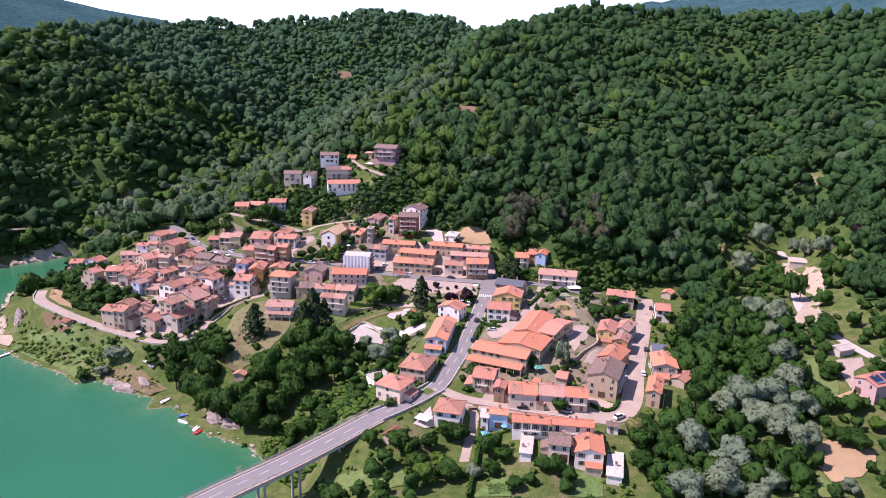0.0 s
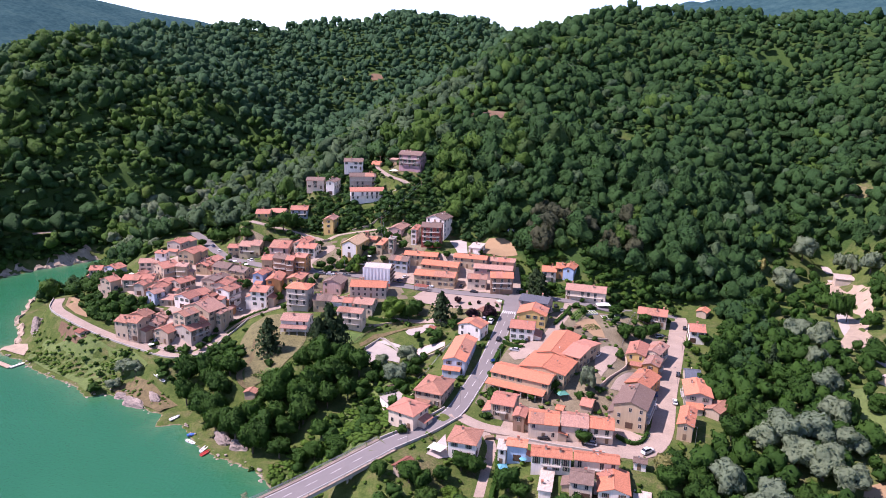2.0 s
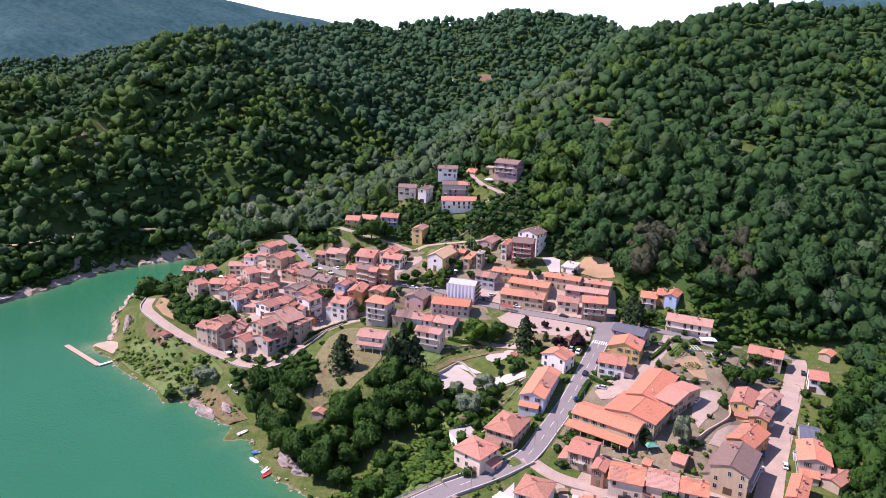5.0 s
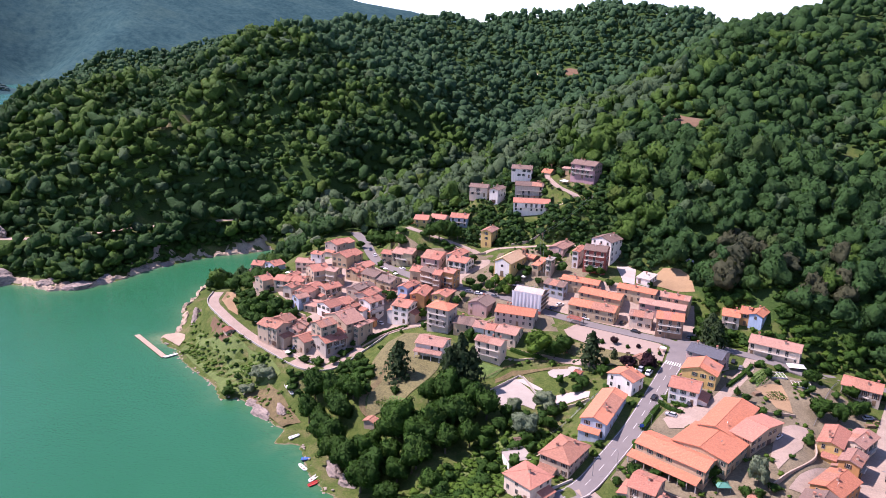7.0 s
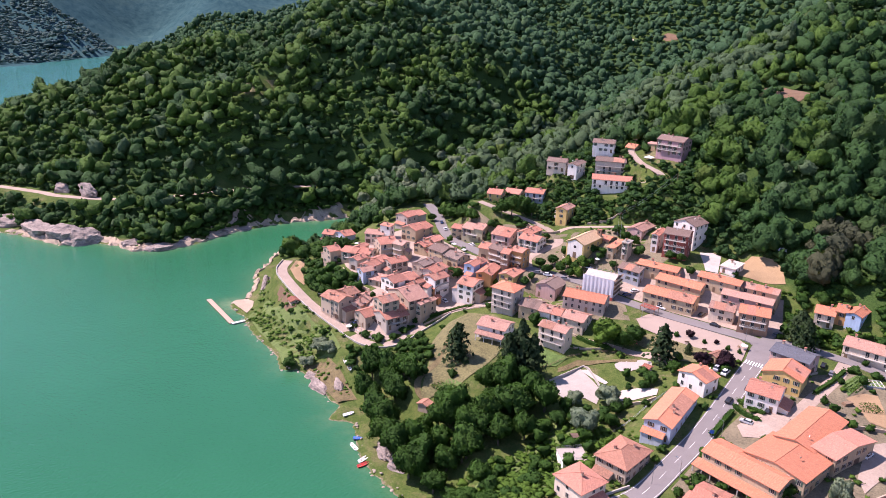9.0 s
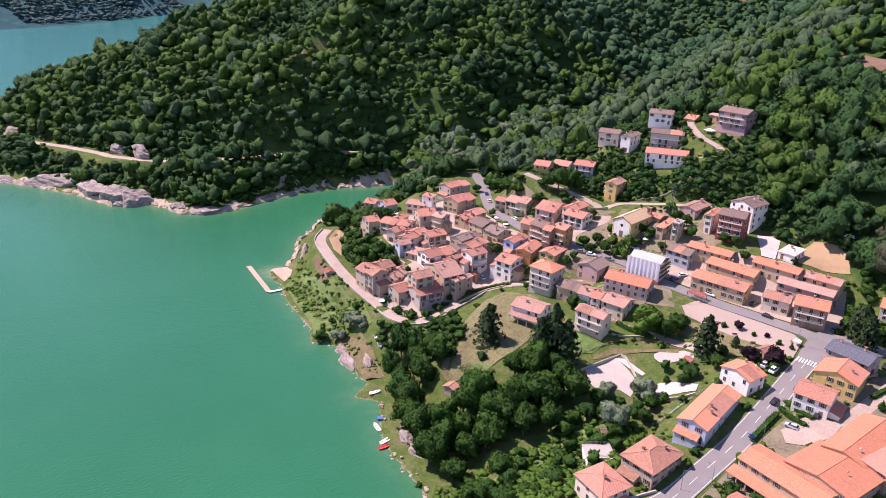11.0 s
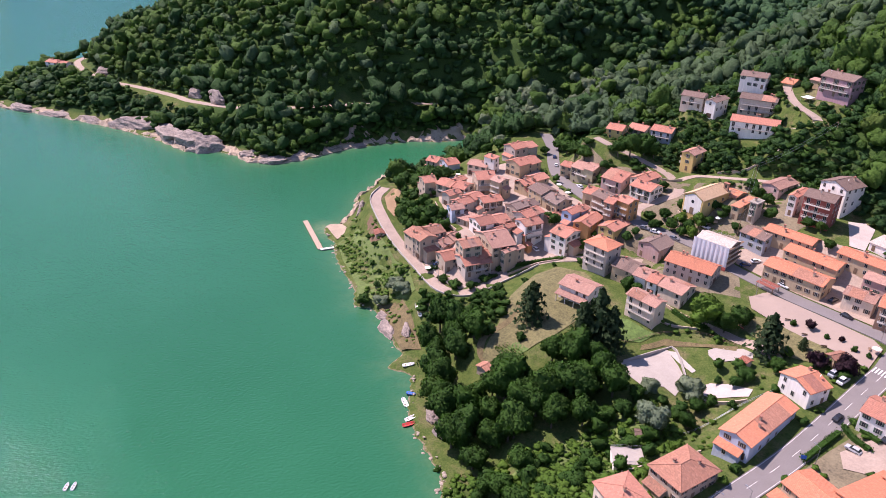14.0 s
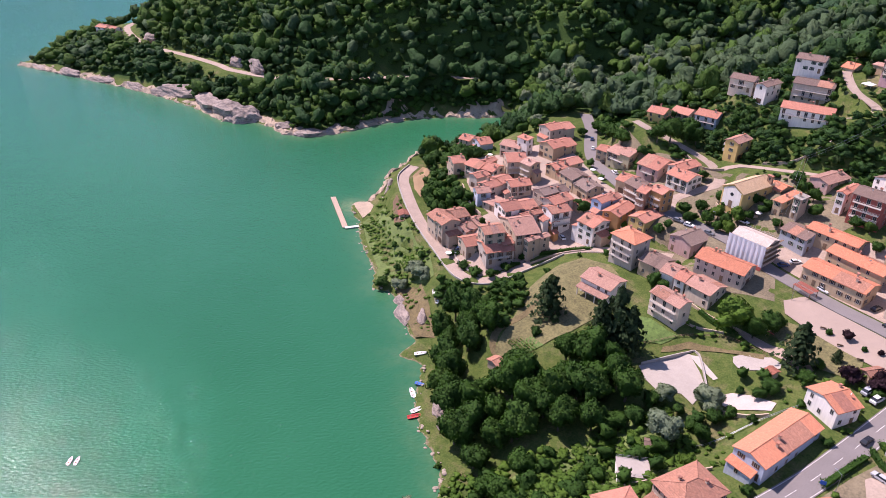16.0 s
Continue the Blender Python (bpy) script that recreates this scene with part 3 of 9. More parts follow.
# ---- roads ----
def smooth_line(line, step=3.0):
    """A Catmull-Rom curve through the corners of a plan line."""
    p = [Vector(q) for q in line]
    p = [p[0] * 2 - p[1]] + p + [p[-1] * 2 - p[-2]]
    out = []
    for a, b, c, d in zip(p, p[1:], p[2:], p[3:]):
        n = max(2, int((c - b).length / step))
        for k in range(n):
            u = k / n
            out.append(0.5 * ((2 * b) + (c - a) * u + (2 * a - 5 * b + 4 * c - d) * u * u + (3 * b - a - 3 * c + d) * u ** 3))
    return out + [p[-2]]


def ribbon(line, left, right, lift, thick=0.25):
    """A strip along a line from left to right of it (metres), with a thickness."""
    v, f = [], []
    for k, p in enumerate(line):
        d = (line[min(k + 1, len(line) - 1)] - line[max(k - 1, 0)])
        side = Vector((d.y, -d.x, 0)).normalized()
        for off, z in ((left, lift - thick), (left, lift), (right, lift), (right, lift - thick)):
            v.append(p + side * off + Vector((0, 0, z)))
    for k in range(len(line) - 1):
        i = 4 * k
        f += [(i + a, i + a + 1, i + a + 5, i + a + 4) for a in range(3)]
    return v, f


def road(name, line, width, material, label, lift=0.16):
    pts = smooth_line(line)
    v, f = ribbon(pts, -width / 2, width / 2, lift, 0.5)
    ob = tagged(new(name, mesh_of(name, v, f, material)), label, "road", kind="structure")
    return ob, pts


main, main_pts = road("road_1", MAIN_ROAD[3:], 7.4, ASPHALT, "grey asphalt main road climbing from the bridge", 0.2)
road("road_2", PIAZZA_ROAD, 6.6, ASPHALT, "grey asphalt road past the piazza into the village", 0.36)
road("road_3", CHURCH_ROAD, 4.6, PALE_ROAD, "pale paved lane climbing past the church", 0.14)
road("road_4", CHURCH_LANE, 3.6, PALE_ROAD, "pale lane beside the church", 0.12)
road("road_5", UPPER_ROAD, 4.2, PALE_ROAD, "pale hillside road to the upper houses", 0.12)
road("road_6", PROMENADE, 5.2, PALE_ROAD, "pale lakeside road curving round the old village", 0.12)
road("road_7", CROSS_ROAD, 5.4, ASPHALT, "grey asphalt side road below the wooded hill", 0.34)
road("road_8", SCHOOL_ROAD, 4.8, PALE_ROAD, "pale lane down to the school yard", 0.11)
road("road_9", EAST_STREET, 8.0, PALE_ROAD, "wide pale concrete street with parked cars", 0.14)
road("road_10", BACK_LANE, 4.5, ASPHALT, "narrow grey lane at the wood's edge", 0.11)
road("road_11", LOW_STREET, 5.2, PALE_ROAD, "pale street between the terraced houses", 0.12)
road("road_12", LOW_LANE, 3.2, PALE_ROAD, "narrow pale lane down to the gardens", 0.1)
road("road_13", VALLEY_TRACK, 5.0, GRAVEL, "pale gravel track along the valley", 0.1)
road("road_14", HILL_ROAD, 6.0, PALE_ROAD, "pale road cut into the wooded lakeside hill", 0.1)


def marking(name, pts, left, right, lift):
    v, f = ribbon(pts, left, right, lift, 0.015)
    child(name, mesh_of(name, v, f, WHITE_PAINT), main)


fine = smooth_line(MAIN_ROAD[3:], 1.0)
marking("edge_line", fine[:-6], -3.35, -3.22, 0.222)
marking("edge_line", fine[:-6], 3.22, 3.35, 0.222)
for k in range(4, len(fine) - 12, 9):
    marking("centre_dash", fine[k:k + 5], -0.07, 0.07, 0.222)


# ---- bare bank along the far shore ----
def bank(name, line, reach, label):
    pts = resample(line, 1.6)
    f = []
    n = 10
    X, Y, K = [], [], []
    for k, p in enumerate(pts):
        a, b = pts[max(k - 3, 0)], pts[min(k + 3, len(pts) - 1)]
        d = Vector((b[0] - a[0], b[1] - a[1])).normalized()
        wide = reach * (0.7 + 0.45 * math.sin(k * 0.16) + 0.3 * math.sin(k * 0.43 + 1) + 0.15 * math.sin(k * 1.1))
        for i in range(n):
            s = -1.5 + 0.7 * math.sin(k * 0.9) + (max(wide, 1.0) + 1.5) * i / (n - 1)
            X.append(p[0] + d.y * s)
            Y.append(p[1] - d.x * s)
            K.append(i)
    X, Y, K = np.array(X), np.array(Y), np.array(K)
    lump = 0.8 * wave(X, Y, 9, 81) + 0.55 * wave(X, Y, 4, 82) + 0.3 * wave(X, Y, 2.2, 83)
    Z = np.where(K == 0, -0.8, np.where(K == n - 1, ground(X, Y) - 0.6, np.maximum(ground(X, Y), 0.2) + 0.4 + lump))
    for k in range(len(pts) - 1):
        for i in range(n - 1):
            q = k * n + i
            f.append((q, q + 1, q + n + 1, q + n))
    return tagged(new(name, mesh_of(name, np.stack([X, Y, Z], 1).tolist(), f, BANK)), label, "bank", kind="structure")


bank("bank_inlet", SHORE_NORTH[1:9], 10.0, "bare tan rock and earth bank at the water's edge")
bank("bank_north", SHORE_NORTH[8:17], 7.0, "bare tan rock and earth bank at the water's edge")
bank("bank_village", SHORE_SOUTH[23:28], 2.2, "pale rock bank below the lakeside road")
# ---- houses ----
def window_mesh(w, h, shut):
    """Frame, mullion, sill and, where shut names a paint, a pair of open shutters, as one joined piece."""
    xs_ = [-w - 0.1, -w / 2 - 0.1, -w / 2, -0.03, 0.03, w / 2, w / 2 + 0.1, w + 0.1]
    zs_ = [-0.12, 0, h, h + 0.1]
    cells = {(i, 0): 0 for i in range(1, 6)}
    cells.update({(i, 2): 0 for i in range(1, 6)})
    cells.update({(1, 1): 0, (3, 1): 0, (5, 1): 0})
    if shut:
        cells.update({(0, 1): 1, (6, 1): 1})
    v = [(x, y, z) for y in (-0.08, 0.02) for z in zs_ for x in xs_]
    at = lambda i, k, back=0: back * 32 + k * 8 + i
    f, sl = [], []
    for (i, k), slot in cells.items():
        f.append((at(i, k), at(i + 1, k), at(i + 1, k + 1), at(i, k + 1)))
        for di, dk, p_, q_ in ((-1, 0, (i, k + 1), (i, k)), (1, 0, (i + 1, k), (i + 1, k + 1)), (0, -1, (i, k), (i + 1, k)), (0, 1, (i + 1, k + 1), (i, k + 1))):
            if (i + di, k + dk) not in cells:
                f.append((at(*q_), at(*p_), at(*p_, 1), at(*q_, 1)))
        sl += [slot] * (len(f) - len(sl))
    me = mesh_of("window", v, f, [FRAME_STONE, {"g": SHUTTER_GREEN, "b": SHUTTER_BROWN, "-": FRAME_STONE}[shut or "-"]], sl)
    bm = bmesh.new()
    bm.from_mesh(me)
    bmesh.ops.delete(bm, geom=[q for q in bm.verts if not q.link_faces], context="VERTS")
    bm.to_mesh(me)
    bm.free()
    return me


def pane_mesh(w, h):
    return Solid().box(-w / 2, -0.02, 0, w / 2, 0.015, h).mesh("pane", GLASS)


WIN = {"tall": (0.95, 1.45), "door": (1.15, 2.25)}
WIN_MESH = {(k, c): window_mesh(w, h, "" if c == "-" else c) for k, (w, h) in WIN.items() for c in "gb-"}
PANE_MESH = {k: pane_mesh(w, h) for k, (w, h) in WIN.items()}
DOOR_MESH = Solid().box(-0.6, -0.06, 0, 0.6, 0.02, 2.2).box(-0.5, -0.09, 0.2, -0.05, -0.06, 2.0).box(0.05, -0.09, 0.2, 0.5, -0.06, 2.0).mesh("door", WOOD)
GARAGE_MESH = Solid().box(-1.3, -0.06, 0, 1.3, 0.02, 2.3).box(-1.2, -0.09, 0.1, 1.2, -0.06, 0.75).box(-1.2, -0.09, 0.82, 1.2, -0.06, 1.5).box(-1.2, -0.09, 1.57, 1.2, -0.06, 2.2).mesh("garage_door", SHUTTER_BROWN)


def chimney_mesh(h):
    s = Solid().box(-0.32, -0.32, -1.2, 0.32, 0.32, h).box(-0.42, -0.42, h, 0.42, 0.42, h + 0.12, 1)
    for a in (-0.3, 0.2):
        s.box(a, -0.3, h + 0.12, a + 0.1, 0.3, h + 0.4)
    return s.box(-0.45, -0.4, h + 0.4, 0.45, 0.4, h + 0.5, 1).mesh("chimney", [WALLS["stone"], ROOFS["red"]])


CHIMNEYS = [chimney_mesh(0.7), chimney_mesh(1.0)]
DISH_MESH = Solid().tube((0, 0, 0), (0, 0, 1.1), 0.03, 0.03, 5, 1).tube((0, -0.12, 1.1), (0, 0.02, 1.15), 0.42, 0.16, 10).mesh("satellite_dish", [FRAME_WHITE, METAL])


def balcony_mesh(w, d=1.2):
    s = Solid().box(-w / 2, -d, -0.16, w / 2, 0, 0.0)
    for z in (0.95, 0.5):
        s.box(-w / 2, -d, z, w / 2, -d + 0.05, z + 0.05, 1)
        s.box(-w / 2, -d, z, -w / 2 + 0.05, 0, z + 0.05, 1)
        s.box(w / 2 - 0.05, -d, z, w / 2, 0, z + 0.05, 1)
    k = max(3, int(w / 0.5))
    for i in range(k + 1):
        x = -w / 2 + (w - 0.05) * i / k
        s.box(x, -d, 0, x + 0.05, -d + 0.05, 0.95, 1)
    return s.mesh("balcony", [CONCRETE, FRAME_WHITE])


def gable_wall(w, d, h, rise, base):
    """Walls of a house with its ridge along x."""
    s = Solid()
    x, y = w / 2, d / 2
    p = [(-x, -y, -base), (x, -y, -base), (x, y, -base), (-x, y, -base), (-x, -y, h), (x, -y, h), (x, y, h), (-x, y, h), (-x, 0, h + rise), (x, 0, h + rise)]
    return s.hull(p, [(3, 2, 1, 0), (0, 1, 5, 4), (2, 3, 7, 6), (1, 2, 6, 9, 5), (3, 0, 4, 8, 7), (4, 5, 9, 8), (6, 7, 8, 9)])


def slab(s, quad, t, slot=0):
    """A roof slope of thickness t under the four given corners."""
    low = [Vector(q) - Vector((0, 0, t)) for q in quad]
    n = len(quad)
    s.hull(list(quad) + low, [tuple(range(n)), tuple(range(2 * n - 1, n - 1, -1))] + [(i, n + i, n + (i + 1) % n, (i + 1) % n) for i in range(n)], slot)


def gable_roof(w, d, h, rise, over=0.55, t=0.22):
    s = Solid()
    x, y = w / 2 + over * 0.7, d / 2 + over
    drop = rise * over / (d / 2)
    top = h + rise + 0.2
    for sg in (-1, 1):
        q = [(-x, sg * y, h - drop + 0.2), (x, sg * y, h - drop + 0.2), (x, 0, top), (-x, 0, top)]
        slab(s, q if sg < 0 else q[::-1], t)
    n = max(2, int(w / 1.2))
    for k in range(n):
        a = -x + 2 * x * k / n
        s.tube((a, 0, top - 0.02), (a + 2 * x / n + 0.08, 0, top + 0.02), 0.15, 0.12, 6)
    return s


def hip_roof(w, d, h, rise, over=0.6, t=0.22):
    s = Solid()
    x, y, r = w / 2 + over, d / 2 + over, max(0.0, w / 2 - d / 2)
    z0, z1 = h + 0.0, h + rise + 0.2
    a, b, c, e = (-x, -y, z0), (x, -y, z0), (x, y, z0), (-x, y, z0)
    p, q = (-r, 0, z1), (r, 0, z1)
    if r < 0.05:
        for u, v in ((a, b), (b, c), (c, e), (e, a)):
            slab(s, [u, v, p], t)
    else:
        slab(s, [a, b, q, p], t)
        slab(s, [c, e, p, q], t)
        slab(s, [b, c, q], t)
        slab(s, [e, a, p], t)
        s.tube((-r, 0, z1), (r, 0, z1), 0.14, 0.14, 6)
    for u, v in ((a, p), (b, q), (c, q), (e, p)):
        s.tube(u, v, 0.12, 0.12, 6)
    return s


HOUSE_N = [0]
BUILT, HOUSES = [], []


def house(x, y, z, w, d, turn, storeys, roof, wall, tiles, balconies=0, label="", name="house", rise=None, chimneys=1, windows=True, group="village houses", annex=None):
    """A house: w along its own x (the ridge), d deep; its front looks to its own -y."""
    HOUSE_N[0] += 1
    rnd = random.Random(HOUSE_N[0] * 7 + 1)
    floor = 2.75
    h, z = storeys * floor + 0.1, z + storeys * 0.25
    HOUSES.append((x, y, math.hypot(w, d) / 2))
    BUILT.append((x, y, math.hypot(w, d) / 2))
    ob = thing(name, pose(x, y, z, 0, 0, turn), label or f"{storeys}-storey {wall} plastered house with {tiles} tiled roof", "house", group)
    part_front = 0.86
    if not balconies and windows and storeys > 1 and name == "house" and random.Random(HOUSE_N[0] * 31).random() < 0.35:
        balconies, part_front = 1, random.Random(HOUSE_N[0] * 37).uniform(0.35, 0.6)
    rise = rise if rise is not None else (d / 2) * rnd.uniform(0.30, 0.37)
    vary = random.Random(HOUSE_N[0] * 13 + 5)
    if annex is None:
        annex = vary.choice(("", "end", "end", "back", "other", "both")) if windows and name == "house" and roof != "flat" and (x < -100 or y < 330) else ""
    if roof == "gable" and w > 11 and name == "house" and x < -100:
        # two dwellings under one row, the second with its eaves a little higher or lower
        cut = w * vary.uniform(0.42, 0.6)
        step = vary.choice((-0.9, -0.6, 0.6, 0.9))
        for a, b, dh in ((-w / 2, -w / 2 + cut, 0.0), (-w / 2 + cut, w / 2, step)):
            k = d * (1.0 if dh == 0 else 0.95)
            m = pose((a + b) / 2, 0, 0)
            child("wall", gable_wall(b - a, k, h + dh, rise, 3.0).mesh("wall", WALLS[wall]), ob, m)
            child("roof", gable_roof(b - a, k, h + dh, rise, 0.5).mesh("roof", ROOFS[tiles]), ob, m)
    elif roof == "gable":
        child("wall", gable_wall(w, d, h, rise, 3.0).mesh("wall", WALLS[wall]), ob)
        child("roof", gable_roof(w, d, h, rise).mesh("roof", ROOFS[tiles]), ob)
    elif roof == "hip":
        child("wall", Solid().box(-w / 2, -d / 2, -3, w / 2, d / 2, h).mesh("wall", WALLS[wall]), ob)
        child("roof", hip_roof(w, d, h, rise).mesh("roof", ROOFS[tiles]), ob)
    else:
        child("wall", Solid().box(-w / 2, -d / 2, -3, w / 2, d / 2, h).mesh("wall", WALLS[wall]), ob)
        s = Solid()
        slab(s, [(-w / 2 - 0.4, -d / 2 - 0.4, h + 0.15), (w / 2 + 0.4, -d / 2 - 0.4, h + 0.15), (w / 2 + 0.4, d / 2 + 0.4, h + 0.7), (-w / 2 - 0.4, d / 2 + 0.4, h + 0.7)], 0.2)
        child("roof", s.mesh("roof", ROOFS[tiles]), ob)
    if roof == "gable" and name == "house" and w > 7 and vary.random() < 0.55 and not (w > 11 and name == "house" and x < -100):
        # a stretch of one slope relaid with other tiles
        sg, span = vary.choice((-1, 1)), w * vary.uniform(0.25, 0.55)
        x0 = vary.uniform(-w / 2 + 0.1, w / 2 - 0.1 - span)
        fall = lambda v: h + rise * (1 - v / (d / 2)) + 0.25
        q = [(x0, sg * (d / 2 + 0.5), fall(d / 2 + 0.5)), (x0 + span, sg * (d / 2 + 0.5), fall(d / 2 + 0.5)), (x0 + span, sg * 0.15, fall(0.15)), (x0, sg * 0.15, fall(0.15))]
        s = Solid()
        slab(s, q if sg < 0 else q[::-1], 0.045)
        other = {"red": ("orange", "brownred"), "orange": ("red", "brownred"), "pink": ("red", "brownred"), "brown": ("brownred", "brown"), "brownred": ("red", "pink")}.get(tiles, (tiles,))
        child("roof_patch", s.mesh("roof_patch", ROOFS[vary.choice(other)]), ob, label="relaid tiles of another tone")
    if windows:
        tint = rnd.choice("gb--")
        bal = {}
        for side, (length, depth, rot) in enumerate(((w, d, 0), (d, w, 90), (w, d, 180), (d, w, 270))):
            n = max(1, int((length - 0.8) / (2.9 if side != 2 else 3.8)))
            for st in range(storeys):
                door_at = rnd.randrange(n) if st == 0 else -1
                for k in range(n):
                    if rnd.random() < (0.22 if side != 2 else 0.4):
                        continue
                    u = -length / 2 + length * (k + 0.5) / n + rnd.uniform(-0.2, 0.2)
                    m = pose(0, 0, 0, 0, 0, rot) @ pose(u, -depth / 2 - 0.01, st * floor)
                    if k == door_at:
                        big = length / n > 3.2 and rnd.random() < 0.5
                        child("garage_door" if big else "door", GARAGE_MESH if big else DOOR_MESH, ob, m)
                        continue
                    kind = "door" if (balconies and side == 0 and st > 0) else "tall"
                    m = m @ pose(0, 0, 0.05 if kind == "door" else 1.0)
                    fr = child("window", WIN_MESH[kind, tint if side != 2 else "-"], ob, m)
                    child("pane", PANE_MESH[kind], fr)
        if balconies:
            for st in range(1, storeys):
                key = round(w * part_front, 1)
                if key not in bal:
                    bal[key] = balcony_mesh(key)
                child("balcony", bal[key], ob, pose(0, -d / 2, st * floor))
    for side in {"end": (1,), "other": (3,), "back": (2,), "front": (0,), "both": (1, 3)}.get(annex, ()):
        length, depth = (w, d) if side in (0, 2) else (d, w)
        reach, top = vary.uniform(1.8, 3.2), (storeys - (1 if storeys > 1 else 0)) * floor - vary.uniform(0.0, 0.8)
        span = length * vary.uniform(0.5, 0.85)
        if annex == "front":
            reach, top, span = 2.6, 3.1, length * 0.96
        m = pose(0, 0, 0, 0, 0, (0, 90, 180, 270)[side]) @ pose(0 if annex == "front" else vary.uniform(-0.5, 0.5) * (length - span), -depth / 2, 0)
        if annex == "front":
            for k in range(4):
                x0 = -span / 2 + 0.2 + (span - 0.7) * k / 3
                child("pillar", Solid().box(x0, -reach, -3, x0 + 0.3, -reach + 0.3, top - 0.45).mesh("pillar", WALLS[wall]), ob, m)
        else:
            child("annex", Solid().hull([(-span / 2, -reach, -3), (span / 2, -reach, -3), (span / 2, 0.05, -3), (-span / 2, 0.05, -3), (-span / 2, -reach, top - 0.5), (span / 2, -reach, top - 0.5), (span / 2, 0.05, top + 0.3), (-span / 2, 0.05, top + 0.3)],
                                        [(0, 1, 5, 4), (1, 2, 6, 5), (3, 0, 4, 7), (4, 5, 6, 7)]).mesh("annex", WALLS[vary.choice((wall, wall, "stone"))]), ob, m)
            if top > 2.5:
                fr = child("window", WIN_MESH["tall", "-"], ob, m @ pose(vary.uniform(-0.25, 0.25) * span, -reach - 0.01, top - 2.3))
                child("pane", PANE_MESH["tall"], fr)
        s = Solid()
        slab(s, [(-span / 2 - 0.3, -reach - 0.4, top - 0.42), (span / 2 + 0.3, -reach - 0.4, top - 0.42), (span / 2 + 0.3, 0.02, top + 0.52), (-span / 2 - 0.3, 0.02, top + 0.52)], 0.16)
        child("annex_roof", s.mesh("annex_roof", ROOFS[tiles]), ob, m)
    for k in range(chimneys):
        cx_, cy_ = rnd.uniform(-0.38, 0.38) * w, rnd.choice((-1, 1)) * rnd.uniform(0.05, 0.26) * d
        cz = h + rise * (1 - abs(cy_) / (d / 2)) + 0.2 if roof != "flat" else h + 0.4
        child("chimney", CHIMNEYS[HOUSE_N[0] % 2], ob, pose(cx_, cy_, cz))
    if rnd.random() < 0.6 and windows:
        child("satellite_dish", DISH_MESH, ob, pose(rnd.uniform(-0.4, 0.4) * w, -d * 0.2, h + (rise * 0.6 if roof != "flat" else 0.3) + 0.15, 0, 0, rnd.uniform(-40, 40)))
    return ob


# the old village, the upper houses, the rows by the piazza and the lower town
house(-169.4, 432.4, 30.2, 16.0, 9.7, -105, 2, "gable", "grey", "red", chimneys=2, label="two-storey grey house with red clay-tiled roof")
house(-156.3, 415.7, 28.8, 15.6, 10.5, -100, 2, "gable", "tan", "red", chimneys=2, label="two-storey tan house with red clay-tiled roof")
house(-140.5, 399.6, 28.3, 16.0, 7.5, -104, 2, "gable", "tan", "red", chimneys=2, label="two-storey tan house with red clay-tiled roof")
house(-123.4, 389.2, 28.4, 21.0, 9.7, -20, 2, "gable", "tan", "brown", chimneys=2, label="two-storey tan house with dark brown tiled roof")
house(-133.7, 425.0, 30.3, 7.2, 7.5, -1, 2, "gable", "tan", "red", label="two-storey tan house with red clay-tiled roof")
house(-122.5, 423.1, 32.4, 13.1, 11.3, -8, 2, "gable", "olive", "pink", chimneys=2, label="two-storey olive-tan house with faded pinkish tiled roof")
house(-172.2, 409.6, 26.3, 6.6, 4.4, -4, 3, "flat", "white", "red", label="three-storey white house with red clay-tiled roof")
house(-179.1, 409.1, 24.2, 10.9, 8.7, 12, 2, "gable", "cream", "pink", label="two-storey cream house with faded pinkish tiled roof")
house(-212.6, 411.7, 14.8, 6.9, 8.8, 9, 3, "gable", "stone", "red", label="three-storey bare stone house with red clay-tiled roof")
house(-201.1, 410.3, 19.6, 7.3, 9.9, 67, 2, "gable", "blue", "red", label="two-storey pale blue-grey house with red clay-tiled roof")
house(-184.6, 372.5, 21.2, 6.3, 8.7, 61, 3, "gable", "stone", "red", label="three-storey bare stone house with red clay-tiled roof")
house(-172.8, 374.4, 24.9, 8.6, 8.9, 2, 2, "gable", "stone", "red", label="two-storey bare stone house with red clay-tiled roof")
house(-171.1, 380.6, 25.6, 6.9, 4.4, -92, 2, "gable", "grey", "red", label="two-storey grey house with red clay-tiled roof")
house(-165.1, 376.3, 25.0, 7.0, 9.1, 6, 2, "gable", "cream", "red", label="two-storey cream house with red clay-tiled roof")
house(-159.7, 386.1, 26.0, 9.2, 11.4, 51, 3, "gable", "stone", "red", balconies=1, label="three-storey bare stone house with red clay-tiled roof and balconies")
house(-149.3, 384.8, 26.8, 6.1, 6.7, -6, 3, "gable", "tan", "pink", balconies=1, label="three-storey tan house with faded pinkish tiled roof and balconies")
house(-163.8, 365.7, 24.9, 7.5, 5.5, -100, 2, "gable", "grey", "red", label="two-storey grey house with red clay-tiled roof")
house(-153.2, 364.9, 25.3, 14.4, 8.0, -99, 2, "gable", "cream", "red", chimneys=2, label="two-storey cream house with red clay-tiled roof")
house(-144.3, 370.0, 25.8, 9.9, 7.6, 62, 2, "gable", "grey", "red", label="two-storey grey house with red clay-tiled roof")
house(-152.5, 354.7, 24.3, 6.1, 6.4, 60, 2, "gable", "blue", "pink", label="two-storey pale blue-grey house with faded pinkish tiled roof")
house(-133.3, 355.5, 23.8, 16.0, 9.8, 68, 2, "gable", "white", "red", chimneys=2, label="two-storey white house with red clay-tiled roof")
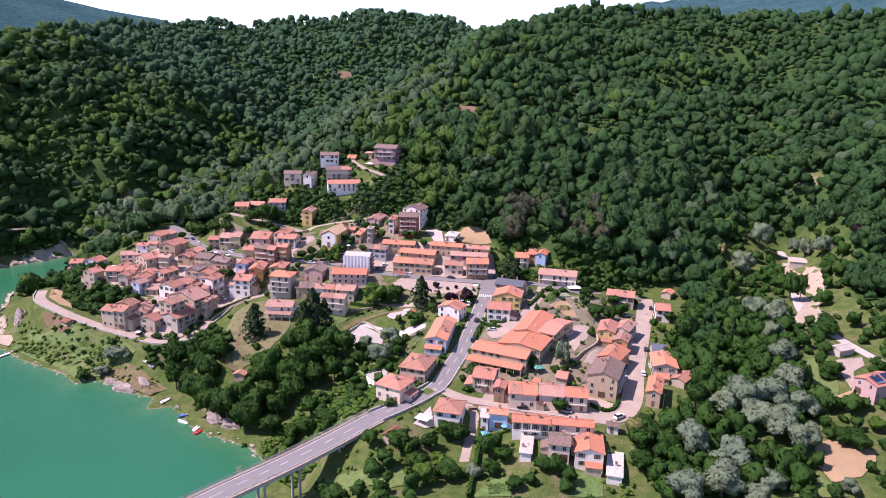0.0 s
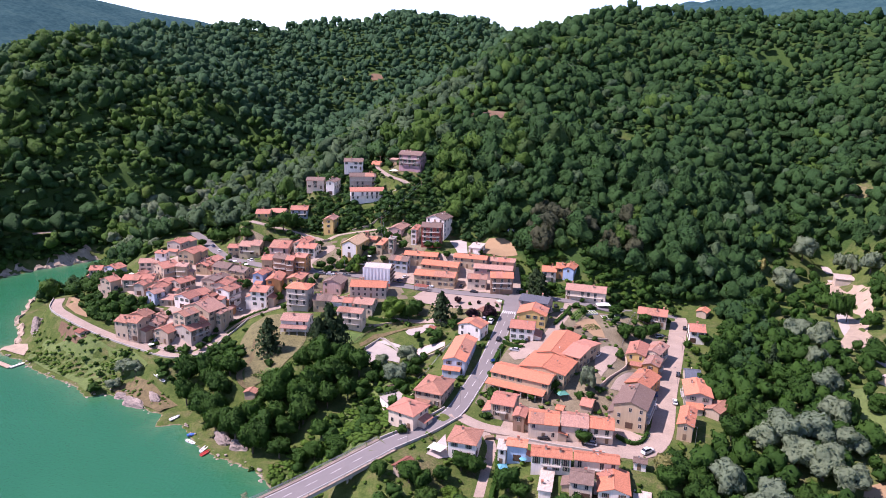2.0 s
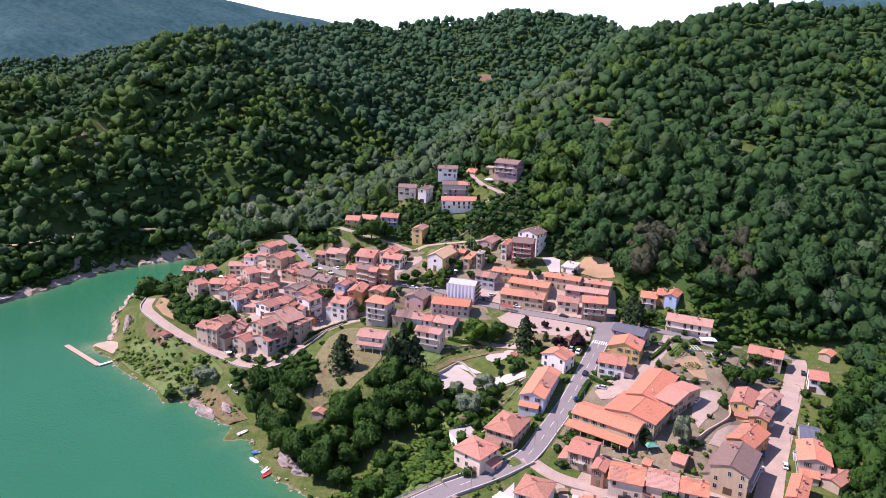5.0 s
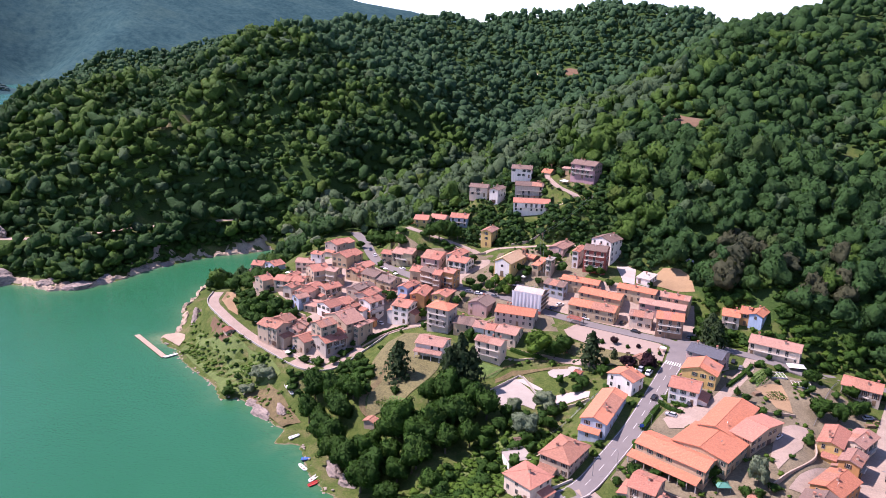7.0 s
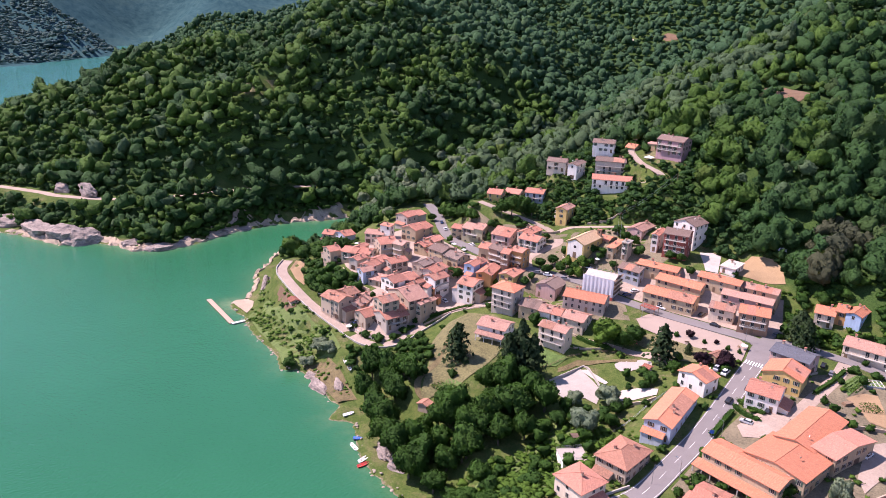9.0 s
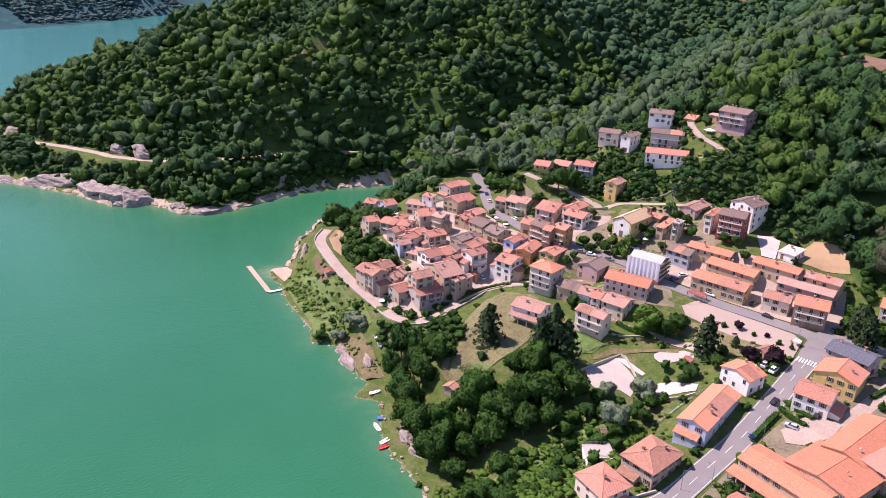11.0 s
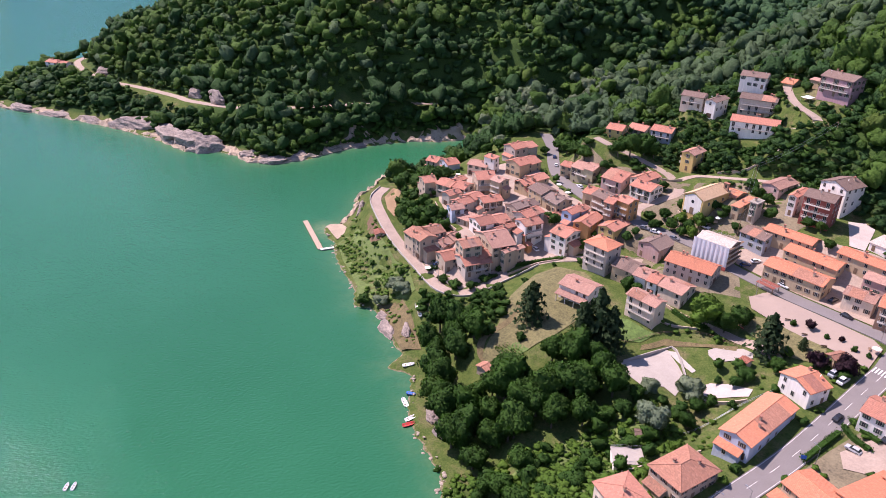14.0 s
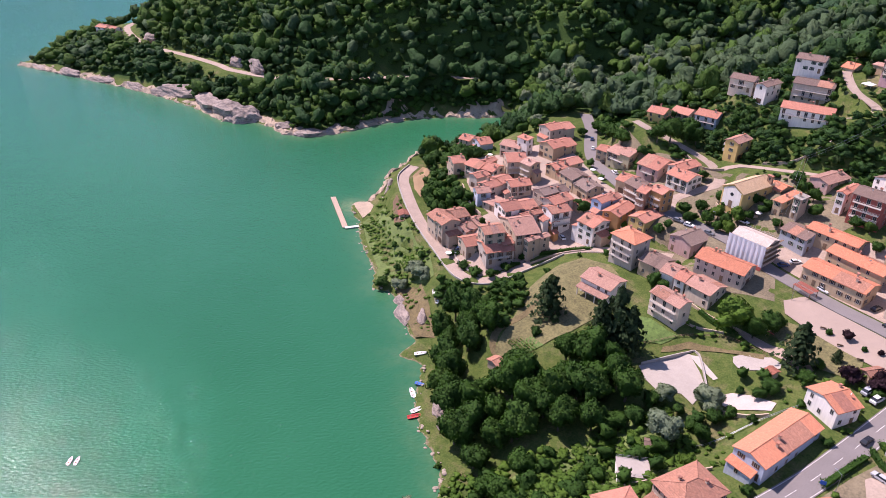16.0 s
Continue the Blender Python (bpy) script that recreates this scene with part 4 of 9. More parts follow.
house(-145.6, 354.8, 24.1, 6.6, 7.5, -2, 1, "flat", "stone", "pink", name="outhouse", chimneys=0, label="single-storey bare stone outhouse with faded pinkish tiled roof")
house(-127.3, 371.7, 26.9, 14.0, 8.1, -103, 2, "gable", "stone", "brown", chimneys=2, label="two-storey bare stone house with dark brown tiled roof")
house(-121.8, 369.0, 26.0, 11.0, 8.4, -100, 2, "gable", "grey", "red", label="two-storey grey house with red clay-tiled roof")
house(-117.8, 363.4, 21.5, 9.2, 8.0, 68, 3, "gable", "white", "red", balconies=1, label="three-storey white house with red clay-tiled roof and balconies")
house(-114.3, 379.3, 26.5, 10.0, 4.0, -102, 1, "gable", "stone", "red", name="shed", chimneys=0, windows=False, label="single-storey bare stone shed with red clay-tiled roof")
house(-125.4, 355.8, 22.1, 9.9, 3.4, 73, 2, "gable", "cream", "red", label="two-storey cream house with red clay-tiled roof")
house(-124.7, 347.4, 17.0, 10.7, 17.9, 62, 3, "gable", "stone", "pink", label="three-storey bare stone house with faded pinkish tiled roof")
house(-114.4, 346.3, 15.0, 11.5, 2.8, -102, 3, "gable", "stone", "pink", label="three-storey bare stone house with faded pinkish tiled roof")
house(-119.1, 360.5, 20.1, 8.0, 3.7, -17, 2, "gable", "orange", "red", label="two-storey orange house with red clay-tiled roof")
house(-101.0, 366.8, 20.6, 8.6, 10.7, -8, 3, "gable", "white", "red", label="three-storey white house with red clay-tiled roof")
house(-104.3, 379.7, 25.5, 12.7, 5.7, -98, 3, "gable", "lightblue", "red", chimneys=2, label="three-storey light blue house with red clay-tiled roof")
house(-96.4, 377.5, 24.1, 13.6, 7.5, -89, 3, "gable", "orange", "red", chimneys=2, label="three-storey orange house with red clay-tiled roof")
house(-85.1, 379.8, 27.3, 12.3, 7.6, -97, 2, "gable", "yellow", "red", chimneys=2, label="two-storey ochre yellow house with red clay-tiled roof")
house(-78.7, 357.5, 22.9, 11.1, 9.4, -9, 4, "hip", "grey", "orange", balconies=1, label="four-storey grey house with bright orange-tiled roof and balconies")
house(-66.3, 356.6, 23.5, 9.0, 9.7, -5, 2, "gable", "tan", "brown", label="two-storey tan house with dark brown tiled roof")
house(-58.5, 354.4, 23.7, 5.1, 8.6, -2, 2, "gable", "white", "pink", label="two-storey white house with faded pinkish tiled roof")
house(-53.1, 353.3, 23.7, 4.0, 7.8, -2, 2, "gable", "white", "red", label="two-storey white house with red clay-tiled roof")
house(-44.9, 353.3, 23.5, 9.8, 9.7, -9, 2, "gable", "cream", "pink", label="two-storey cream house with faded pinkish tiled roof")
house(-75.0, 334.9, 20.6, 12.9, 10.0, -3, 2, "gable", "white", "pink", annex="front", label="two-storey white house with faded pinkish tiled roof")
house(-48.7, 334.7, 22.2, 12.2, 6.4, -11, 3, "gable", "cream", "pink", balconies=1, chimneys=2, label="three-storey cream house with faded pinkish tiled roof and balconies")
house(-64.5, 377.7, 26.2, 10.9, 10.1, -102, 2, "gable", "pink", "brown", label="two-storey dusty pink house with dark brown tiled roof")
house(-44.6, 365.6, 28.5, 18.2, 10.0, -1, 2, "gable", "grey", "orange", chimneys=2, label="two-storey grey house with bright orange-tiled roof")
house(-31.6, 399.1, 33.3, 10.7, 9.4, -15, 2, "gable", "bluegrey", "brown", label="two-storey blue-grey house with dark brown tiled roof")
house(-51.1, 423.4, 41.0, 7.1, 8.3, -14, 1, "gable", "tan", "orange", label="single-storey tan house with bright orange-tiled roof")
house(-43.6, 413.3, 38.8, 3.4, 14.0, -10, 2, "flat", "tan", "orange", label="two-storey tan house with bright orange-tiled roof")
house(-37.4, 408.1, 39.6, 3.2, 4.4, -16, 3, "flat", "stone", "stone", label="three-storey bare stone house with grey roof")
house(-103.1, 418.7, 34.0, 10.8, 15.5, -6, 2, "gable", "pink", "red", label="two-storey dusty pink house with red clay-tiled roof")
house(-86.2, 411.0, 35.7, 10.7, 10.0, -9, 2, "gable", "white", "red", label="two-storey white house with red clay-tiled roof")
house(-90.8, 419.2, 36.5, 12.7, 7.3, -103, 2, "gable", "cream", "red", chimneys=2, label="two-storey cream house with red clay-tiled roof")
house(-105.9, 398.4, 31.6, 5.8, 9.3, -2, 2, "gable", "tan", "red", label="two-storey tan house with red clay-tiled roof")
house(-95.5, 389.8, 31.9, 8.4, 8.3, -15, 3, "gable", "brown", "brown", balconies=1, label="three-storey brown house with dark brown tiled roof and balconies")
house(-90.2, 386.7, 32.0, 4.0, 8.3, -2, 3, "gable", "brown", "red", balconies=1, label="three-storey brown house with red clay-tiled roof and balconies")
house(-84.8, 389.0, 33.0, 6.6, 6.9, -12, 3, "gable", "orange", "red", balconies=1, label="three-storey orange house with red clay-tiled roof and balconies")
house(-124.1, 453.5, 45.6, 8.3, 10.0, 6, 2, "gable", "yellow", "red", label="two-storey ochre yellow house with red clay-tiled roof")
house(-118.4, 469.0, 46.2, 9.5, 10.0, -1, 1, "gable", "grey", "red", label="single-storey grey house with red clay-tiled roof")
house(-104.0, 466.1, 46.0, 10.7, 10.0, 5, 2, "gable", "bluegrey", "red", balconies=1, label="two-storey blue-grey house with red clay-tiled roof and balconies")
house(-79.9, 446.1, 41.7, 10.8, 6.3, -98, 3, "gable", "yellow", "pink", balconies=1, label="three-storey ochre yellow house with faded pinkish tiled roof and balconies")
house(-60.4, 465.9, 59.4, 21.1, 10.0, 12, 2, "gable", "white", "red", balconies=1, chimneys=2, label="two-storey white house with red clay-tiled roof and balconies")
house(-66.0, 485.2, 62.6, 17.0, 9.4, 9, 3, "gable", "grey", "brown", balconies=1, chimneys=2, label="three-storey greyish house with dark brown tiled roof and balconies")
house(-74.0, 498.6, 73.4, 12.5, 9.5, 6, 2, "gable", "white", "brown", label="two-storey white house with dark brown tiled roof")
house(-96.0, 479.0, 63.0, 11.2, 8.0, 4, 2, "gable", "cream", "brown", label="two-storey cream house with dark brown tiled roof")
house(-84.8, 480.3, 59.5, 13.1, 5.5, -98, 3, "gable", "white", "brown", chimneys=2, label="three-storey white house with dark brown tiled roof")
house(-59.6, 512.2, 72.9, 5.9, 10.0, -9, 1, "gable", "cream", "orange", label="single-storey cream house with bright orange-tiled roof")
house(-12.0, 431.3, 44.6, 11.5, 11.7, 66, 4, "gable", "white", "brown", label="four-storey white house with dark brown tiled roof")
house(-15.2, 414.9, 43.2, 11.2, 10.0, -4, 4, "gable", "red", "brown", balconies=1, label="four-storey dark red house with dark brown tiled roof and balconies")
house(-36.2, 434.9, 43.2, 14.2, 8.1, -106, 2, "gable", "pink", "pink", chimneys=2, label="two-storey dusty pink house with faded pinkish tiled roof")
house(-25.0, 420.2, 43.4, 12.0, 3.0, -98, 3, "gable", "white", "red", label="three-storey white house with red clay-tiled roof")
house(-20.0, 401.0, 35.8, 18.8, 7.3, -9, 2, "gable", "tan", "orange", chimneys=2, label="two-storey tan house with bright orange-tiled roof")
house(-8.7, 394.3, 32.5, 20.6, 8.8, -14, 2, "gable", "tan", "orange", chimneys=2, label="two-storey tan house with bright orange-tiled roof")
house(-11.0, 381.9, 30.3, 21.9, 9.4, -10, 2, "gable", "tan", "orange", chimneys=2, label="two-storey tan house with bright orange-tiled roof")
house(7.7, 396.3, 36.4, 18.3, 7.4, -13, 2, "gable", "tan", "orange", chimneys=2, label="two-storey tan house with bright orange-tiled roof")
house(24.5, 395.5, 35.4, 15.0, 7.4, -11, 2, "gable", "tan", "pink", chimneys=2, label="two-storey tan house with faded pinkish tiled roof")
house(20.0, 390.2, 32.5, 20.8, 7.6, -9, 2, "gable", "pink", "pink", chimneys=2, label="two-storey dusty pink house with faded pinkish tiled roof")
house(11.2, 378.5, 30.4, 9.9, 7.8, -5, 2, "gable", "cream", "pink", label="two-storey cream house with faded pinkish tiled roof")
house(23.6, 372.1, 30.7, 11.4, 10.0, -0, 3, "gable", "brown", "orange", balconies=1, label="three-storey brown house with bright orange-tiled roof and balconies")
house(10.7, 407.7, 42.7, 6.7, 9.6, -18, 1, "flat", "white", "pale", label="single-storey white house with pale flat roof")
house(9.2, 319.1, 26.6, 8.3, 10.8, 63, 2, "gable", "white", "orange", label="two-storey white house with bright orange-tiled roof")
house(3.9, 296.0, 23.8, 25.6, 8.8, -101, 2, "gable", "blue", "orange", chimneys=2, annex="end", label="two-storey pale blue-grey house with bright orange-tiled roof")
house(-5.4, 266.8, 20.9, 14.2, 10.5, 71, 2, "hip", "stone", "brownred", chimneys=2, label="two-storey bare stone house with weathered brown-red tiled roof")
house(-13.9, 249.3, 20.2, 10.6, 10.0, -29, 2, "hip", "cream", "red", label="two-storey cream house with red clay-tiled roof")
house(6.8, 233.6, 18.6, 10.2, 9.3, -104, 2, "hip", "white", "brownred", label="two-storey white house with weathered brown-red tiled roof")
house(24.2, 230.2, 18.6, 6.3, 4.6, -9, 2, "gable", "lightblue", "orange", label="two-storey light blue house with bright orange-tiled roof")
house(21.1, 257.0, 21.0, 8.3, 10.0, -16, 2, "gable", "stone", "red", label="two-storey bare stone house with red clay-tiled roof")
house(26.3, 248.0, 20.5, 7.0, 3.9, -105, 2, "gable", "brown", "red", label="two-storey brown house with red clay-tiled roof")
house(34.4, 245.4, 20.3, 10.2, 10.0, -8, 2, "gable", "cream", "orange", label="two-storey cream house with bright orange-tiled roof")
house(45.1, 244.8, 20.1, 8.8, 10.0, -9, 2, "gable", "cream", "pink", label="two-storey cream house with faded pinkish tiled roof")
house(54.1, 243.4, 20.0, 8.0, 8.2, -8, 2, "gable", "cream", "orange", balconies=1, label="two-storey cream house with bright orange-tiled roof and balconies")
house(34.8, 224.2, 19.1, 12.6, 6.1, -7, 2, "gable", "white", "orange", chimneys=2, label="two-storey white house with bright orange-tiled roof")
house(49.0, 222.2, 19.1, 13.8, 5.1, -8, 2, "gable", "cream", "orange", chimneys=2, label="two-storey cream house with bright orange-tiled roof")
house(43.2, 213.5, 17.4, 6.8, 7.8, -12, 2, "gable", "cream", "brown", label="two-storey cream house with dark brown tiled roof")
house(53.1, 214.0, 15.7, 12.6, 9.2, -99, 2, "gable", "white", "orange", chimneys=2, label="two-storey white house with bright orange-tiled roof")
house(61.0, 208.5, 14.1, 4.7, 14.0, -15, 1, "flat", "white", "pale", label="single-storey white house with pale flat roof")
house(32.6, 215.8, 17.0, 3.7, 11.7, -11, 1, "flat", "white", "pale", label="single-storey white house with pale flat roof")
house(19.3, 230.4, 17.2, 2.6, 5.3, -8, 2, "flat", "white", "pale", label="two-storey white house with pale flat roof")
house(52.3, 261.8, 21.5, 4.1, 6.5, -21, 1, "gable", "stone", "red", name="shed", chimneys=0, windows=False, label="single-storey bare stone shed with red clay-tiled roof")
house(41.7, 257.8, 20.9, 2.5, 3.3, -23, 1, "gable", "stone", "orange", name="shed", chimneys=0, windows=False, label="single-storey bare stone shed with bright orange-tiled roof")
house(63.8, 225.1, 19.9, 3.9, 2.8, -17, 1, "gable", "white", "brown", name="garage", chimneys=0, label="single-storey white garage with dark brown tiled roof")
house(68.1, 256.4, 20.7, 16.5, 11.3, 67, 3, "gable", "tan", "brown", balconies=1, chimneys=2, label="three-storey tan house with dark brown tiled roof and balconies")
house(75.7, 275.9, 22.1, 13.7, 9.0, 57, 2, "gable", "orange", "orange", chimneys=2, label="two-storey orange house with bright orange-tiled roof")
house(79.6, 303.6, 23.4, 14.2, 7.3, 71, 2, "gable", "yellow", "red", chimneys=2, label="two-storey ochre yellow house with red clay-tiled roof")
house(88.3, 306.6, 22.8, 12.3, 6.8, 58, 2, "gable", "cream", "pink", chimneys=2, label="two-storey cream house with faded pinkish tiled roof")
house(83.5, 292.8, 22.5, 9.3, 6.1, 66, 2, "gable", "orange", "pink", label="two-storey orange house with faded pinkish tiled roof")
house(98.7, 288.7, 22.4, 5.7, 10.0, -10, 1, "gable", "grey", "slate", name="shed", chimneys=0, windows=False, label="single-storey grey shed with dark slate-grey roof")
house(95.0, 270.0, 21.8, 13.7, 9.3, -101, 2, "gable", "grey", "orange", chimneys=2, label="two-storey grey house with bright orange-tiled roof")
house(85.3, 249.1, 20.8, 14.2, 5.0, 69, 2, "gable", "tan", "orange", chimneys=2, label="two-storey tan house with bright orange-tiled roof")
house(100.7, 262.2, 21.7, 10.5, 5.6, 48, 1, "gable", "stone", "brownred", name="shed", chimneys=0, windows=False, label="single-storey bare stone shed with weathered brown-red tiled roof")
house(97.5, 351.3, 23.7, 13.5, 10.0, -18, 2, "gable", "grey", "red", chimneys=2, label="two-storey grey house with red clay-tiled roof")
house(126.6, 365.1, 23.6, 6.5, 4.8, 56, 1, "gable", "stone", "orange", name="shed", chimneys=0, windows=False, label="single-storey bare stone shed with bright orange-tiled roof")
house(113.3, 332.5, 23.1, 6.6, 10.0, -11, 2, "gable", "white", "red", label="two-storey white house with red clay-tiled roof")
house(29.2, 275.0, 23.4, 23.6, 10.1, -25, 2, "gable", "tan", "orange", name="school_building", chimneys=0, rise=1.4, label="two-storey tan school building with bright orange-tiled roof")
house(39.7, 282.7, 24.7, 17.1, 18.3, 64, 2, "gable", "tan", "orange", name="school_building", chimneys=0, rise=1.5, label="two-storey tan school building with bright orange-tiled roof")
house(45.8, 300.8, 25.7, 26.0, 11.5, 68, 2, "gable", "tan", "orange", name="school_building", chimneys=0, rise=1.5, label="two-storey tan school building with bright orange-tiled roof")
house(54.4, 294.9, 26.3, 7.6, 19.8, -34, 2, "gable", "tan", "red", name="school_building", chimneys=0, rise=1.5, label="two-storey tan school building with red clay-tiled roof")
house(31.3, 316.6, 27.8, 10.4, 10.0, -10, 2, "gable", "white", "red", label="two-storey white house with red clay-tiled roof")
house(37.0, 331.9, 29.0, 11.3, 12.8, -103, 2, "gable", "yellow", "orange", label="two-storey ochre yellow house with bright orange-tiled roof")
house(39.5, 346.4, 30.0, 14.0, 10.0, -21, 2, "gable", "pink", "slate", chimneys=2, label="two-storey dusty pink house with dark slate-grey roof")
house(50.1, 390.5, 32.5, 7.3, 10.0, -6, 2, "gable", "cream", "orange", label="two-storey cream house with bright orange-tiled roof")
house(56.5, 392.3, 34.0, 4.1, 10.0, -12, 2, "gable", "orange", "orange", label="two-storey orange house with bright orange-tiled roof")
house(62.3, 392.0, 34.4, 14.2, 5.7, 69, 2, "gable", "lightblue", "orange", chimneys=2, label="two-storey light blue house with bright orange-tiled roof")
house(67.2, 368.3, 29.1, 19.9, 10.0, -14, 2, "gable", "cream", "pink", balconies=1, chimneys=2, label="two-storey cream house with faded pinkish tiled roof and balconies")
house(227.0, 417.0, 28.0, 19.0, 9.0, -18, 1, "flat", "grey", "pale", name="barn", chimneys=0, windows=False, label="single-storey grey barn with pale flat roof")
house(13.3, 340.2, 28.9, 5.6, 3.2, 58, 1, "gable", "tan", "brownred", name="kiosk", chimneys=0, windows=False, label="single-storey tan kiosk with weathered brown-red tiled roof")
house(-82.6, 284.7, 9.2, 3.5, 4.7, -98, 1, "gable", "stone", "brownred", name="garden_hut", chimneys=0, windows=False, label="single-storey bare stone garden hut with weathered brown-red tiled roof")
house(-13.1, 220.6, 18.3, 6.7, 2.5, 52, 1, "gable", "stone", "rust", name="shed", chimneys=0, windows=False, label="single-storey bare stone shed with rusty sheet roof")
house(-33.5, 494.5, 76.6, 15.5, 11.0, -17, 3, "gable", "lilac", "brown", balconies=1, chimneys=2, label="three-storey lilac-pink house with dark brown tiled roof and balconies")
house(-47.0, 506.5, 77.0, 5.0, 4.0, -15, 1, "flat", "tan", "pink", name="shed", chimneys=0, windows=False, label="small tan shed with a pale flat roof above the yard")
house(-615.4, 386.4, 15.7, 21.4, 10.0, 18, 2, "gable", "white", "red", chimneys=2, label="two-storey white house with red clay-tiled roof")
house(-154.5, 332.6, 14.1, 13.1, 9.1, -17, 3, "gable", "stone", "brownred", chimneys=2, label="three-storey bare stone house with weathered brown-red tiled roof")
house(-152.9, 339.6, 14.9, 6.6, 9.0, 72, 3, "gable", "stone", "brownred", label="three-storey bare stone house with weathered brown-red tiled roof")
house(-145.4, 339.8, 15.6, 12.2, 8.0, -95, 2, "gable", "cream", "pink", chimneys=2, label="two-storey cream house with faded pinkish tiled roof")
house(-136.7, 332.0, 13.6, 9.9, 8.9, 66, 2, "gable", "stone", "red", label="two-storey bare stone house with red clay-tiled roof")
house(-128.6, 333.9, 18.3, 8.6, 8.3, 62, 3, "gable", "stone", "brownred", label="three-storey bare stone house with weathered brown-red tiled roof")
house(-125.8, 333.7, 15.0, 12.3, 11.1, 63, 2, "gable", "grey", "red", chimneys=2, label="two-storey grey house with red clay-tiled roof")
house(-124.3, 338.1, 16.1, 5.5, 6.9, 68, 2, "gable", "cream", "red", label="two-storey cream house with red clay-tiled roof")
house(173.4, 253.8, 22.6, 14.2, 9.4, 24, 2, "gable", "pink", "red", chimneys=2, label="two-storey dusty pink house with red clay-tiled roof")
house(178.0, 287.4, 24.9, 8.8, 5.5, 23, 1, "gable", "grey", "pale", name="shed", chimneys=0, windows=False, label="single-storey grey shed with pale flat roof")
# ---- trees ----
def leaf_cloud(rnd, lobes, count, size, cone=0.0):
    """Small bent leaf clumps over the lobes, two triangles each, with the soft shading of a whole crown."""
    v, f, n = [], [], []
    for k in range(count):
        if cone:
            tier = rnd.randint(11)
            hgt = (tier + rnd.uniform(0.0, 0.7)) / 11
            bough = rnd.randint(7) + 0.37 * tier
            a = bough * 0.8976 + rnd.normal() * 0.16
            reach = (1 - hgt) ** cone * 0.6 * (0.72 + 0.28 * math.sin(bough * 5.1 + tier * 1.7)) + 0.02
            u = rnd.rand() ** 0.6
            p = np.array([math.cos(a) * reach * u, math.sin(a) * reach * u, 0.1 + 0.88 * hgt + 0.05 * (1 - u) - 0.06 * u * reach])
            nrm = np.array([math.cos(a) * u, math.sin(a) * u, 0.75])
        else:
            c, r = lobes[rnd.randint(len(lobes))]
            nrm = rnd.normal(size=3)
            nrm[2] = nrm[2] * 0.8 + 0.25
            nrm /= np.linalg.norm(nrm)
            p = c + nrm * r * rnd.uniform(0.82, 1.08)
            out = p - np.array([0, 0, 0.5])
            soft = nrm * 0.75 + out / (np.linalg.norm(out) + 1e-9) * 0.5
        if cone:
            soft = nrm
        soft = soft + rnd.normal(size=3) * 0.34
        soft /= np.linalg.norm(soft)
        nrm = nrm + rnd.normal(size=3) * 0.5
        nrm /= np.linalg.norm(nrm)
        u = np.cross(nrm, rnd.normal(size=3))
        u /= np.linalg.norm(u) + 1e-9
        w = np.cross(nrm, u)
        s = size * rnd.uniform(0.6, 1.25)
        i = len(v)
        v += [p - u * s, p + w * s * 0.8 - nrm * s * 0.25, p + u * s * 1.1 - nrm * s * 0.15, p - w * s * 0.75 - nrm * s * 0.2]
        f += [(i, i + 2, i + 1), (i, i + 3, i + 2)]
        n += [soft] * 4
    return v, f, n


def join(*parts):
    v, f, n = [], [], []
    for pv, pf, pn in parts:
        k = len(v)
        v += list(pv)
        n += list(pn)
        f += [tuple(i + k for i in q) for q in pf]
    return np.array(v, float), np.array(f, int), np.array(n, float)


def leafy_mesh(name, V, F, N, tone, material):
    """A mesh of leaf clumps with the crown's own soft normals and a tone for each tree."""
    me = bpy.data.meshes.new(name)
    me.vertices.add(len(V))
    me.vertices.foreach_set("co", V.ravel())
    me.loops.add(F.size)
    me.loops.foreach_set("vertex_index", F.ravel().astype(np.int32))
    me.polygons.add(len(F))
    me.polygons.foreach_set("loop_start", np.arange(0, F.size, 3, dtype=np.int32))
    me.polygons.foreach_set("use_smooth", np.ones(len(F), bool))
    me.materials.append(material)
    me.update(calc_edges=True)
    at = me.attributes.new("tone", "FLOAT", "POINT")
    at.data.foreach_set("value", tone.astype(np.float32))
    at = me.attributes.new("custom_normal", "FLOAT_VECTOR", "POINT")
    at.data.foreach_set("vector", N.ravel().astype(np.float32))
    return me


def scatter(name, templates, places, material, label, category):
    """Many trees in one mesh: places are rows of x, y, z, width, height, turn."""
    rnd = np.random.RandomState(5)
    vs, fs, ns, ts, k = [], [], [], [], 0
    pick = rnd.randint(len(templates), size=len(places))
    for i, (tv, tf, tn) in enumerate(templates):
        sel = places[pick == i]
        if not len(sel):
            continue
        c, s = np.cos(sel[:, 5])[:, None], np.sin(sel[:, 5])[:, None]
        X = (tv[None, :, 0] * c - tv[None, :, 1] * s) * sel[:, 3:4] + sel[:, 0:1]
        Y = (tv[None, :, 0] * s + tv[None, :, 1] * c) * sel[:, 3:4] + sel[:, 1:2]
        Z = tv[None, :, 2] * sel[:, 4:5] + sel[:, 2:3]
        vs.append(np.stack([X, Y, Z], 2).reshape(-1, 3))
        ns.append(np.stack([tn[None, :, 0] * c - tn[None, :, 1] * s, tn[None, :, 0] * s + tn[None, :, 1] * c, tn[None, :, 2] + 0 * c], 2).reshape(-1, 3))
        ts.append(np.repeat(rnd.rand(len(sel)), len(tv)))
        fs.append((tf[None] + (np.arange(len(sel)) * len(tv))[:, None, None] + k).reshape(-1, 3))
        k += len(sel) * len(tv)
    me = leafy_mesh(name, np.concatenate(vs), np.concatenate(fs), np.concatenate(ns), np.concatenate(ts), material)
    return tagged(new(name, me), label, category, kind="stuff")


DOMES = {}


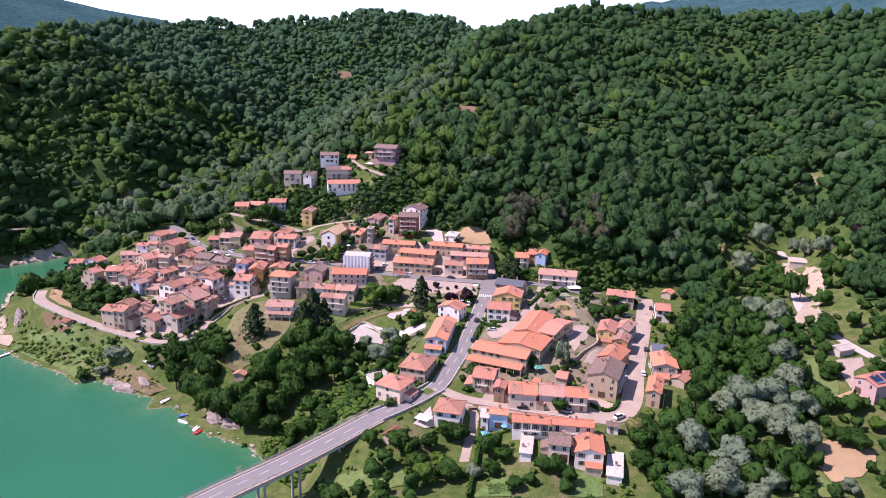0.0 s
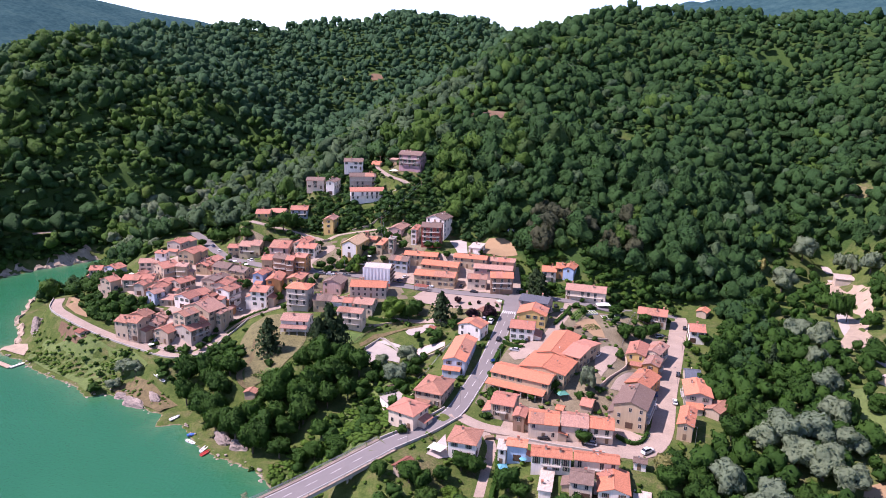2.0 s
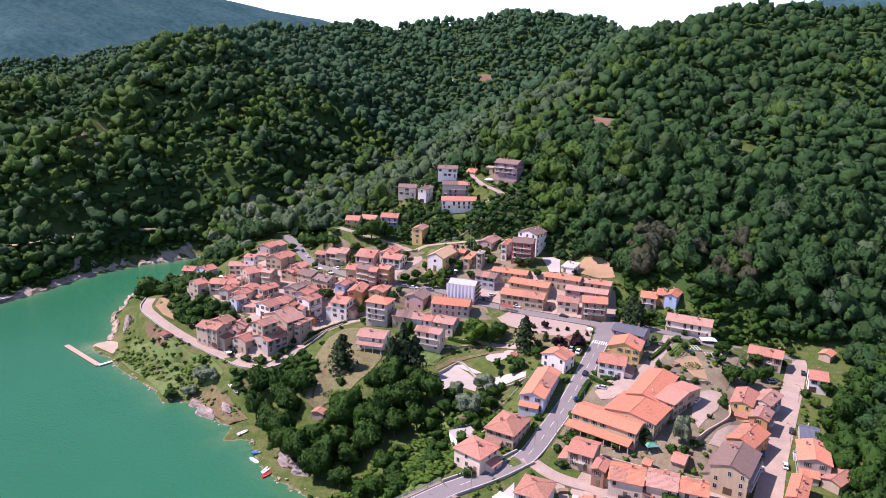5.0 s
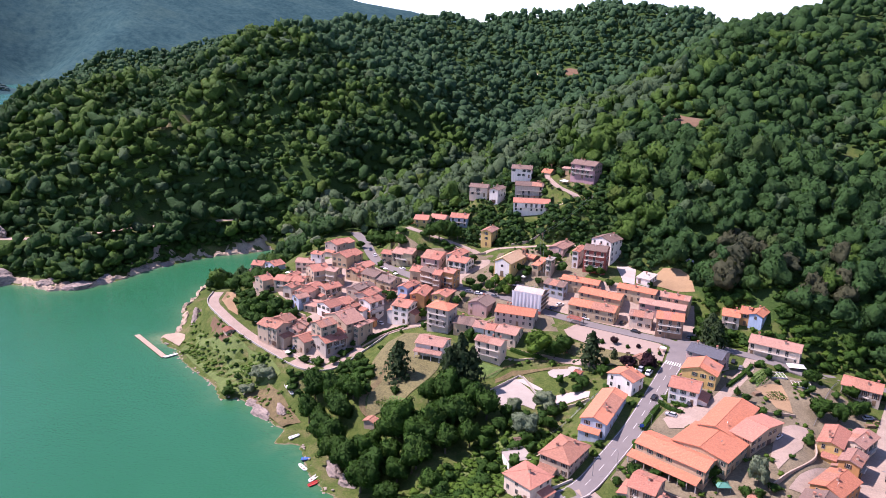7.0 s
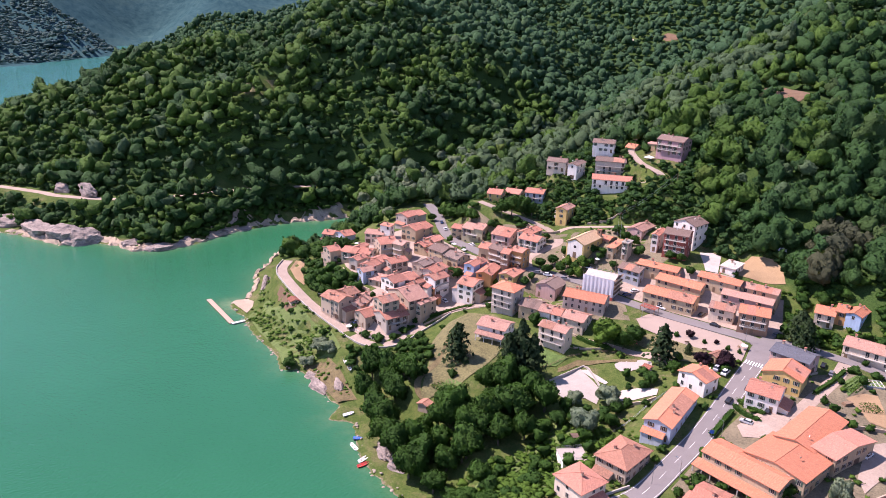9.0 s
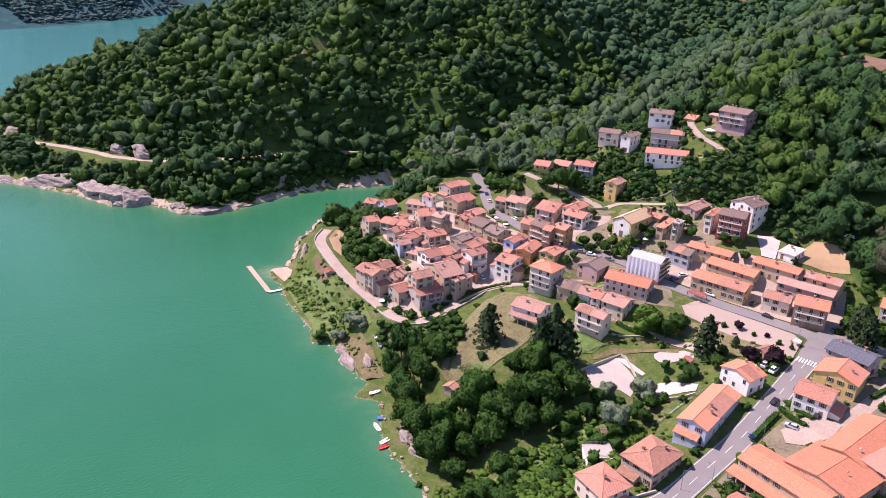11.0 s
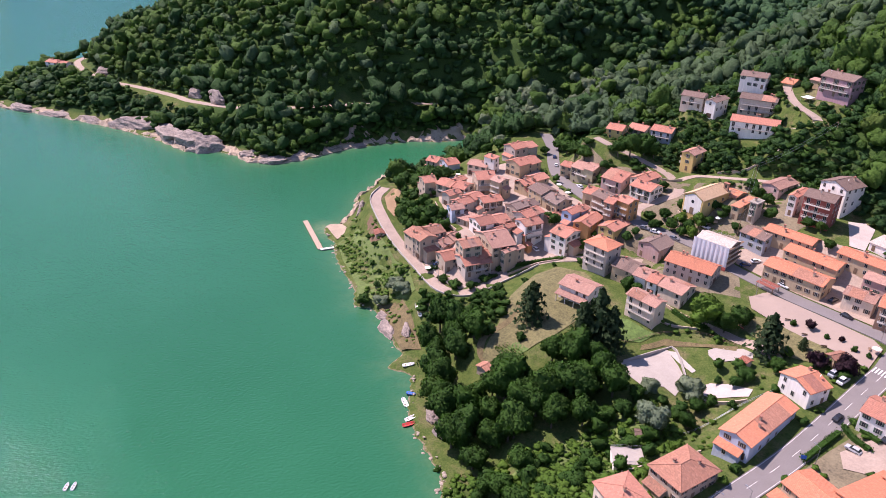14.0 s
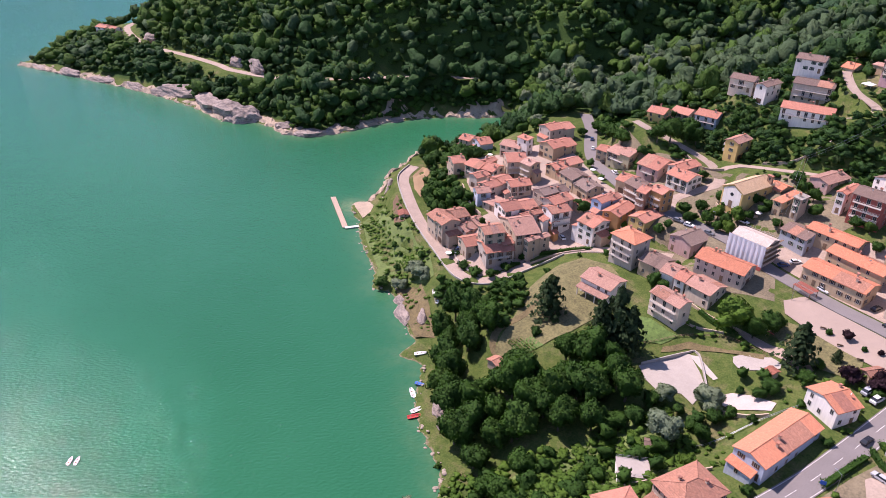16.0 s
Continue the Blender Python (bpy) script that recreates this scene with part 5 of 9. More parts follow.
def dome(n):
    """About n directions spread over a ball, its underside left open, and the triangles between them."""
    if n not in DOMES:
        k = np.arange(n)
        z = 1 - (k + 0.5) / n * 1.6
        a = k * 2.39996
        r = np.sqrt(np.clip(1 - z * z, 0, 1))
        d = np.stack([r * np.cos(a), r * np.sin(a), z], 1)
        bm = bmesh.new()
        vs = [bm.verts.new(p) for p in d]
        bm.verts.index_update()
        bmesh.ops.convex_hull(bm, input=vs)
        bmesh.ops.triangulate(bm, faces=bm.faces[:])
        f = [tuple(v.index for v in q.verts) for q in bm.faces if q.normal.z > -0.9]
        bm.free()
        DOMES[n] = (d, np.array(f))
    return DOMES[n]


def vertex_normals(V, F):
    fn = np.cross(V[F[:, 1]] - V[F[:, 0]], V[F[:, 2]] - V[F[:, 0]])
    out = np.zeros(V.shape)
    for i in range(3):
        np.add.at(out, F[:, i], fn)
    return out / (np.linalg.norm(out, axis=1)[:, None] + 1e-9)


def crown_body(rnd, lobes, n, jitter=0.07):
    """The leafy mass of a crown: the outer skin of its lobes, uneven from twig to twig."""
    d, f = dome(n)
    a = rnd.rand() * 6.283
    d = np.stack([d[:, 0] * math.cos(a) - d[:, 1] * math.sin(a), d[:, 0] * math.sin(a) + d[:, 1] * math.cos(a), d[:, 2]], 1)
    reach = np.full(n, 0.12)
    for c, r in lobes:
        o = c - np.array([0, 0, 0.5])
        b = d @ o
        disc = b * b - o @ o + r * r
        reach = np.where(disc > 0, np.maximum(reach, b + np.sqrt(np.maximum(disc, 0))), reach)
    V = np.array([0, 0, 0.5]) + d * (reach * (1 + rnd.uniform(-jitter, jitter, n)))[:, None]
    return V, f, vertex_normals(V, f)


def tufts(rnd, body, count, size):
    """Twigs of leaves standing out of a crown's skin."""
    V, F, N = body
    v, f, n = [], [], []
    for k in range(count):
        q = F[rnd.randint(len(F))]
        w = rnd.dirichlet((1, 1, 1))
        p = w @ V[q]
        nrm = w @ N[q]
        nrm = nrm / (np.linalg.norm(nrm) + 1e-9)
        soft = nrm + rnd.normal(size=3) * 0.36
        soft /= np.linalg.norm(soft)
        tilt = nrm + rnd.normal(size=3) * 0.5
        tilt /= np.linalg.norm(tilt)
        u = np.cross(tilt, rnd.normal(size=3))
        u /= np.linalg.norm(u) + 1e-9
        c = np.cross(tilt, u)
        s = size * rnd.uniform(0.6, 1.3)
        p = p + nrm * s * 0.2
        i = len(v)
        v += [p - u * s, p + c * s * 0.8 - nrm * s * 0.3, p + u * s * 1.1, p - c * s * 0.75 - nrm * s * 0.3]
        f += [(i, i + 2, i + 1), (i, i + 3, i + 2)]
        n += [soft] * 4
    return v, f, n


def shrunk(body, k):
    V, F, N = body
    return np.array([0, 0, 0.5]) + (V - np.array([0, 0, 0.5])) * k, F, N


def many_lobes(rnd, n, r0=0.1, r1=0.24):
    """A crown of an uneven heart and n smaller lobes set round it at random."""
    out = [(np.array([rnd.uniform(-0.06, 0.06), rnd.uniform(-0.06, 0.06), 0.48]), 0.27)]
    for k in range(n):
        z = rnd.uniform(-0.35, 1.0)
        a = k * 2.39996 + rnd.uniform(-0.7, 0.7)
        r = math.sqrt(max(0.0, 1 - z * z))
        q = rnd.uniform(0.2, 0.42)
        out.append((np.array([math.cos(a) * r * q, math.sin(a) * r * q, 0.5 + z * q]), rnd.uniform(r0, r1)))
    return out


def forest_tree(rnd, lobes, n, count, size, jitter=0.16):
    body = crown_body(rnd, many_lobes(rnd, lobes), n, jitter)
    return join(shrunk(body, 0.9), tufts(rnd, body, count, size))


rs = np.random.RandomState(9)
NEAR_FOREST = [forest_tree(rs, 12, 90, 85, 0.055) for k in range(6)]
MID_FOREST = [forest_tree(rs, 9, 35, 24, 0.07) for k in range(8)]
FAR_FOREST = [forest_tree(rs, 7, 26, 2, 0.1, 0.07) for k in range(6)]

# open ground, kept free of the wood: x, y, radius
CLEAR = [(-622, 394, 15), (-600, 330, 10), (-95, 335, 22), (-40, 318, 18), (-100, 440, 14), (-30, 440, 20), (10, 405, 22), (225, 430, 14), (190, 320, 12), (-60, 470, 16), (-85, 492, 13), (-118, 462, 16), (45, 300, 40), (8, 580, 9), (16, 566, 9), (26, 550, 9), (10, 566, 8), (20, 545, 8), (-135, 1073, 16), (-186, 1074, 9), (-376, 555, 9), (-380, 538, 8), (126, 574, 7), (256, 486, 11)]


def wood_places(x0, x1, y0, y1, step, seed):
    rnd = np.random.RandomState(seed)
    gx_, gy_ = np.meshgrid(np.arange(x0, x1, step), np.arange(y0, y1, step))
    px = gx_.ravel() + rnd.uniform(-0.48, 0.48, gx_.size) * step
    py = gy_.ravel() + rnd.uniform(-0.48, 0.48, gx_.size) * step
    return px, py, rnd


def edge_of_wood(px, py):
    """True where the closed wood stands."""
    ok = ~in_lake(px, py)
    d_s, _ = seg_near(px, py, SHORE_SOUTH)
    d_n, _ = seg_near(px, py, SHORE_NORTH)
    ok &= (d_n > 9) & (d_s > 6)
    town = [(-62, 200), (-110, 282), (-165, 300), (-225, 345), (-250, 395), (-240, 430), (-200, 440), (-182, 480), (-160, 462), (-140, 474), (-112, 480), (-105, 512), (-62, 520), (-14, 500), (-20, 470), (-44, 446), (-20, 441),
            (4, 437), (22, 418), (36, 405), (60, 392), (84, 378), (100, 375), (135, 376), (135, 340), (122, 320), (118, 285), (112, 250), (98, 225), (75, 200), (60, 150), (-62, 150)]
    inside = np.zeros(px.shape, bool)
    for (x0, y0), (x1, y1) in zip(town, town[1:] + town[:1]):
        if y0 != y1:
            inside ^= ((y0 > py) != (y1 > py)) & (px < (x1 - x0) * (py - y0) / (y1 - y0) + x0)
    ok &= ~inside
    for r in (HILL_ROAD, VALLEY_TRACK, BACK_LANE, CROSS_ROAD):
        d, _ = seg_near(px, py, r)
        ok &= d > 6.5
    d, _ = seg_near(px, py - 0.0, [(x, y - 9) for x, y, z in HILL_ROAD[3:]])
    ok &= d > 8.0
    valley = [(86, 236), (148, 336), (166, 400), (190, 440), (210, 462), (240, 458), (246, 420), (215, 340), (208, 260), (190, 190), (110, 170)]
    inside = np.zeros(px.shape, bool)
    for (x0, y0), (x1, y1) in zip(valley, valley[1:] + valley[:1]):
        if y0 != y1:
            inside ^= ((y0 > py) != (y1 > py)) & (px < (x1 - x0) * (py - y0) / (y1 - y0) + x0)
    ok &= ~inside
    for cx_, cy_, r in CLEAR:
        ok &= np.hypot(px - cx_, py - cy_) > r
    return ok


def plant(x0, x1, y0, y1, step, seed, width, tall, thin=0.0):
    px, py, rnd = wood_places(x0, x1, y0, y1, step, seed)
    ok = edge_of_wood(px, py)
    if thin:
        ok &= (wave(px, py, 60, 31) + rnd.uniform(-0.5, 0.5, px.size)) > thin
    ok &= px < 0.66 * py + 45
    # the outer verge of the hill road is kept open
    d, _ = seg_near(px, py, [(x + 3, y - 7, z) for x, y, z in HILL_ROAD[2:]])
    ok &= d > 5.0 + width * 0.3
    for x, y, r in BUILT:
        ok &= np.hypot(px - x, py - y) > r + width * 0.3
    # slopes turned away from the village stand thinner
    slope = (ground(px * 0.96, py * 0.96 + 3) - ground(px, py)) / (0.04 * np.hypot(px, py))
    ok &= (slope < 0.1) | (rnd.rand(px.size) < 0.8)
    px, py = px[ok], py[ok]
    pz = ground(px, py)
    k = (0.55 + 0.85 * rnd.rand(px.size) ** 1.4) * (1 + 0.2 * wave(px, py, 90, 41))
    return np.stack([px, py, pz - 0.8, width * k, tall * k * rnd.uniform(0.85, 1.2, px.size), rnd.rand(px.size) * 6.283], 1)


def sort_wood(name, places, templates, base, words):
    """Parts the wood by kind: plain oakwood, fresh growth, the sage-green belt of the side valley and half-bare brush."""
    px, py = places[:, 0], places[:, 1]
    pick = np.random.RandomState(17).rand(len(px))
    sage = (pick < 0.7) & in_poly(px, py, SAGE_BELT) | (pick < 0.05)
    brush = (pick < 0.28) & in_poly(px, py, BRUSH)
    # fewer fresh trees east of x = 40, so that flank comes out darker
    fresh = ~sage & ~brush & (wave(px, py, 130, 61) + 0.5 * wave(px, py, 45, 62) + pick * 1.2 - 0.8 * (px > 40) > 0.72)
    for mask, material, kind in ((~sage & ~brush & ~fresh, base, "green oak woodland"), (fresh, LEAF_FRESH, "fresh light green woodland"), (sage & ~brush, LEAF_SAGE, "sage-green willow and poplar woodland"), (brush, LEAF_BRUSH, "half-bare grey-brown brushwood")):
        if mask.any():
            scatter(name, templates, places[mask], material, kind + words, "woodland")


def in_poly(px, py, poly):
    inside = np.zeros(px.shape, bool)
    for (x0, y0), (x1, y1) in zip(poly, poly[1:] + poly[:1]):
        if y0 != y1:
            inside ^= ((y0 > py) != (y1 > py)) & (px < (x1 - x0) * (py - y0) / (y1 - y0) + x0)
    return inside


SAGE_BELT = [(-232, 500), (-205, 580), (-190, 700), (-160, 850), (-60, 900), (0, 770), (15, 640), (8, 602), (-30, 582), (-70, 553), (-105, 490), (-165, 466)]
BRUSH = [(30, 438), (60, 447), (104, 425), (100, 388), (69, 400), (42, 399)]
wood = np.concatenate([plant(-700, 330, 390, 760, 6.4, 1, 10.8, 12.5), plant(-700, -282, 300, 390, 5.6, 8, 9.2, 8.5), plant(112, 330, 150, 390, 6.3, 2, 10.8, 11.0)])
away = np.hypot(wood[:, 0], wood[:, 1] - 90)
sort_wood("forest", wood[away < 440], NEAR_FOREST, LEAF_FOREST, " above the town")
sort_wood("upper_forest", wood[away >= 440], MID_FOREST, LEAF_FOREST, " on the upper slopes")
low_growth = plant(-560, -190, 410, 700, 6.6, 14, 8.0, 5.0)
scatter("understorey", FAR_FOREST, low_growth, LEAF_FRESH, "low green growth under the lakeside woodland", "woodland")
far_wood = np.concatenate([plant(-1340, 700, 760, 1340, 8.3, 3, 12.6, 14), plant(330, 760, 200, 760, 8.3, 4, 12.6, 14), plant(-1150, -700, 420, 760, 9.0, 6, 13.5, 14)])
# haze-tinted leaves west of x = 60, the darker plain leaves east of it
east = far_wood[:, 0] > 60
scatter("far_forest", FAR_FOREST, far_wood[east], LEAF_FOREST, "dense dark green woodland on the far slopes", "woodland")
scatter("far_forest", FAR_FOREST, far_wood[~east], LEAF_FAR, "dense green woodland on the far ridges, tinted with haze", "woodland")
scatter("distant_forest", FAR_FOREST, plant(-2150, -1560, 1020, 1560, 13, 12, 19, 11), LEAF_HAZE, "dense green woodland across the lake, bluish haze painted in", "woodland")

# leaf litter under the closed wood
floor_of_wood = edge_of_wood(verts[:, 0], verts[:, 1]) & (np.hypot(verts[:, 0], verts[:, 1]) < 1700)
GROUND_MESH.attributes.new("litter", "FLOAT", "POINT").data.foreach_set("value", floor_of_wood.astype(np.float32))
# ---- single trees: trunk, limbs and a crown of leaf clumps ----
def trunk_mesh(rnd, conifer):
    s = Solid()
    if conifer:
        return s.tube((0, 0, -0.05), (0, 0, 0.9), 0.022, 0.004, 7).mesh("trunk", BARK)
    s.tube((0, 0, -0.06), (0.01, 0.0, 0.2), 0.042, 0.03, 7).tube((0.01, 0, 0.2), (-0.01, 0.01, 0.62), 0.03, 0.012, 6)
    for k in range(5):
        a = k * 1.256 + rnd.rand()
        z = 0.2 + 0.06 * k
        s.tube((0, 0, z), (0.26 * math.cos(a), 0.26 * math.sin(a), z + 0.22), 0.017, 0.006, 5)
    return s.mesh("trunk", BARK)


def crown_mesh(rnd, sort, material):
    if sort in ("spruce", "cedar"):
        V, F, N = join(leaf_cloud(rnd, None, 1100, 0.052 if sort == "spruce" else 0.056, 0.75 if sort == "spruce" else 0.5))
    else:
        lb = many_lobes(rnd, {"bush": 10, "willow": 24}.get(sort, 20), 0.09, 0.21)
        body = crown_body(rnd, lb, 90 if sort == "bush" else 170, 0.12)
        V, F, N = join(shrunk(body, 0.95 if sort == "willow" else 0.88), tufts(rnd, body, 210 if sort == "bush" else 680, {"bush": 0.062, "willow": 0.043}.get(sort, 0.044)))
        if sort == "bush":
            V[:, 2] = (V[:, 2] - 0.2) * 1.2
    return leafy_mesh("crown", V, F, N, np.zeros(len(V)), material)


rt = np.random.RandomState(21)
SORTS = {}
for sort, mat in (("broad", LEAF_BROAD), ("light", LEAF_LIGHT), ("willow", LEAF_WILLOW), ("spruce", LEAF_CONIFER), ("cedar", LEAF_CONIFER), ("plum", LEAF_PLUM), ("bush", LEAF_BROAD), ("pale", LEAF_PALE)):
    SORTS[sort] = [(trunk_mesh(rt, sort in ("spruce", "cedar")), crown_mesh(rt, sort, mat)) for k in range(3)]
TREE_WORDS = {"broad": "leafy dark green deciduous tree with rounded crown", "light": "fresh light green leafy tree", "willow": "silvery grey-green willow with billowing crown",
              "spruce": "tall dark green spruce with drooping boughs", "cedar": "broad dark green conifer", "plum": "dark purple-leaved plum tree", "bush": "dense green rounded shrub", "pale": "tree covered in pale yellow blossom"}
TREE_N = [0]


def tree(sort, x, y, tall, wide):
    TREE_N[0] += 1
    k = TREE_N[0]
    BUILT.append((x, y, wide * 0.3))
    ob = thing("shrub" if sort == "bush" else "tree", pose(x, y, z_at(x, y) - 0.15, 0, 0, k * 77 % 360), TREE_WORDS[sort], "shrub" if sort == "bush" else "tree", "trees of the town")
    ob.scale = (wide, wide, tall)
    tr, cr = SORTS[sort][k % 3]
    child("trunk", tr, ob)
    child("crown", cr, ob)


def stand(sort, outline, step, tall, wide, seed, avoid=()):
    """A stand of single trees over a plan outline."""
    ax, ay = [p[0] for p in outline], [p[1] for p in outline]
    px, py, rnd = wood_places(min(ax), max(ax), min(ay), max(ay), step, seed)
    ok = in_poly(px, py, outline) & ~in_lake(px, py)
    for x, y, r in BUILT:
        ok &= np.hypot(px - x, py - y) > r * 0.9 + 1.0
    for x, y, r in avoid:
        ok &= np.hypot(px - x, py - y) > r
    for line in ROADS:
        d, _ = seg_near(px, py, line if line is not MAIN_ROAD else line[3:])
        ok &= d > 3.0 + wide * 0.4
    for x, y in zip(px[ok], py[ok]):
        k = rnd.uniform(0.75, 1.2)
        tree(sort, float(x), float(y), tall * k * rnd.uniform(0.9, 1.15), wide * k)


# single trees of the town, the gardens and the valley
tree("cedar", -82.8, 313.1, 17, 13.5)
tree("bush", -79.9, 302.2, 4, 5)
tree("cedar", -59.0, 308.4, 19, 12)
tree("spruce", -55.3, 312.2, 24, 16)
tree("spruce", -50.5, 312.6, 19, 14)
tree("broad", -62.5, 348.9, 6, 6)
tree("broad", -58.3, 347.9, 5, 5)
tree("light", -29.2, 342.0, 12, 13)
tree("broad", -22.2, 342.0, 9, 9)
tree("broad", -18.8, 347.3, 9, 9)
tree("spruce", -5.9, 334.3, 16, 14)
tree("plum", 8.5, 335.2, 6, 7)
tree("plum", 16.4, 335.9, 7, 8)
tree("plum", 1.6, 355.1, 4, 4)
tree("bush", -3.6, 354.5, 3, 2.6)
tree("cedar", 2.8, 343.5, 5, 4)
tree("bush", 7.4, 352.3, 2.6, 2.4)
tree("bush", 16.4, 348.7, 3, 2.6)
tree("bush", 20.8, 347.7, 2.6, 2)
tree("plum", 11.8, 352.9, 2.5, 2.2)
tree("light", 0.1, 336.4, 4, 4)
tree("broad", -0.5, 327.1, 5, 6)
tree("broad", -7.0, 319.3, 5, 7)
tree("broad", -8.4, 316.2, 4, 5)
tree("broad", -75.4, 392.2, 6, 6)
tree("broad", -70.4, 397.4, 6, 6)
tree("broad", -64.6, 390.9, 6, 6)
tree("light", -63.0, 396.9, 7, 6)
tree("broad", -58.3, 393.6, 7, 6)
tree("light", -55.9, 399.0, 7, 7)
tree("light", -55.8, 390.8, 6, 6)
tree("broad", -59.1, 388.9, 5, 5)
tree("broad", -70.2, 388.1, 5, 6)
tree("broad", -48.6, 407.9, 5, 5)
tree("broad", -41.6, 401.9, 4, 5)
tree("broad", -37.7, 412.4, 6, 6)
tree("broad", -36.2, 420.4, 6, 6)
tree("light", -90.8, 373.6, 5, 3)
tree("light", -93.1, 368.8, 5, 6)
tree("broad", -96.7, 369.7, 5, 5)
tree("broad", -111.9, 375.4, 6, 7)
tree("broad", -115.5, 376.6, 5, 6)
tree("broad", -151.5, 452.1, 9, 10)
tree("broad", -136.4, 433.6, 9, 10)
tree("broad", -127.8, 427.6, 8, 9)
tree("broad", -158.9, 455.5, 7, 8)
tree("broad", -107.0, 434.4, 12, 11)
tree("broad", -103.5, 443.1, 10, 10)
tree("broad", -110.9, 429.6, 9, 8)
tree("broad", -98.8, 444.4, 8, 7)
tree("broad", -11.6, 407.7, 5, 5)
tree("broad", -6.2, 399.7, 5, 5)
tree("broad", -16.8, 408.2, 5, 6)
tree("broad", 12.7, 402.9, 3, 3)
tree("broad", -186.4, 437.0, 7, 8)
tree("broad", -225.8, 477.9, 8, 10)
tree("broad", -191.4, 432.0, 7, 8)
tree("broad", -174.4, 429.7, 5, 5)
tree("broad", -161.4, 444.9, 5, 6)
tree("light", -150.8, 370.9, 4, 4)
tree("broad", -140.8, 342.2, 4, 3)
tree("bush", -141.5, 324.5, 3, 4)
tree("bush", -132.1, 321.1, 3, 6)
tree("bush", -124.6, 320.4, 4, 6)
tree("broad", -118.3, 323.0, 4, 5)
tree("bush", -117.7, 331.3, 3, 6)
tree("bush", -117.2, 341.0, 3, 5)
tree("bush", -100.8, 336.0, 2.5, 4)
tree("bush", -151.2, 316.3, 4, 5)
for k, (x, y) in enumerate(resample([(-146, 330.5), (-137, 325.5), (-128, 321.5), (-121, 324), (-117.5, 331), (-116, 339)], 2.7)):
    if k % 5 != 3:
        tree("bush", x + 0.5 * math.sin(k * 2.3), y + 0.5 * math.cos(k * 1.7), 1.9 + 0.7 * math.sin(k * 1.3), 2.9 + 0.8 * math.cos(k * 2.1))
tree("willow", -150.2, 311.1, 6, 9)
tree("willow", -143.7, 309.3, 6, 8)
tree("willow", -151.0, 303.5, 5, 7)
tree("bush", -158.6, 300.0, 5, 8)
tree("bush", -161.2, 311.1, 3, 4)
tree("bush", -173.0, 320.4, 3, 4)
tree("bush", -166.5, 317.9, 2.5, 3)
tree("bush", -186.2, 331.3, 2.5, 3)
tree("bush", -177.8, 327.1, 3, 4)
tree("willow", -30.6, 300.6, 6, 7)
tree("willow", -19.0, 306.0, 8, 9)
tree("willow", -22.3, 287.0, 10, 10)
tree("broad", -14.6, 293.8, 6, 6)
tree("broad", -15.0, 301.9, 5, 6)
tree("bush", -12.2, 306.8, 4, 5)
tree("bush", -5.8, 305.7, 3, 4)
tree("broad", -31.9, 295.7, 6, 6)
tree("broad", -32.3, 287.5, 6, 7)
tree("broad", -36.0, 283.6, 6, 8)
tree("light", -12.1, 281.2, 4, 5)
tree("bush", -12.4, 270.4, 3, 4)
tree("bush", 4.3, 278.3, 3, 4)
tree("light", 3.7, 271.9, 3, 3)
tree("light", 12.0, 339.1, 3, 5)
tree("cedar", 43.4, 362.1, 14, 9)
tree("broad", 78.8, 325.8, 8, 9)
tree("broad", 85.4, 326.2, 8, 9)
tree("broad", 94.0, 334.7, 7, 8)
tree("broad", 92.4, 345.7, 6, 7)
tree("broad", 79.1, 348.8, 6, 8)
tree("willow", 53.7, 271.2, 10, 7)
tree("bush", 16.5, 267.7, 4, 6)
tree("bush", 24.2, 269.4, 4, 6)
tree("bush", 31.6, 266.5, 4, 6)
tree("broad", 40.2, 270.7, 5, 6)
tree("bush", 42.1, 267.8, 4, 5)
tree("bush", 36.1, 268.7, 4, 5)
tree("broad", 47.2, 239.1, 6, 7)
tree("bush", 49.9, 266.6, 4, 5)
tree("bush", 58.3, 270.2, 3, 5)
tree("bush", 53.9, 264.4, 3, 4)
tree("bush", 14.6, 253.4, 3, 6)
tree("bush", 12.2, 260.7, 3, 4)
tree("broad", 102.3, 280.5, 7, 8)
tree("broad", 100.8, 286.8, 5, 6)
tree("bush", 107.0, 323.9, 4, 5)
tree("broad", 115.6, 327.8, 6, 7)
tree("light", 108.1, 315.6, 4, 5)
tree("light", 81.3, 380.8, 4, 6)
tree("light", 76.2, 378.6, 4, 6)
tree("bush", 64.4, 362.0, 3, 3)
tree("bush", 55.5, 341.9, 3, 3)
tree("bush", 60.3, 353.2, 3, 6)
tree("bush", 67.6, 354.7, 3, 6)
tree("bush", -15.4, 241.7, 4, 5)
tree("bush", 49.9, 324.2, 4, 3)
tree("bush", 83.8, 307.4, 3, 3)
tree("bush", 105.2, 352.4, 4, 4)
tree("broad", 111.0, 364.0, 5, 5)
tree("broad", -10.8, 215.7, 8, 9)
tree("broad", -6.3, 214.1, 7, 7)
tree("broad", -4.7, 205.4, 8, 8)
tree("broad", -0.3, 218.9, 6, 7)
tree("broad", 5.6, 225.0, 7, 8)
tree("broad", 10.0, 224.1, 7, 8)
tree("light", -1.8, 200.2, 7, 8)
tree("broad", 5.8, 203.5, 7, 8)
tree("light", 2.7, 211.8, 5, 7)
tree("broad", -20.5, 217.6, 6, 7)
tree("broad", 20.9, 216.4, 9, 9)
tree("broad", 24.0, 212.3, 6, 7)
tree("willow", 14.6, 205.3, 5, 6)
tree("broad", 19.9, 206.2, 6, 7)
tree("broad", 41.1, 204.1, 7, 7)
tree("broad", 44.3, 200.7, 6, 6)
tree("broad", 36.6, 205.6, 5, 6)
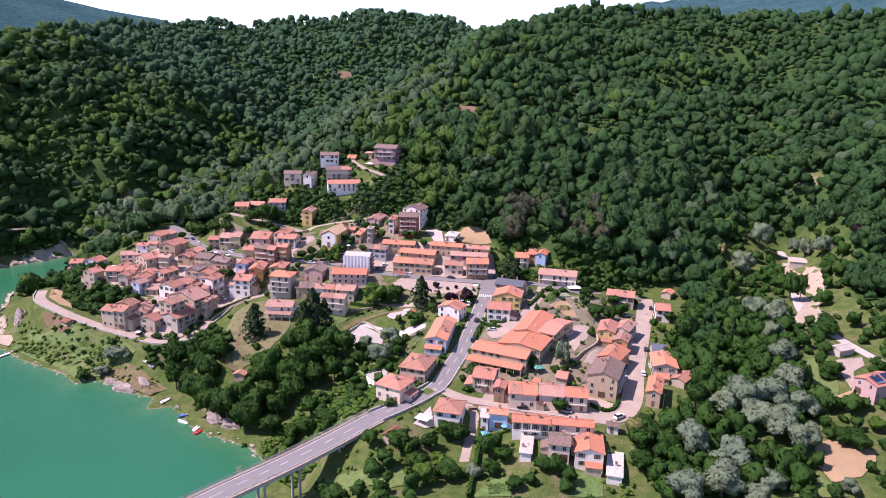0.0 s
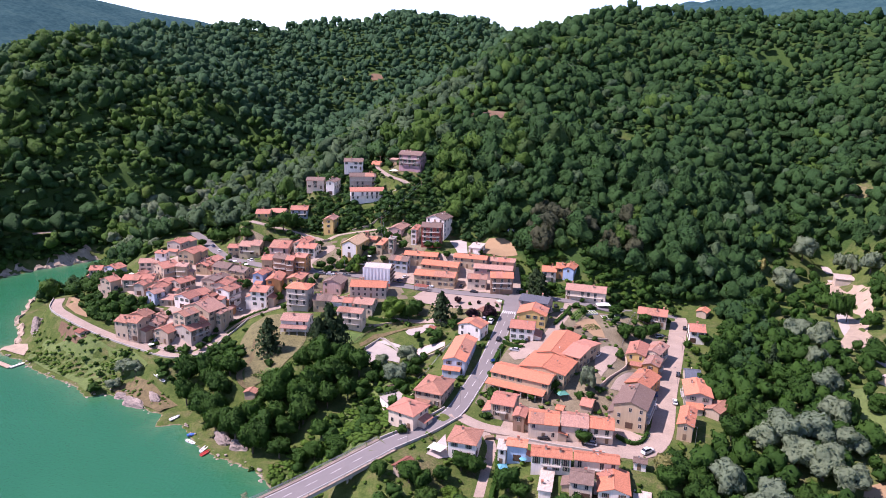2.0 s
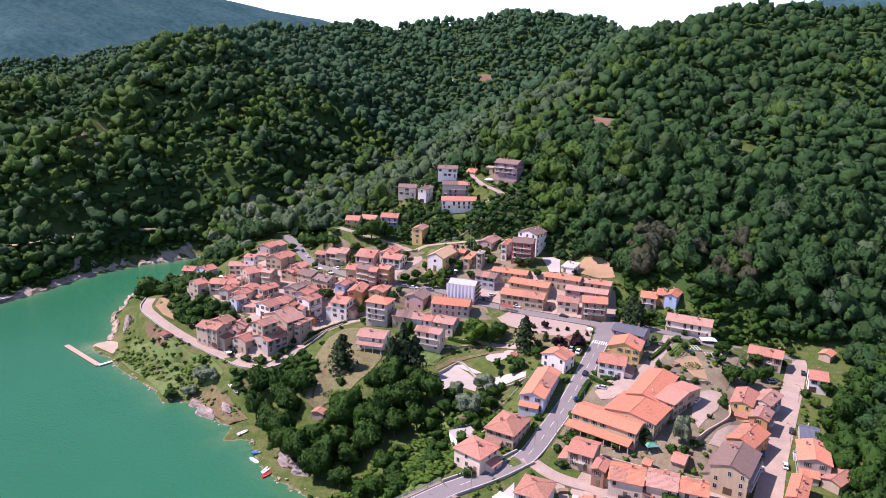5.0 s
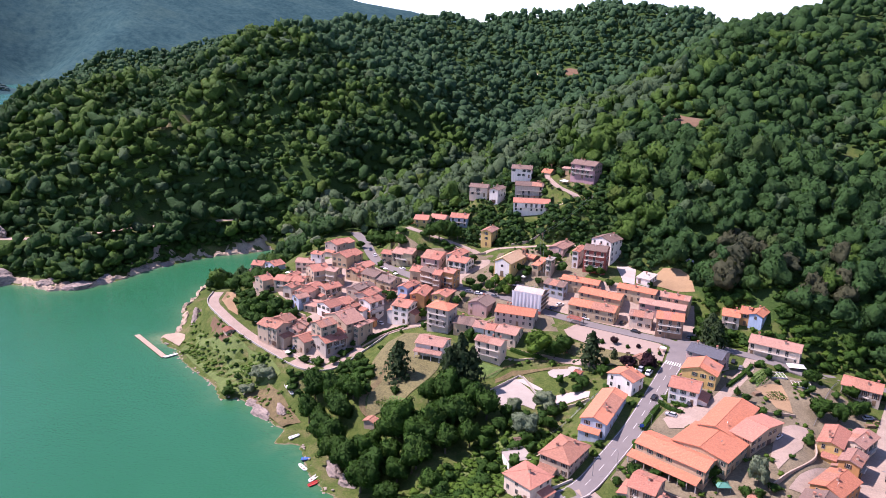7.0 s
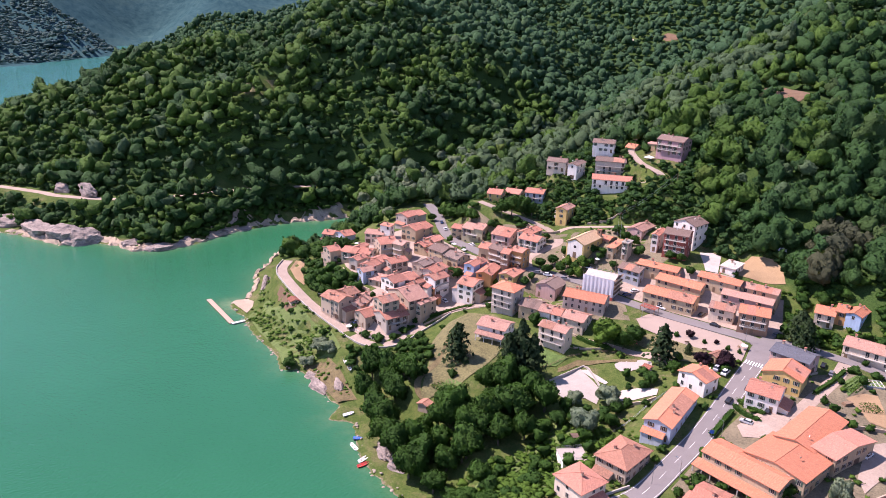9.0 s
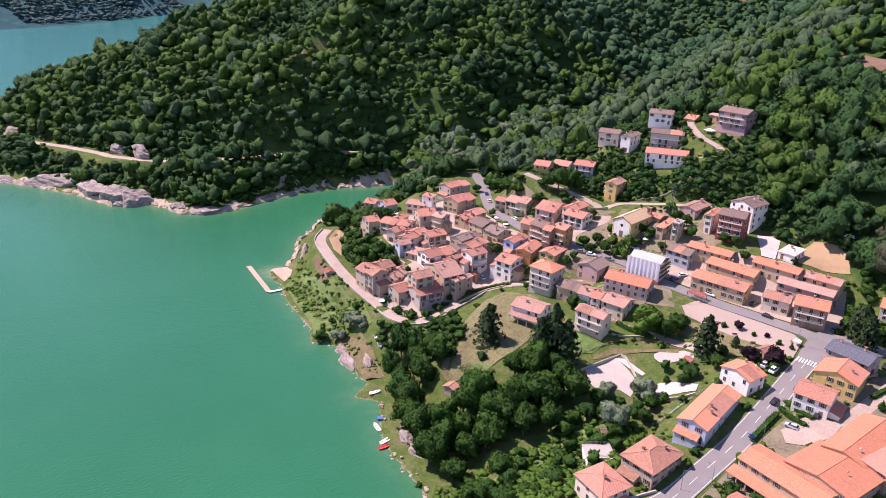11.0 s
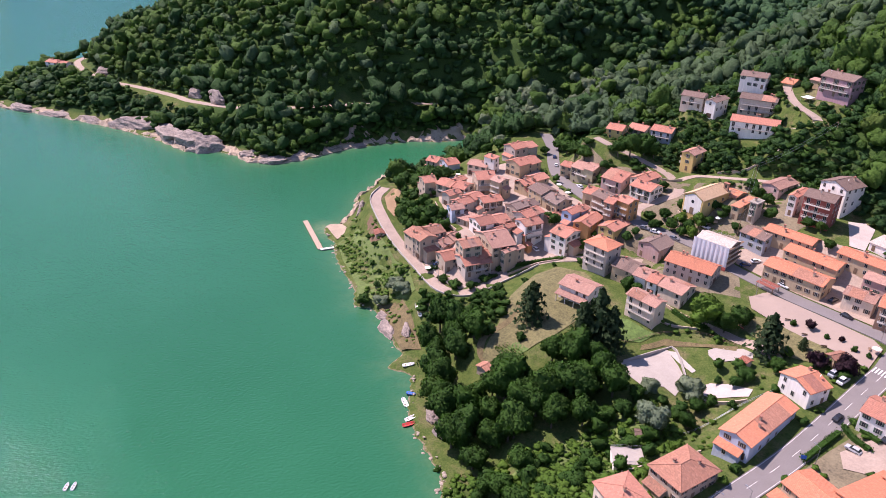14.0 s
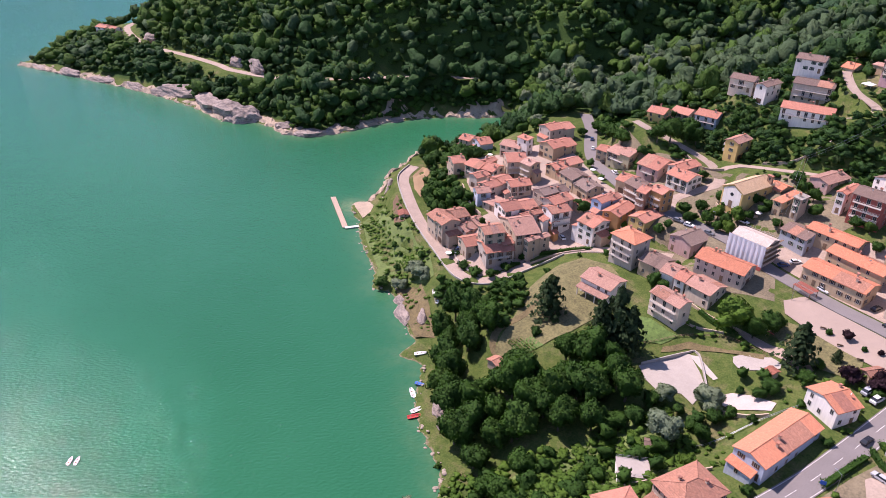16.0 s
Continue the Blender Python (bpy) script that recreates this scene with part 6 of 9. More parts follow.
tree("broad", 26.4, 195.5, 5, 6)
tree("pale", 70.8, 222.8, 7, 8)
tree("broad", 75.9, 228.3, 6, 7)
tree("broad", 70.3, 215.8, 9, 10)
tree("broad", 69.8, 208.1, 8, 9)
tree("broad", 75.8, 220.8, 8, 9)
tree("broad", 80.3, 216.0, 8, 9)
tree("broad", 76.9, 210.5, 8, 8)
tree("broad", 86.0, 228.2, 7, 8)
tree("light", 72.4, 198.1, 4, 4)
tree("broad", 146.2, 256.0, 8, 8)
tree("broad", 162.1, 265.6, 8, 9)
tree("broad", 147.2, 218.0, 7, 8)
tree("broad", 143.5, 221.7, 7, 8)
tree("broad", 183.8, 311.6, 10, 10)
tree("broad", -37.8, 237.0, 8, 9)
tree("broad", -48.0, 246.1, 8, 9)
tree("broad", -52.4, 246.1, 7, 8)
tree("broad", -62.3, 251.5, 9, 10)
tree("broad", -69.2, 262.3, 10, 11)
tree("broad", -61.8, 260.2, 10, 11)
tree("broad", -47.1, 254.2, 8, 9)
tree("bush", -71.4, 245.7, 2, 3)
tree("bush", -68.3, 232.0, 2.5, 6)
tree("bush", -69.9, 230.4, 2, 4)
tree("willow", -212.1, 516.2, 9, 10)
tree("willow", -206.0, 527.4, 8, 9)
tree("willow", -196.5, 536.8, 9, 10)
tree("willow", -187.5, 565.5, 9, 10)
tree("willow", -180.6, 597.2, 9, 10)
tree("willow", -171.0, 612.1, 9, 10)
tree("willow", -224.1, 482.9, 7, 9)
tree("willow", -192.3, 445.0, 6, 8)
tree("bush", -229.5, 476.6, 4, 7)
tree("broad", -256.8, 510.6, 6, 7)
tree("willow", 206.2, 437.6, 15, 15)
tree("willow", 177.8, 395.6, 14, 14)
tree("willow", 231.4, 440.6, 12, 9)
tree("willow", 228.2, 422.2, 12, 8)
tree("willow", 229.7, 406.4, 13, 12)
tree("willow", 158.3, 332.1, 12, 12)
tree("willow", 165.6, 323.9, 12, 12)
tree("willow", 156.9, 305.7, 11, 11)
tree("willow", 147.3, 279.3, 13, 14)
tree("broad", 159.5, 374.9, 15, 14)
tree("broad", 144.7, 352.5, 14, 13)
tree("willow", 116.5, 243.1, 13, 15)
tree("willow", 141.2, 256.2, 12, 13)
tree("willow", 127.7, 246.0, 13, 14)
tree("willow", 117.0, 230.9, 12, 13)
tree("willow", 122.7, 225.3, 13, 14)
tree("willow", 138.5, 240.6, 11, 12)
tree("willow", 127.6, 218.5, 11, 12)
tree("willow", 108.3, 238.4, 11, 11)
tree("willow", 99.2, 210.0, 12, 14)
tree("willow", 91.0, 194.8, 12, 14)
tree("willow", 89.3, 216.4, 12, 12)
tree("willow", 79.3, 192.1, 11, 12)
tree("willow", 107.7, 197.7, 8, 8)
tree("willow", 99.5, 189.3, 8, 9)
tree("willow", 130.4, 193.4, 6, 5)
tree("broad", 114.8, 299.3, 15, 13)
tree("broad", 106.7, 256.7, 10, 10)
tree("broad", 99.4, 243.7, 10, 10)
tree("spruce", 137.0, 303.9, 15, 7)
tree("broad", 188.8, 357.0, 16, 9)
tree("broad", 194.4, 357.5, 16, 7)
tree("broad", 181.4, 308.0, 8, 12)
tree("broad", 138.1, 280.2, 11, 11)
tree("broad", 134.4, 287.6, 11, 11)
tree("bush", 160.4, 265.3, 4, 9)
tree("bush", 149.5, 225.7, 6, 11)
tree("light", 161.6, 232.1, 6, 7)
tree("broad", 111.6, 212.8, 8, 8)
tree("plum", 240.1, 387.3, 10, 12)
tree("pale", 171.4, 409.2, 9, 6)
tree("broad", 106.8, 272.1, 6, 8)
tree("broad", 117.7, 279.3, 8, 8)
tree("broad", 117.3, 259.2, 7, 8)
tree("willow", -68.6, 229.6, 4, 6)
tree("cedar", 41.0, 369.4, 14, 13)
# ---- plots and yards ----
def patch(name, material, label, outline, lift=0.28):
    """A plot laid over the ground."""
    bm = bmesh.new()
    f = bm.faces.new([bm.verts.new((x, y, 0)) for x, y in outline])
    if f.normal.z < 0 or sum((b[0] - a[0]) * (b[1] + a[1]) for a, b in zip(outline, outline[1:] + outline[:1])) > 0:
        f.normal_flip()
    bmesh.ops.triangulate(bm, faces=bm.faces[:])
    for k in range(5):
        long = [e for e in bm.edges if e.calc_length() > 2.2]
        if not long or len(bm.verts) > 2500:
            break
        bmesh.ops.subdivide_edges(bm, edges=long, cuts=1)
        bmesh.ops.triangulate(bm, faces=bm.faces[:])
    co = np.array([v.co[:] for v in bm.verts])
    z = ground(co[:, 0], co[:, 1]) + lift
    for v, h in zip(bm.verts, z):
        v.co.z = h
    me = bpy.data.meshes.new(name)
    bm.to_mesh(me)
    bm.free()
    me.materials.append(material)
    if name != "town_ground" and material in (GRAVEL, PAVING, PALE_ROAD, CONCRETE, LAWN, LAWN_DRY, DRY_SOIL, COURT, BANK):
        KEEP_OPEN.append(list(outline))
    return tagged(new(name, me), label, "ground plot", kind="structure")


KEEP_OPEN = []
patch("town_ground", TOWN_EARTH, "dry earth and thin grass between the houses", [(10, 262), (22, 300), (34, 330), (48, 345), (60, 352), (82, 350), (98, 340), (90, 310), (84, 285), (76, 262), (66, 246), (40, 246), (20, 252)], 0.08)
patch("town_ground", TOWN_EARTH, "dry earth, paving and thin grass between the village houses", [(-150, 440), (-142, 424), (-120, 404), (-100, 397), (-84, 400), (-60, 390), (-36, 386), (-24, 398), (-16, 412), (-24, 428), (-45, 434), (-75, 430), (-95, 428), (-112, 424), (-130, 432)], 0.06)
patch("town_ground", TOWN_EARTH, "dry earth and paving between the houses beside the square", [(-92, 372), (-70, 366), (-40, 357), (-24, 362), (-30, 376), (-50, 382), (-80, 386)], 0.06)
patch("village_paving", PALE_ROAD, "pale stone paving of the old village lanes", [(-192, 392), (-189, 386), (-171, 365), (-156, 354), (-143, 349), (-147, 338), (-152, 330), (-146, 326), (-136, 321), (-122, 320), (-118, 330), (-112, 350), (-98, 364), (-80, 372), (-85, 385), (-120, 400), (-140, 414), (-160, 428), (-182, 412)], 0.2)
patch("bank_grass", MEADOW, "rank bright green grass sloping to the lake", [(-211, 340), (-204, 341), (-192, 338.5), (-178, 331), (-160, 322), (-148, 318), (-138, 310.5), (-147, 302.5), (-157, 301.8), (-163, 300.5), (-171, 308.5), (-193, 320.5), (-208, 331)], 0.1)
patch("piazza", PAVING, "pinkish paved village square", [(-22, 364.5), (-17, 369.5), (-10, 368.0), (8, 363.4), (20, 359.2), (23.5, 355), (22, 341.6), (17, 344.0), (8, 347.4), (-1.5, 351), (-11, 354.2), (-18.5, 357)], 0.34)
patch("slope_grass", MEADOW, "rank bright green growth on the slope below the road", [(-58, 232), (-46, 258), (-34, 292), (-15, 284), (-17, 262), (-26, 240), (-44, 218)], 0.12)
patch("junction", ASPHALT, "grey asphalt junction beside the square", [(23, 342), (24.5, 355), (28, 367), (41, 368), (44, 361), (35, 352), (33, 341)], 0.3)
patch("row_yard", PALE_ROAD, "pale paved yards between the long houses", [(-34, 384), (-10, 376.5), (12, 371), (31, 366), (36, 374), (34, 398), (10, 402), (-24, 404), (-38, 392)], 0.2)
patch("town_yard", PALE_ROAD, "pale paved yards between the terraced houses", [(17, 240), (40, 234), (66, 230), (70, 244), (60, 254), (38, 254), (22, 256)], 0.1)
patch("court", COURT, "pale concrete sports court beside the gardens", [(-44.2, 309.9), (-41.8, 316.4), (-37.6, 323.6), (-34.8, 325.5), (-28.3, 319.9), (-23.2, 314.5), (-22.9, 305.0), (-27.7, 307.2), (-34.4, 303.5), (-39.5, 305.4)])
patch("forecourt", COURT, "pale rounded terrace below the park path", [(-22.4, 328.6), (-21.4, 326.6), (-19.2, 325.2), (-16, 325.4), (-12.7, 327.2), (-8.6, 330.4), (-9.3, 333.1), (-13.1, 335.1), (-17, 333), (-20.6, 331)])
patch("path", GRAVEL, "pale gravel path between garden walls", [(-19.2, 313.2), (-16.2, 316.0), (-11, 316.4), (-3.3, 315.1), (-3.2, 311.4), (-8, 310.4), (-13.1, 309.2), (-17.4, 310.4)])
patch("park_lane", PALE_ROAD, "pale paved lane down to the terrace", [(-28.6, 343.6), (-26.4, 341.0), (-22.0, 339.0), (-14.4, 337.4), (-8.4, 334.4), (-2.9, 331.6), (0.8, 333), (-2.2, 336.6), (-12.2, 341.0), (-20, 343)])
patch("ramp", CONCRETE, "pale concrete ramp with steps", [(-34.9, 325.2), (-31.9, 325.6), (-22.4, 319.9), (-23.2, 318.8), (-28.6, 321.2)])
patch("lawn", LAWN_DRY, "sun-dried lawn round a white house", [(-99.7, 330.9), (-99.8, 342.7), (-95.4, 351.7), (-82.2, 351.4), (-73.3, 344.9), (-69.1, 332.9), (-68.8, 324.1), (-70.2, 309.0), (-74.3, 298.7), (-80.6, 290.1), (-85.5, 285.1), (-90.7, 302.0), (-99.7, 324.0)])
patch("lawn", LAWN, "mown green lawn below the balconied house", [(-56.7, 329.7), (-52.9, 330.7), (-45.3, 329.1), (-41.2, 329.3), (-44.3, 324.2), (-50.9, 321.0), (-55.8, 325.0)])
patch("park_grass", LAWN_DRY, "dry grass of the small park", [(-19.0, 353.2), (-9.6, 354.5), (-0.2, 351.3), (9.0, 346.8), (11.2, 336.7), (0.1, 336.4), (-11.6, 342.3), (-16.9, 346.8)])
patch("earth_slope", DRY_SOIL, "bare ochre earth slope cut into the hill", [(13.3, 403.9), (14.2, 418.0), (17.8, 424.2), (22.7, 423.4), (27.2, 421.2), (31.8, 415.3), (33.8, 406.6), (24.7, 405.5)])
patch("terrace", GRAVEL, "white paved yard behind the row", [(-5.3, 423.4), (0.7, 425.1), (4.7, 422.0), (5.5, 402.5), (-0.1, 403.3)])
patch("school_yard", PALE_ROAD, "pale concrete yard with parked cars", [(24.4, 300.8), (31.1, 311.8), (40.1, 310.0), (37.7, 301.5), (32.5, 295.9), (26.6, 295.0)])
patch("car_park", PALE_ROAD, "pale raised car park beside the school", [(62.0, 306.1), (68.5, 312.4), (74.1, 313.8), (69.3, 296.7), (60.0, 278.9), (58.5, 285.9)])
patch("garden", DRY_SOIL, "dry tan garden plots above the school", [(56.9, 332.0), (62.2, 339.5), (67.4, 341.6), (68.6, 332.5), (69.3, 321.1), (63.7, 321.4), (60.9, 326.5)])
patch("garden_bed", LAWN, "green vegetable rows above the school", [(55.5, 341.9), (61.9, 352.9), (64.3, 350.1), (57.7, 333.9)])
patch("churchyard", GRAVEL, "pale gravel yard in front of the church", [(-70.1, 410.7), (-68.9, 417.0), (-58.3, 411.0), (-58.5, 407.2), (-65.5, 406.3)])
patch("villa_terrace", GRAVEL, "white paved terrace of the corner villa", [(-6.2, 229.3), (-3.4, 234.4), (-0.2, 240.6), (1.2, 229.1), (-2.1, 227.7)])
patch("vegetable_plot", LAWN, "vegetable beds in the lawn", [(-82.6, 291.0), (-80.1, 300.5), (-74.0, 298.9), (-78.0, 290.1)])
patch("beach", BANK, "pale shingle landing by the jetty", [(-231.0, 343.2), (-229.0, 347.2), (-223.3, 348.6), (-216.5, 345.4), (-213.6, 341.0), (-212.0, 334.4), (-214.6, 335.4), (-223.8, 339.4)])
patch("earth_verge", DRY_SOIL, "bare tan earth beside the lakeside road", [(-208.2, 372), (-204, 361), (-194, 352.6), (-186, 349), (-189, 354.4), (-198, 363), (-203, 374)])
patch("earth_verge", BARE_SOIL, "worn reddish bank below the lakeside road", [(-196, 343), (-186, 337), (-178, 332), (-176, 329), (-181, 328), (-190, 334), (-198, 340)], 0.34)
patch("bare_patch", BARE_SOIL, "bare reddish clearing in the wood", [(2, 584), (9, 590), (17, 584), (26, 570), (33, 553), (26, 540), (16, 547), (9, 566)])
patch("bare_patch", BARE_SOIL, "bare reddish clearing in the far wood", [(-147, 1070), (-140, 1083), (-126, 1080), (-124, 1066), (-137, 1062)])
patch("dry_slope", LAWN_DRY, "dry grass and earth below the lilac-pink house", [(-49, 500), (-44.5, 505), (-42, 498), (-41, 490), (-34, 487), (-35.4, 484), (-44, 486), (-48, 492)])
patch("bare_patch", GRAVEL, "pale quarry cut in the far wood", [(-192, 1072), (-188, 1079), (-180, 1076), (-183, 1069)])
patch("dry_slope", LAWN_DRY, "dry yellow grass slope in the wood", [(-383, 560), (-374, 566), (-368, 553), (-374, 532), (-386, 534)])
patch("dry_slope", LAWN_DRY, "grassy clearing beside the valley", [(248, 494), (260, 498), (263, 484), (259, 472), (251, 474)])
patch("grove_clearing", RUSTY_GRASS, "worn earth bank above the shore", [(-152.3, 302.1), (-143.3, 308.1), (-130.1, 300.0), (-116.1, 289.2), (-122.5, 285.0), (-136.3, 292.0)])
patch("yard", PALE_ROAD, "pale paved yard among the low houses", [(66.2, 278.5), (77.9, 292.2), (78.7, 279.9), (69.1, 271.6), (62.4, 271.9)])
patch("garden_lawn", LAWN, "green garden lawn behind the houses", [(16.0, 197.3), (20.0, 202.9), (26.3, 202.7), (25.2, 192.0), (13.1, 192.8)])
patch("garden_lawn", LAWN, "green garden lawn below the terrace", [(48.1, 206.9), (56.7, 208.0), (54.4, 194.9), (43.7, 193.3)])
patch("dry_lawn", MEADOW, "yellowed garden grass below the bridge", [(-18.8, 209.8), (-13.5, 214.5), (-7.4, 204.2), (-4.5, 199.1), (-12.4, 197.2), (-19.1, 202.7)])
patch("barn_yard", BANK, "pale gravel yard and track beside the barn", [(207.5, 418.5), (223.2, 424.6), (221.8, 389.8), (210.5, 364.2), (197.1, 343.0), (195.9, 334.1), (189.0, 324.4), (175.4, 320.0), (176.5, 327.8), (191.7, 348.3), (208.2, 386.8), (204.3, 392.3), (199.9, 397.5)])
patch("meadow", MEADOW, "rank green meadow beside the willows", [(165.4, 283.9), (160.0, 283.0), (150.0, 254.8), (141.2, 231.0), (150.8, 243.3), (160.8, 256.6), (166.4, 272.1)])
patch("ploughed_plot", DRY_SOIL, "bare brown ploughed plot", [(134.5, 222.2), (145.2, 227.2), (152.5, 217.1), (148.5, 210.3), (138.9, 201.9), (128.7, 199.8), (128.6, 212.3)])
patch("meadow", MEADOW, "bright green meadow beside the willows", [(115.9, 201.5), (125.9, 206.8), (128.1, 198.7), (130.0, 192.3), (112.4, 194.2)])
patch("plot", DRY_SOIL, "bare tan garden plot on the slope", [(158.0, 254.0), (164.8, 255.6), (165.8, 249.1), (158.3, 245.2), (155.6, 248.3)])
patch("house_terrace", PALE_ROAD, "pale paved terraces beside the long house", [(171.9, 280.2), (184.9, 283.4), (181.0, 274.6), (172.7, 268.4), (168.2, 258.0), (165.4, 256.8), (167.0, 266.7)])
patch("park_path", RUSTY_GRASS, "worn tan path through the park", [(-42.7, 321.1), (-36.7, 326.8), (-24.9, 329.3), (-14.5, 332.7), (-15.0, 336.0), (-25.2, 330.7), (-37.3, 329.3), (-43.4, 323.6)])
patch("slope_grass", MEADOW, "lime green rank grass beside the bridge", [(-23.7, 207.8), (-12.7, 206.7), (-14.9, 199.5), (-28.2, 201.1), (-36.4, 211.1)])
patch("slope_grass", MEADOW, "lime green creeping growth above the shore", [(-62.4, 237.8), (-51.1, 243.9), (-41.1, 241.5), (-44.7, 252.8), (-33.9, 245.1), (-26.3, 233.0), (-34.2, 226.0), (-51.1, 236.3), (-57.2, 228.6)])
# ---- thickets ----
def thicket(name, poly, step, wide, tall, material, label, seed, gap=1.0, templates=None, thin=-9.0):
    """Trees or scrub over a plan outline, clear of houses, roads and open plots."""
    ax, ay = [p[0] for p in poly], [p[1] for p in poly]
    px, py, rnd = wood_places(min(ax), max(ax), min(ay), max(ay), step, seed)
    ok = in_poly(px, py, poly) & ~in_lake(px, py)
    for x, y, r in BUILT:
        ok &= np.hypot(px - x, py - y) > r * 0.85 + wide * 0.25 * gap
    for line in ROADS:
        d, _ = seg_near(px, py, line if line is not MAIN_ROAD else line[3:])
        ok &= d > 3.0 + wide * 0.38
    d, _ = seg_near(px, py, MAIN_ROAD[:4])
    ok &= d > 5.5 + wide * 0.4
    for q in KEEP_OPEN:
        ok &= ~in_poly(px, py, q)
    if tall > 3:
        for x, y, r in HOUSES:
            ok &= np.hypot(px - x - 0.3 * (r + 1), py - y + 0.95 * (r + 1)) > r * 0.6
    ok &= wave(px, py, 22, seed) + rnd.uniform(-0.4, 0.4, px.size) > thin
    px, py = px[ok], py[ok]
    if not len(px):
        return
    k = rnd.uniform(0.6, 1.3, px.size)
    rows = np.stack([px, py, ground(px, py) - 0.12 * tall, wide * k, tall * k * rnd.uniform(0.85, 1.2, px.size), rnd.rand(px.size) * 6.283], 1)
    scatter(name, templates or THICKET, rows, material, label, "thicket")


THICKET = [forest_tree(rs, 9, 40, 80, 0.066) for k in range(6)]
WEEDS = [forest_tree(rs, 6, 26, 16, 0.1) for k in range(6)]

GROVE = [(-119, 290), (-110, 282), (-88, 262), (-70, 252), (-52, 262), (-44, 272), (-37, 290), (-40, 302), (-58, 308), (-71, 292), (-79, 281), (-88, 291), (-93, 296), (-105, 300), (-116, 299)]
stand("broad", GROVE, 6.6, 13.0, 10.6, 51, ((-83, 279, 8.5), (-88, 290, 6)))
thicket("scrub", [(-135, 309), (-127, 311), (-114, 316), (-110, 332), (-94, 318), (-88, 296), (-112, 296), (-128, 302)], 3.4, 4.6, 3.6, LEAF_BROAD, "dense green bushes below the lakeside road", 52)
thicket("scrub", [(-211, 366), (-214, 378), (-225, 395), (-205, 420), (-192, 405), (-182, 366), (-155, 352), (-142, 343), (-155, 345), (-172, 344), (-196, 356)], 4.0, 6.0, 6.0, LEAF_BROAD, "dense green bushes below the old village", 53)
thicket("scrub", [(-196, 360), (-171, 357), (-156, 349), (-144, 345), (-152, 338), (-168, 342), (-190, 352)], 3.2, 4.6, 3.4, LEAF_BROAD, "dense green bushes below the old village", 75)
thicket("undergrowth", [(-208, 330), (-173, 332), (-150, 318), (-138, 311), (-156, 304), (-172, 312)], 1.8, 3.1, 0.9, LEAF_LIGHT, "low bright green scrub on the bank", 54, thin=0.1, templates=WEEDS)
thicket("undergrowth", [(-66, 246), (-42, 268), (-30, 300), (-12, 288), (-14, 262), (-22, 240), (-45, 214), (-58, 226)], 2.0, 3.9, 1.5, LEAF_LIGHT, "bright green creeping scrub below the road", 55, thin=-1.2, templates=WEEDS)
thicket("scrub", [(-60, 250), (-42, 268), (-36, 300), (-18, 305), (-8, 288), (-18, 262), (-30, 236), (-50, 222)], 6.5, 6.0, 5.5, LEAF_BROAD, "dark green bushes on the slope below the road", 56, thin=-0.6)
thicket("wood_edge", [(101, 245), (104, 300), (118, 322), (126, 345), (145, 352), (160, 330), (150, 250), (120, 200), (70, 190), (66, 208), (82, 224), (92, 236)], 5.2, 8.0, 8.5, LEAF_BROAD, "mixed green trees at the edge of the town", 57)
thicket("valley_scrub", [(112, 185), (190, 195), (206, 260), (214, 340), (244, 420), (246, 495), (228, 515), (194, 465), (164, 395), (146, 330), (100, 240)], 6.0, 7.5, 7.5, LEAF_BROAD, "green trees and bushes on the valley floor", 71, thin=-0.15)
stand("willow", [(-236, 500), (-200, 480), (-180, 490), (-165, 520), (-190, 575), (-212, 600), (-240, 560), (-268, 518)], 9.0, 10.0, 10.0, 60)
thicket("hillside_trees", [(-182, 480), (-160, 462), (-140, 450), (-118, 444), (-95, 446), (-70, 436), (-20, 436), (-10, 445), (-20, 470), (-10, 505), (-62, 522), (-105, 515), (-140, 480)], 4.4, 5.5, 4.6, LEAF_BROAD, "dark green trees between the upper houses", 61)
thicket("hillside_trees", [(-62, 432), (-30, 430), (-25, 412), (-40, 400), (-60, 395), (-100, 402), (-140, 428), (-150, 445), (-100, 432)], 5.5, 5.0, 5.0, LEAF_BROAD, "green garden trees above the road", 62, thin=0.0)
thicket("garden_trees", [(-140, 420), (-100, 395), (-60, 380), (-60, 345), (-100, 350), (-160, 350), (-200, 385), (-190, 420)], 6.0, 4.0, 4.0, LEAF_BROAD, "green garden shrubs among the village houses", 63, gap=0.3)
thicket("garden_trees", [(-30, 345), (25, 365), (30, 335), (10, 300), (-20, 300), (-20, 330)], 5.5, 4.0, 3.6, LEAF_BROAD, "green garden shrubs beside the main road", 64, thin=0.2)
thicket("garden_trees", [(10, 262), (30, 320), (60, 350), (85, 352), (100, 330), (75, 300), (80, 265), (60, 262), (55, 235), (20, 235)], 5.0, 4.0, 3.4, LEAF_BROAD, "green garden shrubs among the lower houses", 65, thin=0.25)
thicket("garden_trees", [(-15, 225), (8, 212), (60, 205), (66, 195), (0, 170), (-50, 190), (-40, 210)], 5.5, 6.5, 5.5, LEAF_BROAD, "green garden trees below the terraced houses", 66, thin=-0.1)
thicket("scrub", [(40, 366), (80, 362), (96, 372), (85, 392), (70, 400), (45, 392)], 3.4, 4.0, 2.8, LEAF_LIGHT, "yellow-green scrub below the wood", 67, thin=-0.2)
thicket("shore_bushes", [(-262, 522), (-274, 503), (-292, 488), (-306, 466), (-315, 440), (-321, 405), (-329, 392), (-345, 386), (-362, 388), (-380, 384), (-388, 398), (-345, 412), (-335, 446), (-315, 482), (-290, 518), (-270, 538)], 4.4, 6.2, 5.6, LEAF_BROAD, "green bushes above the lake shore", 68, thin=-0.8)
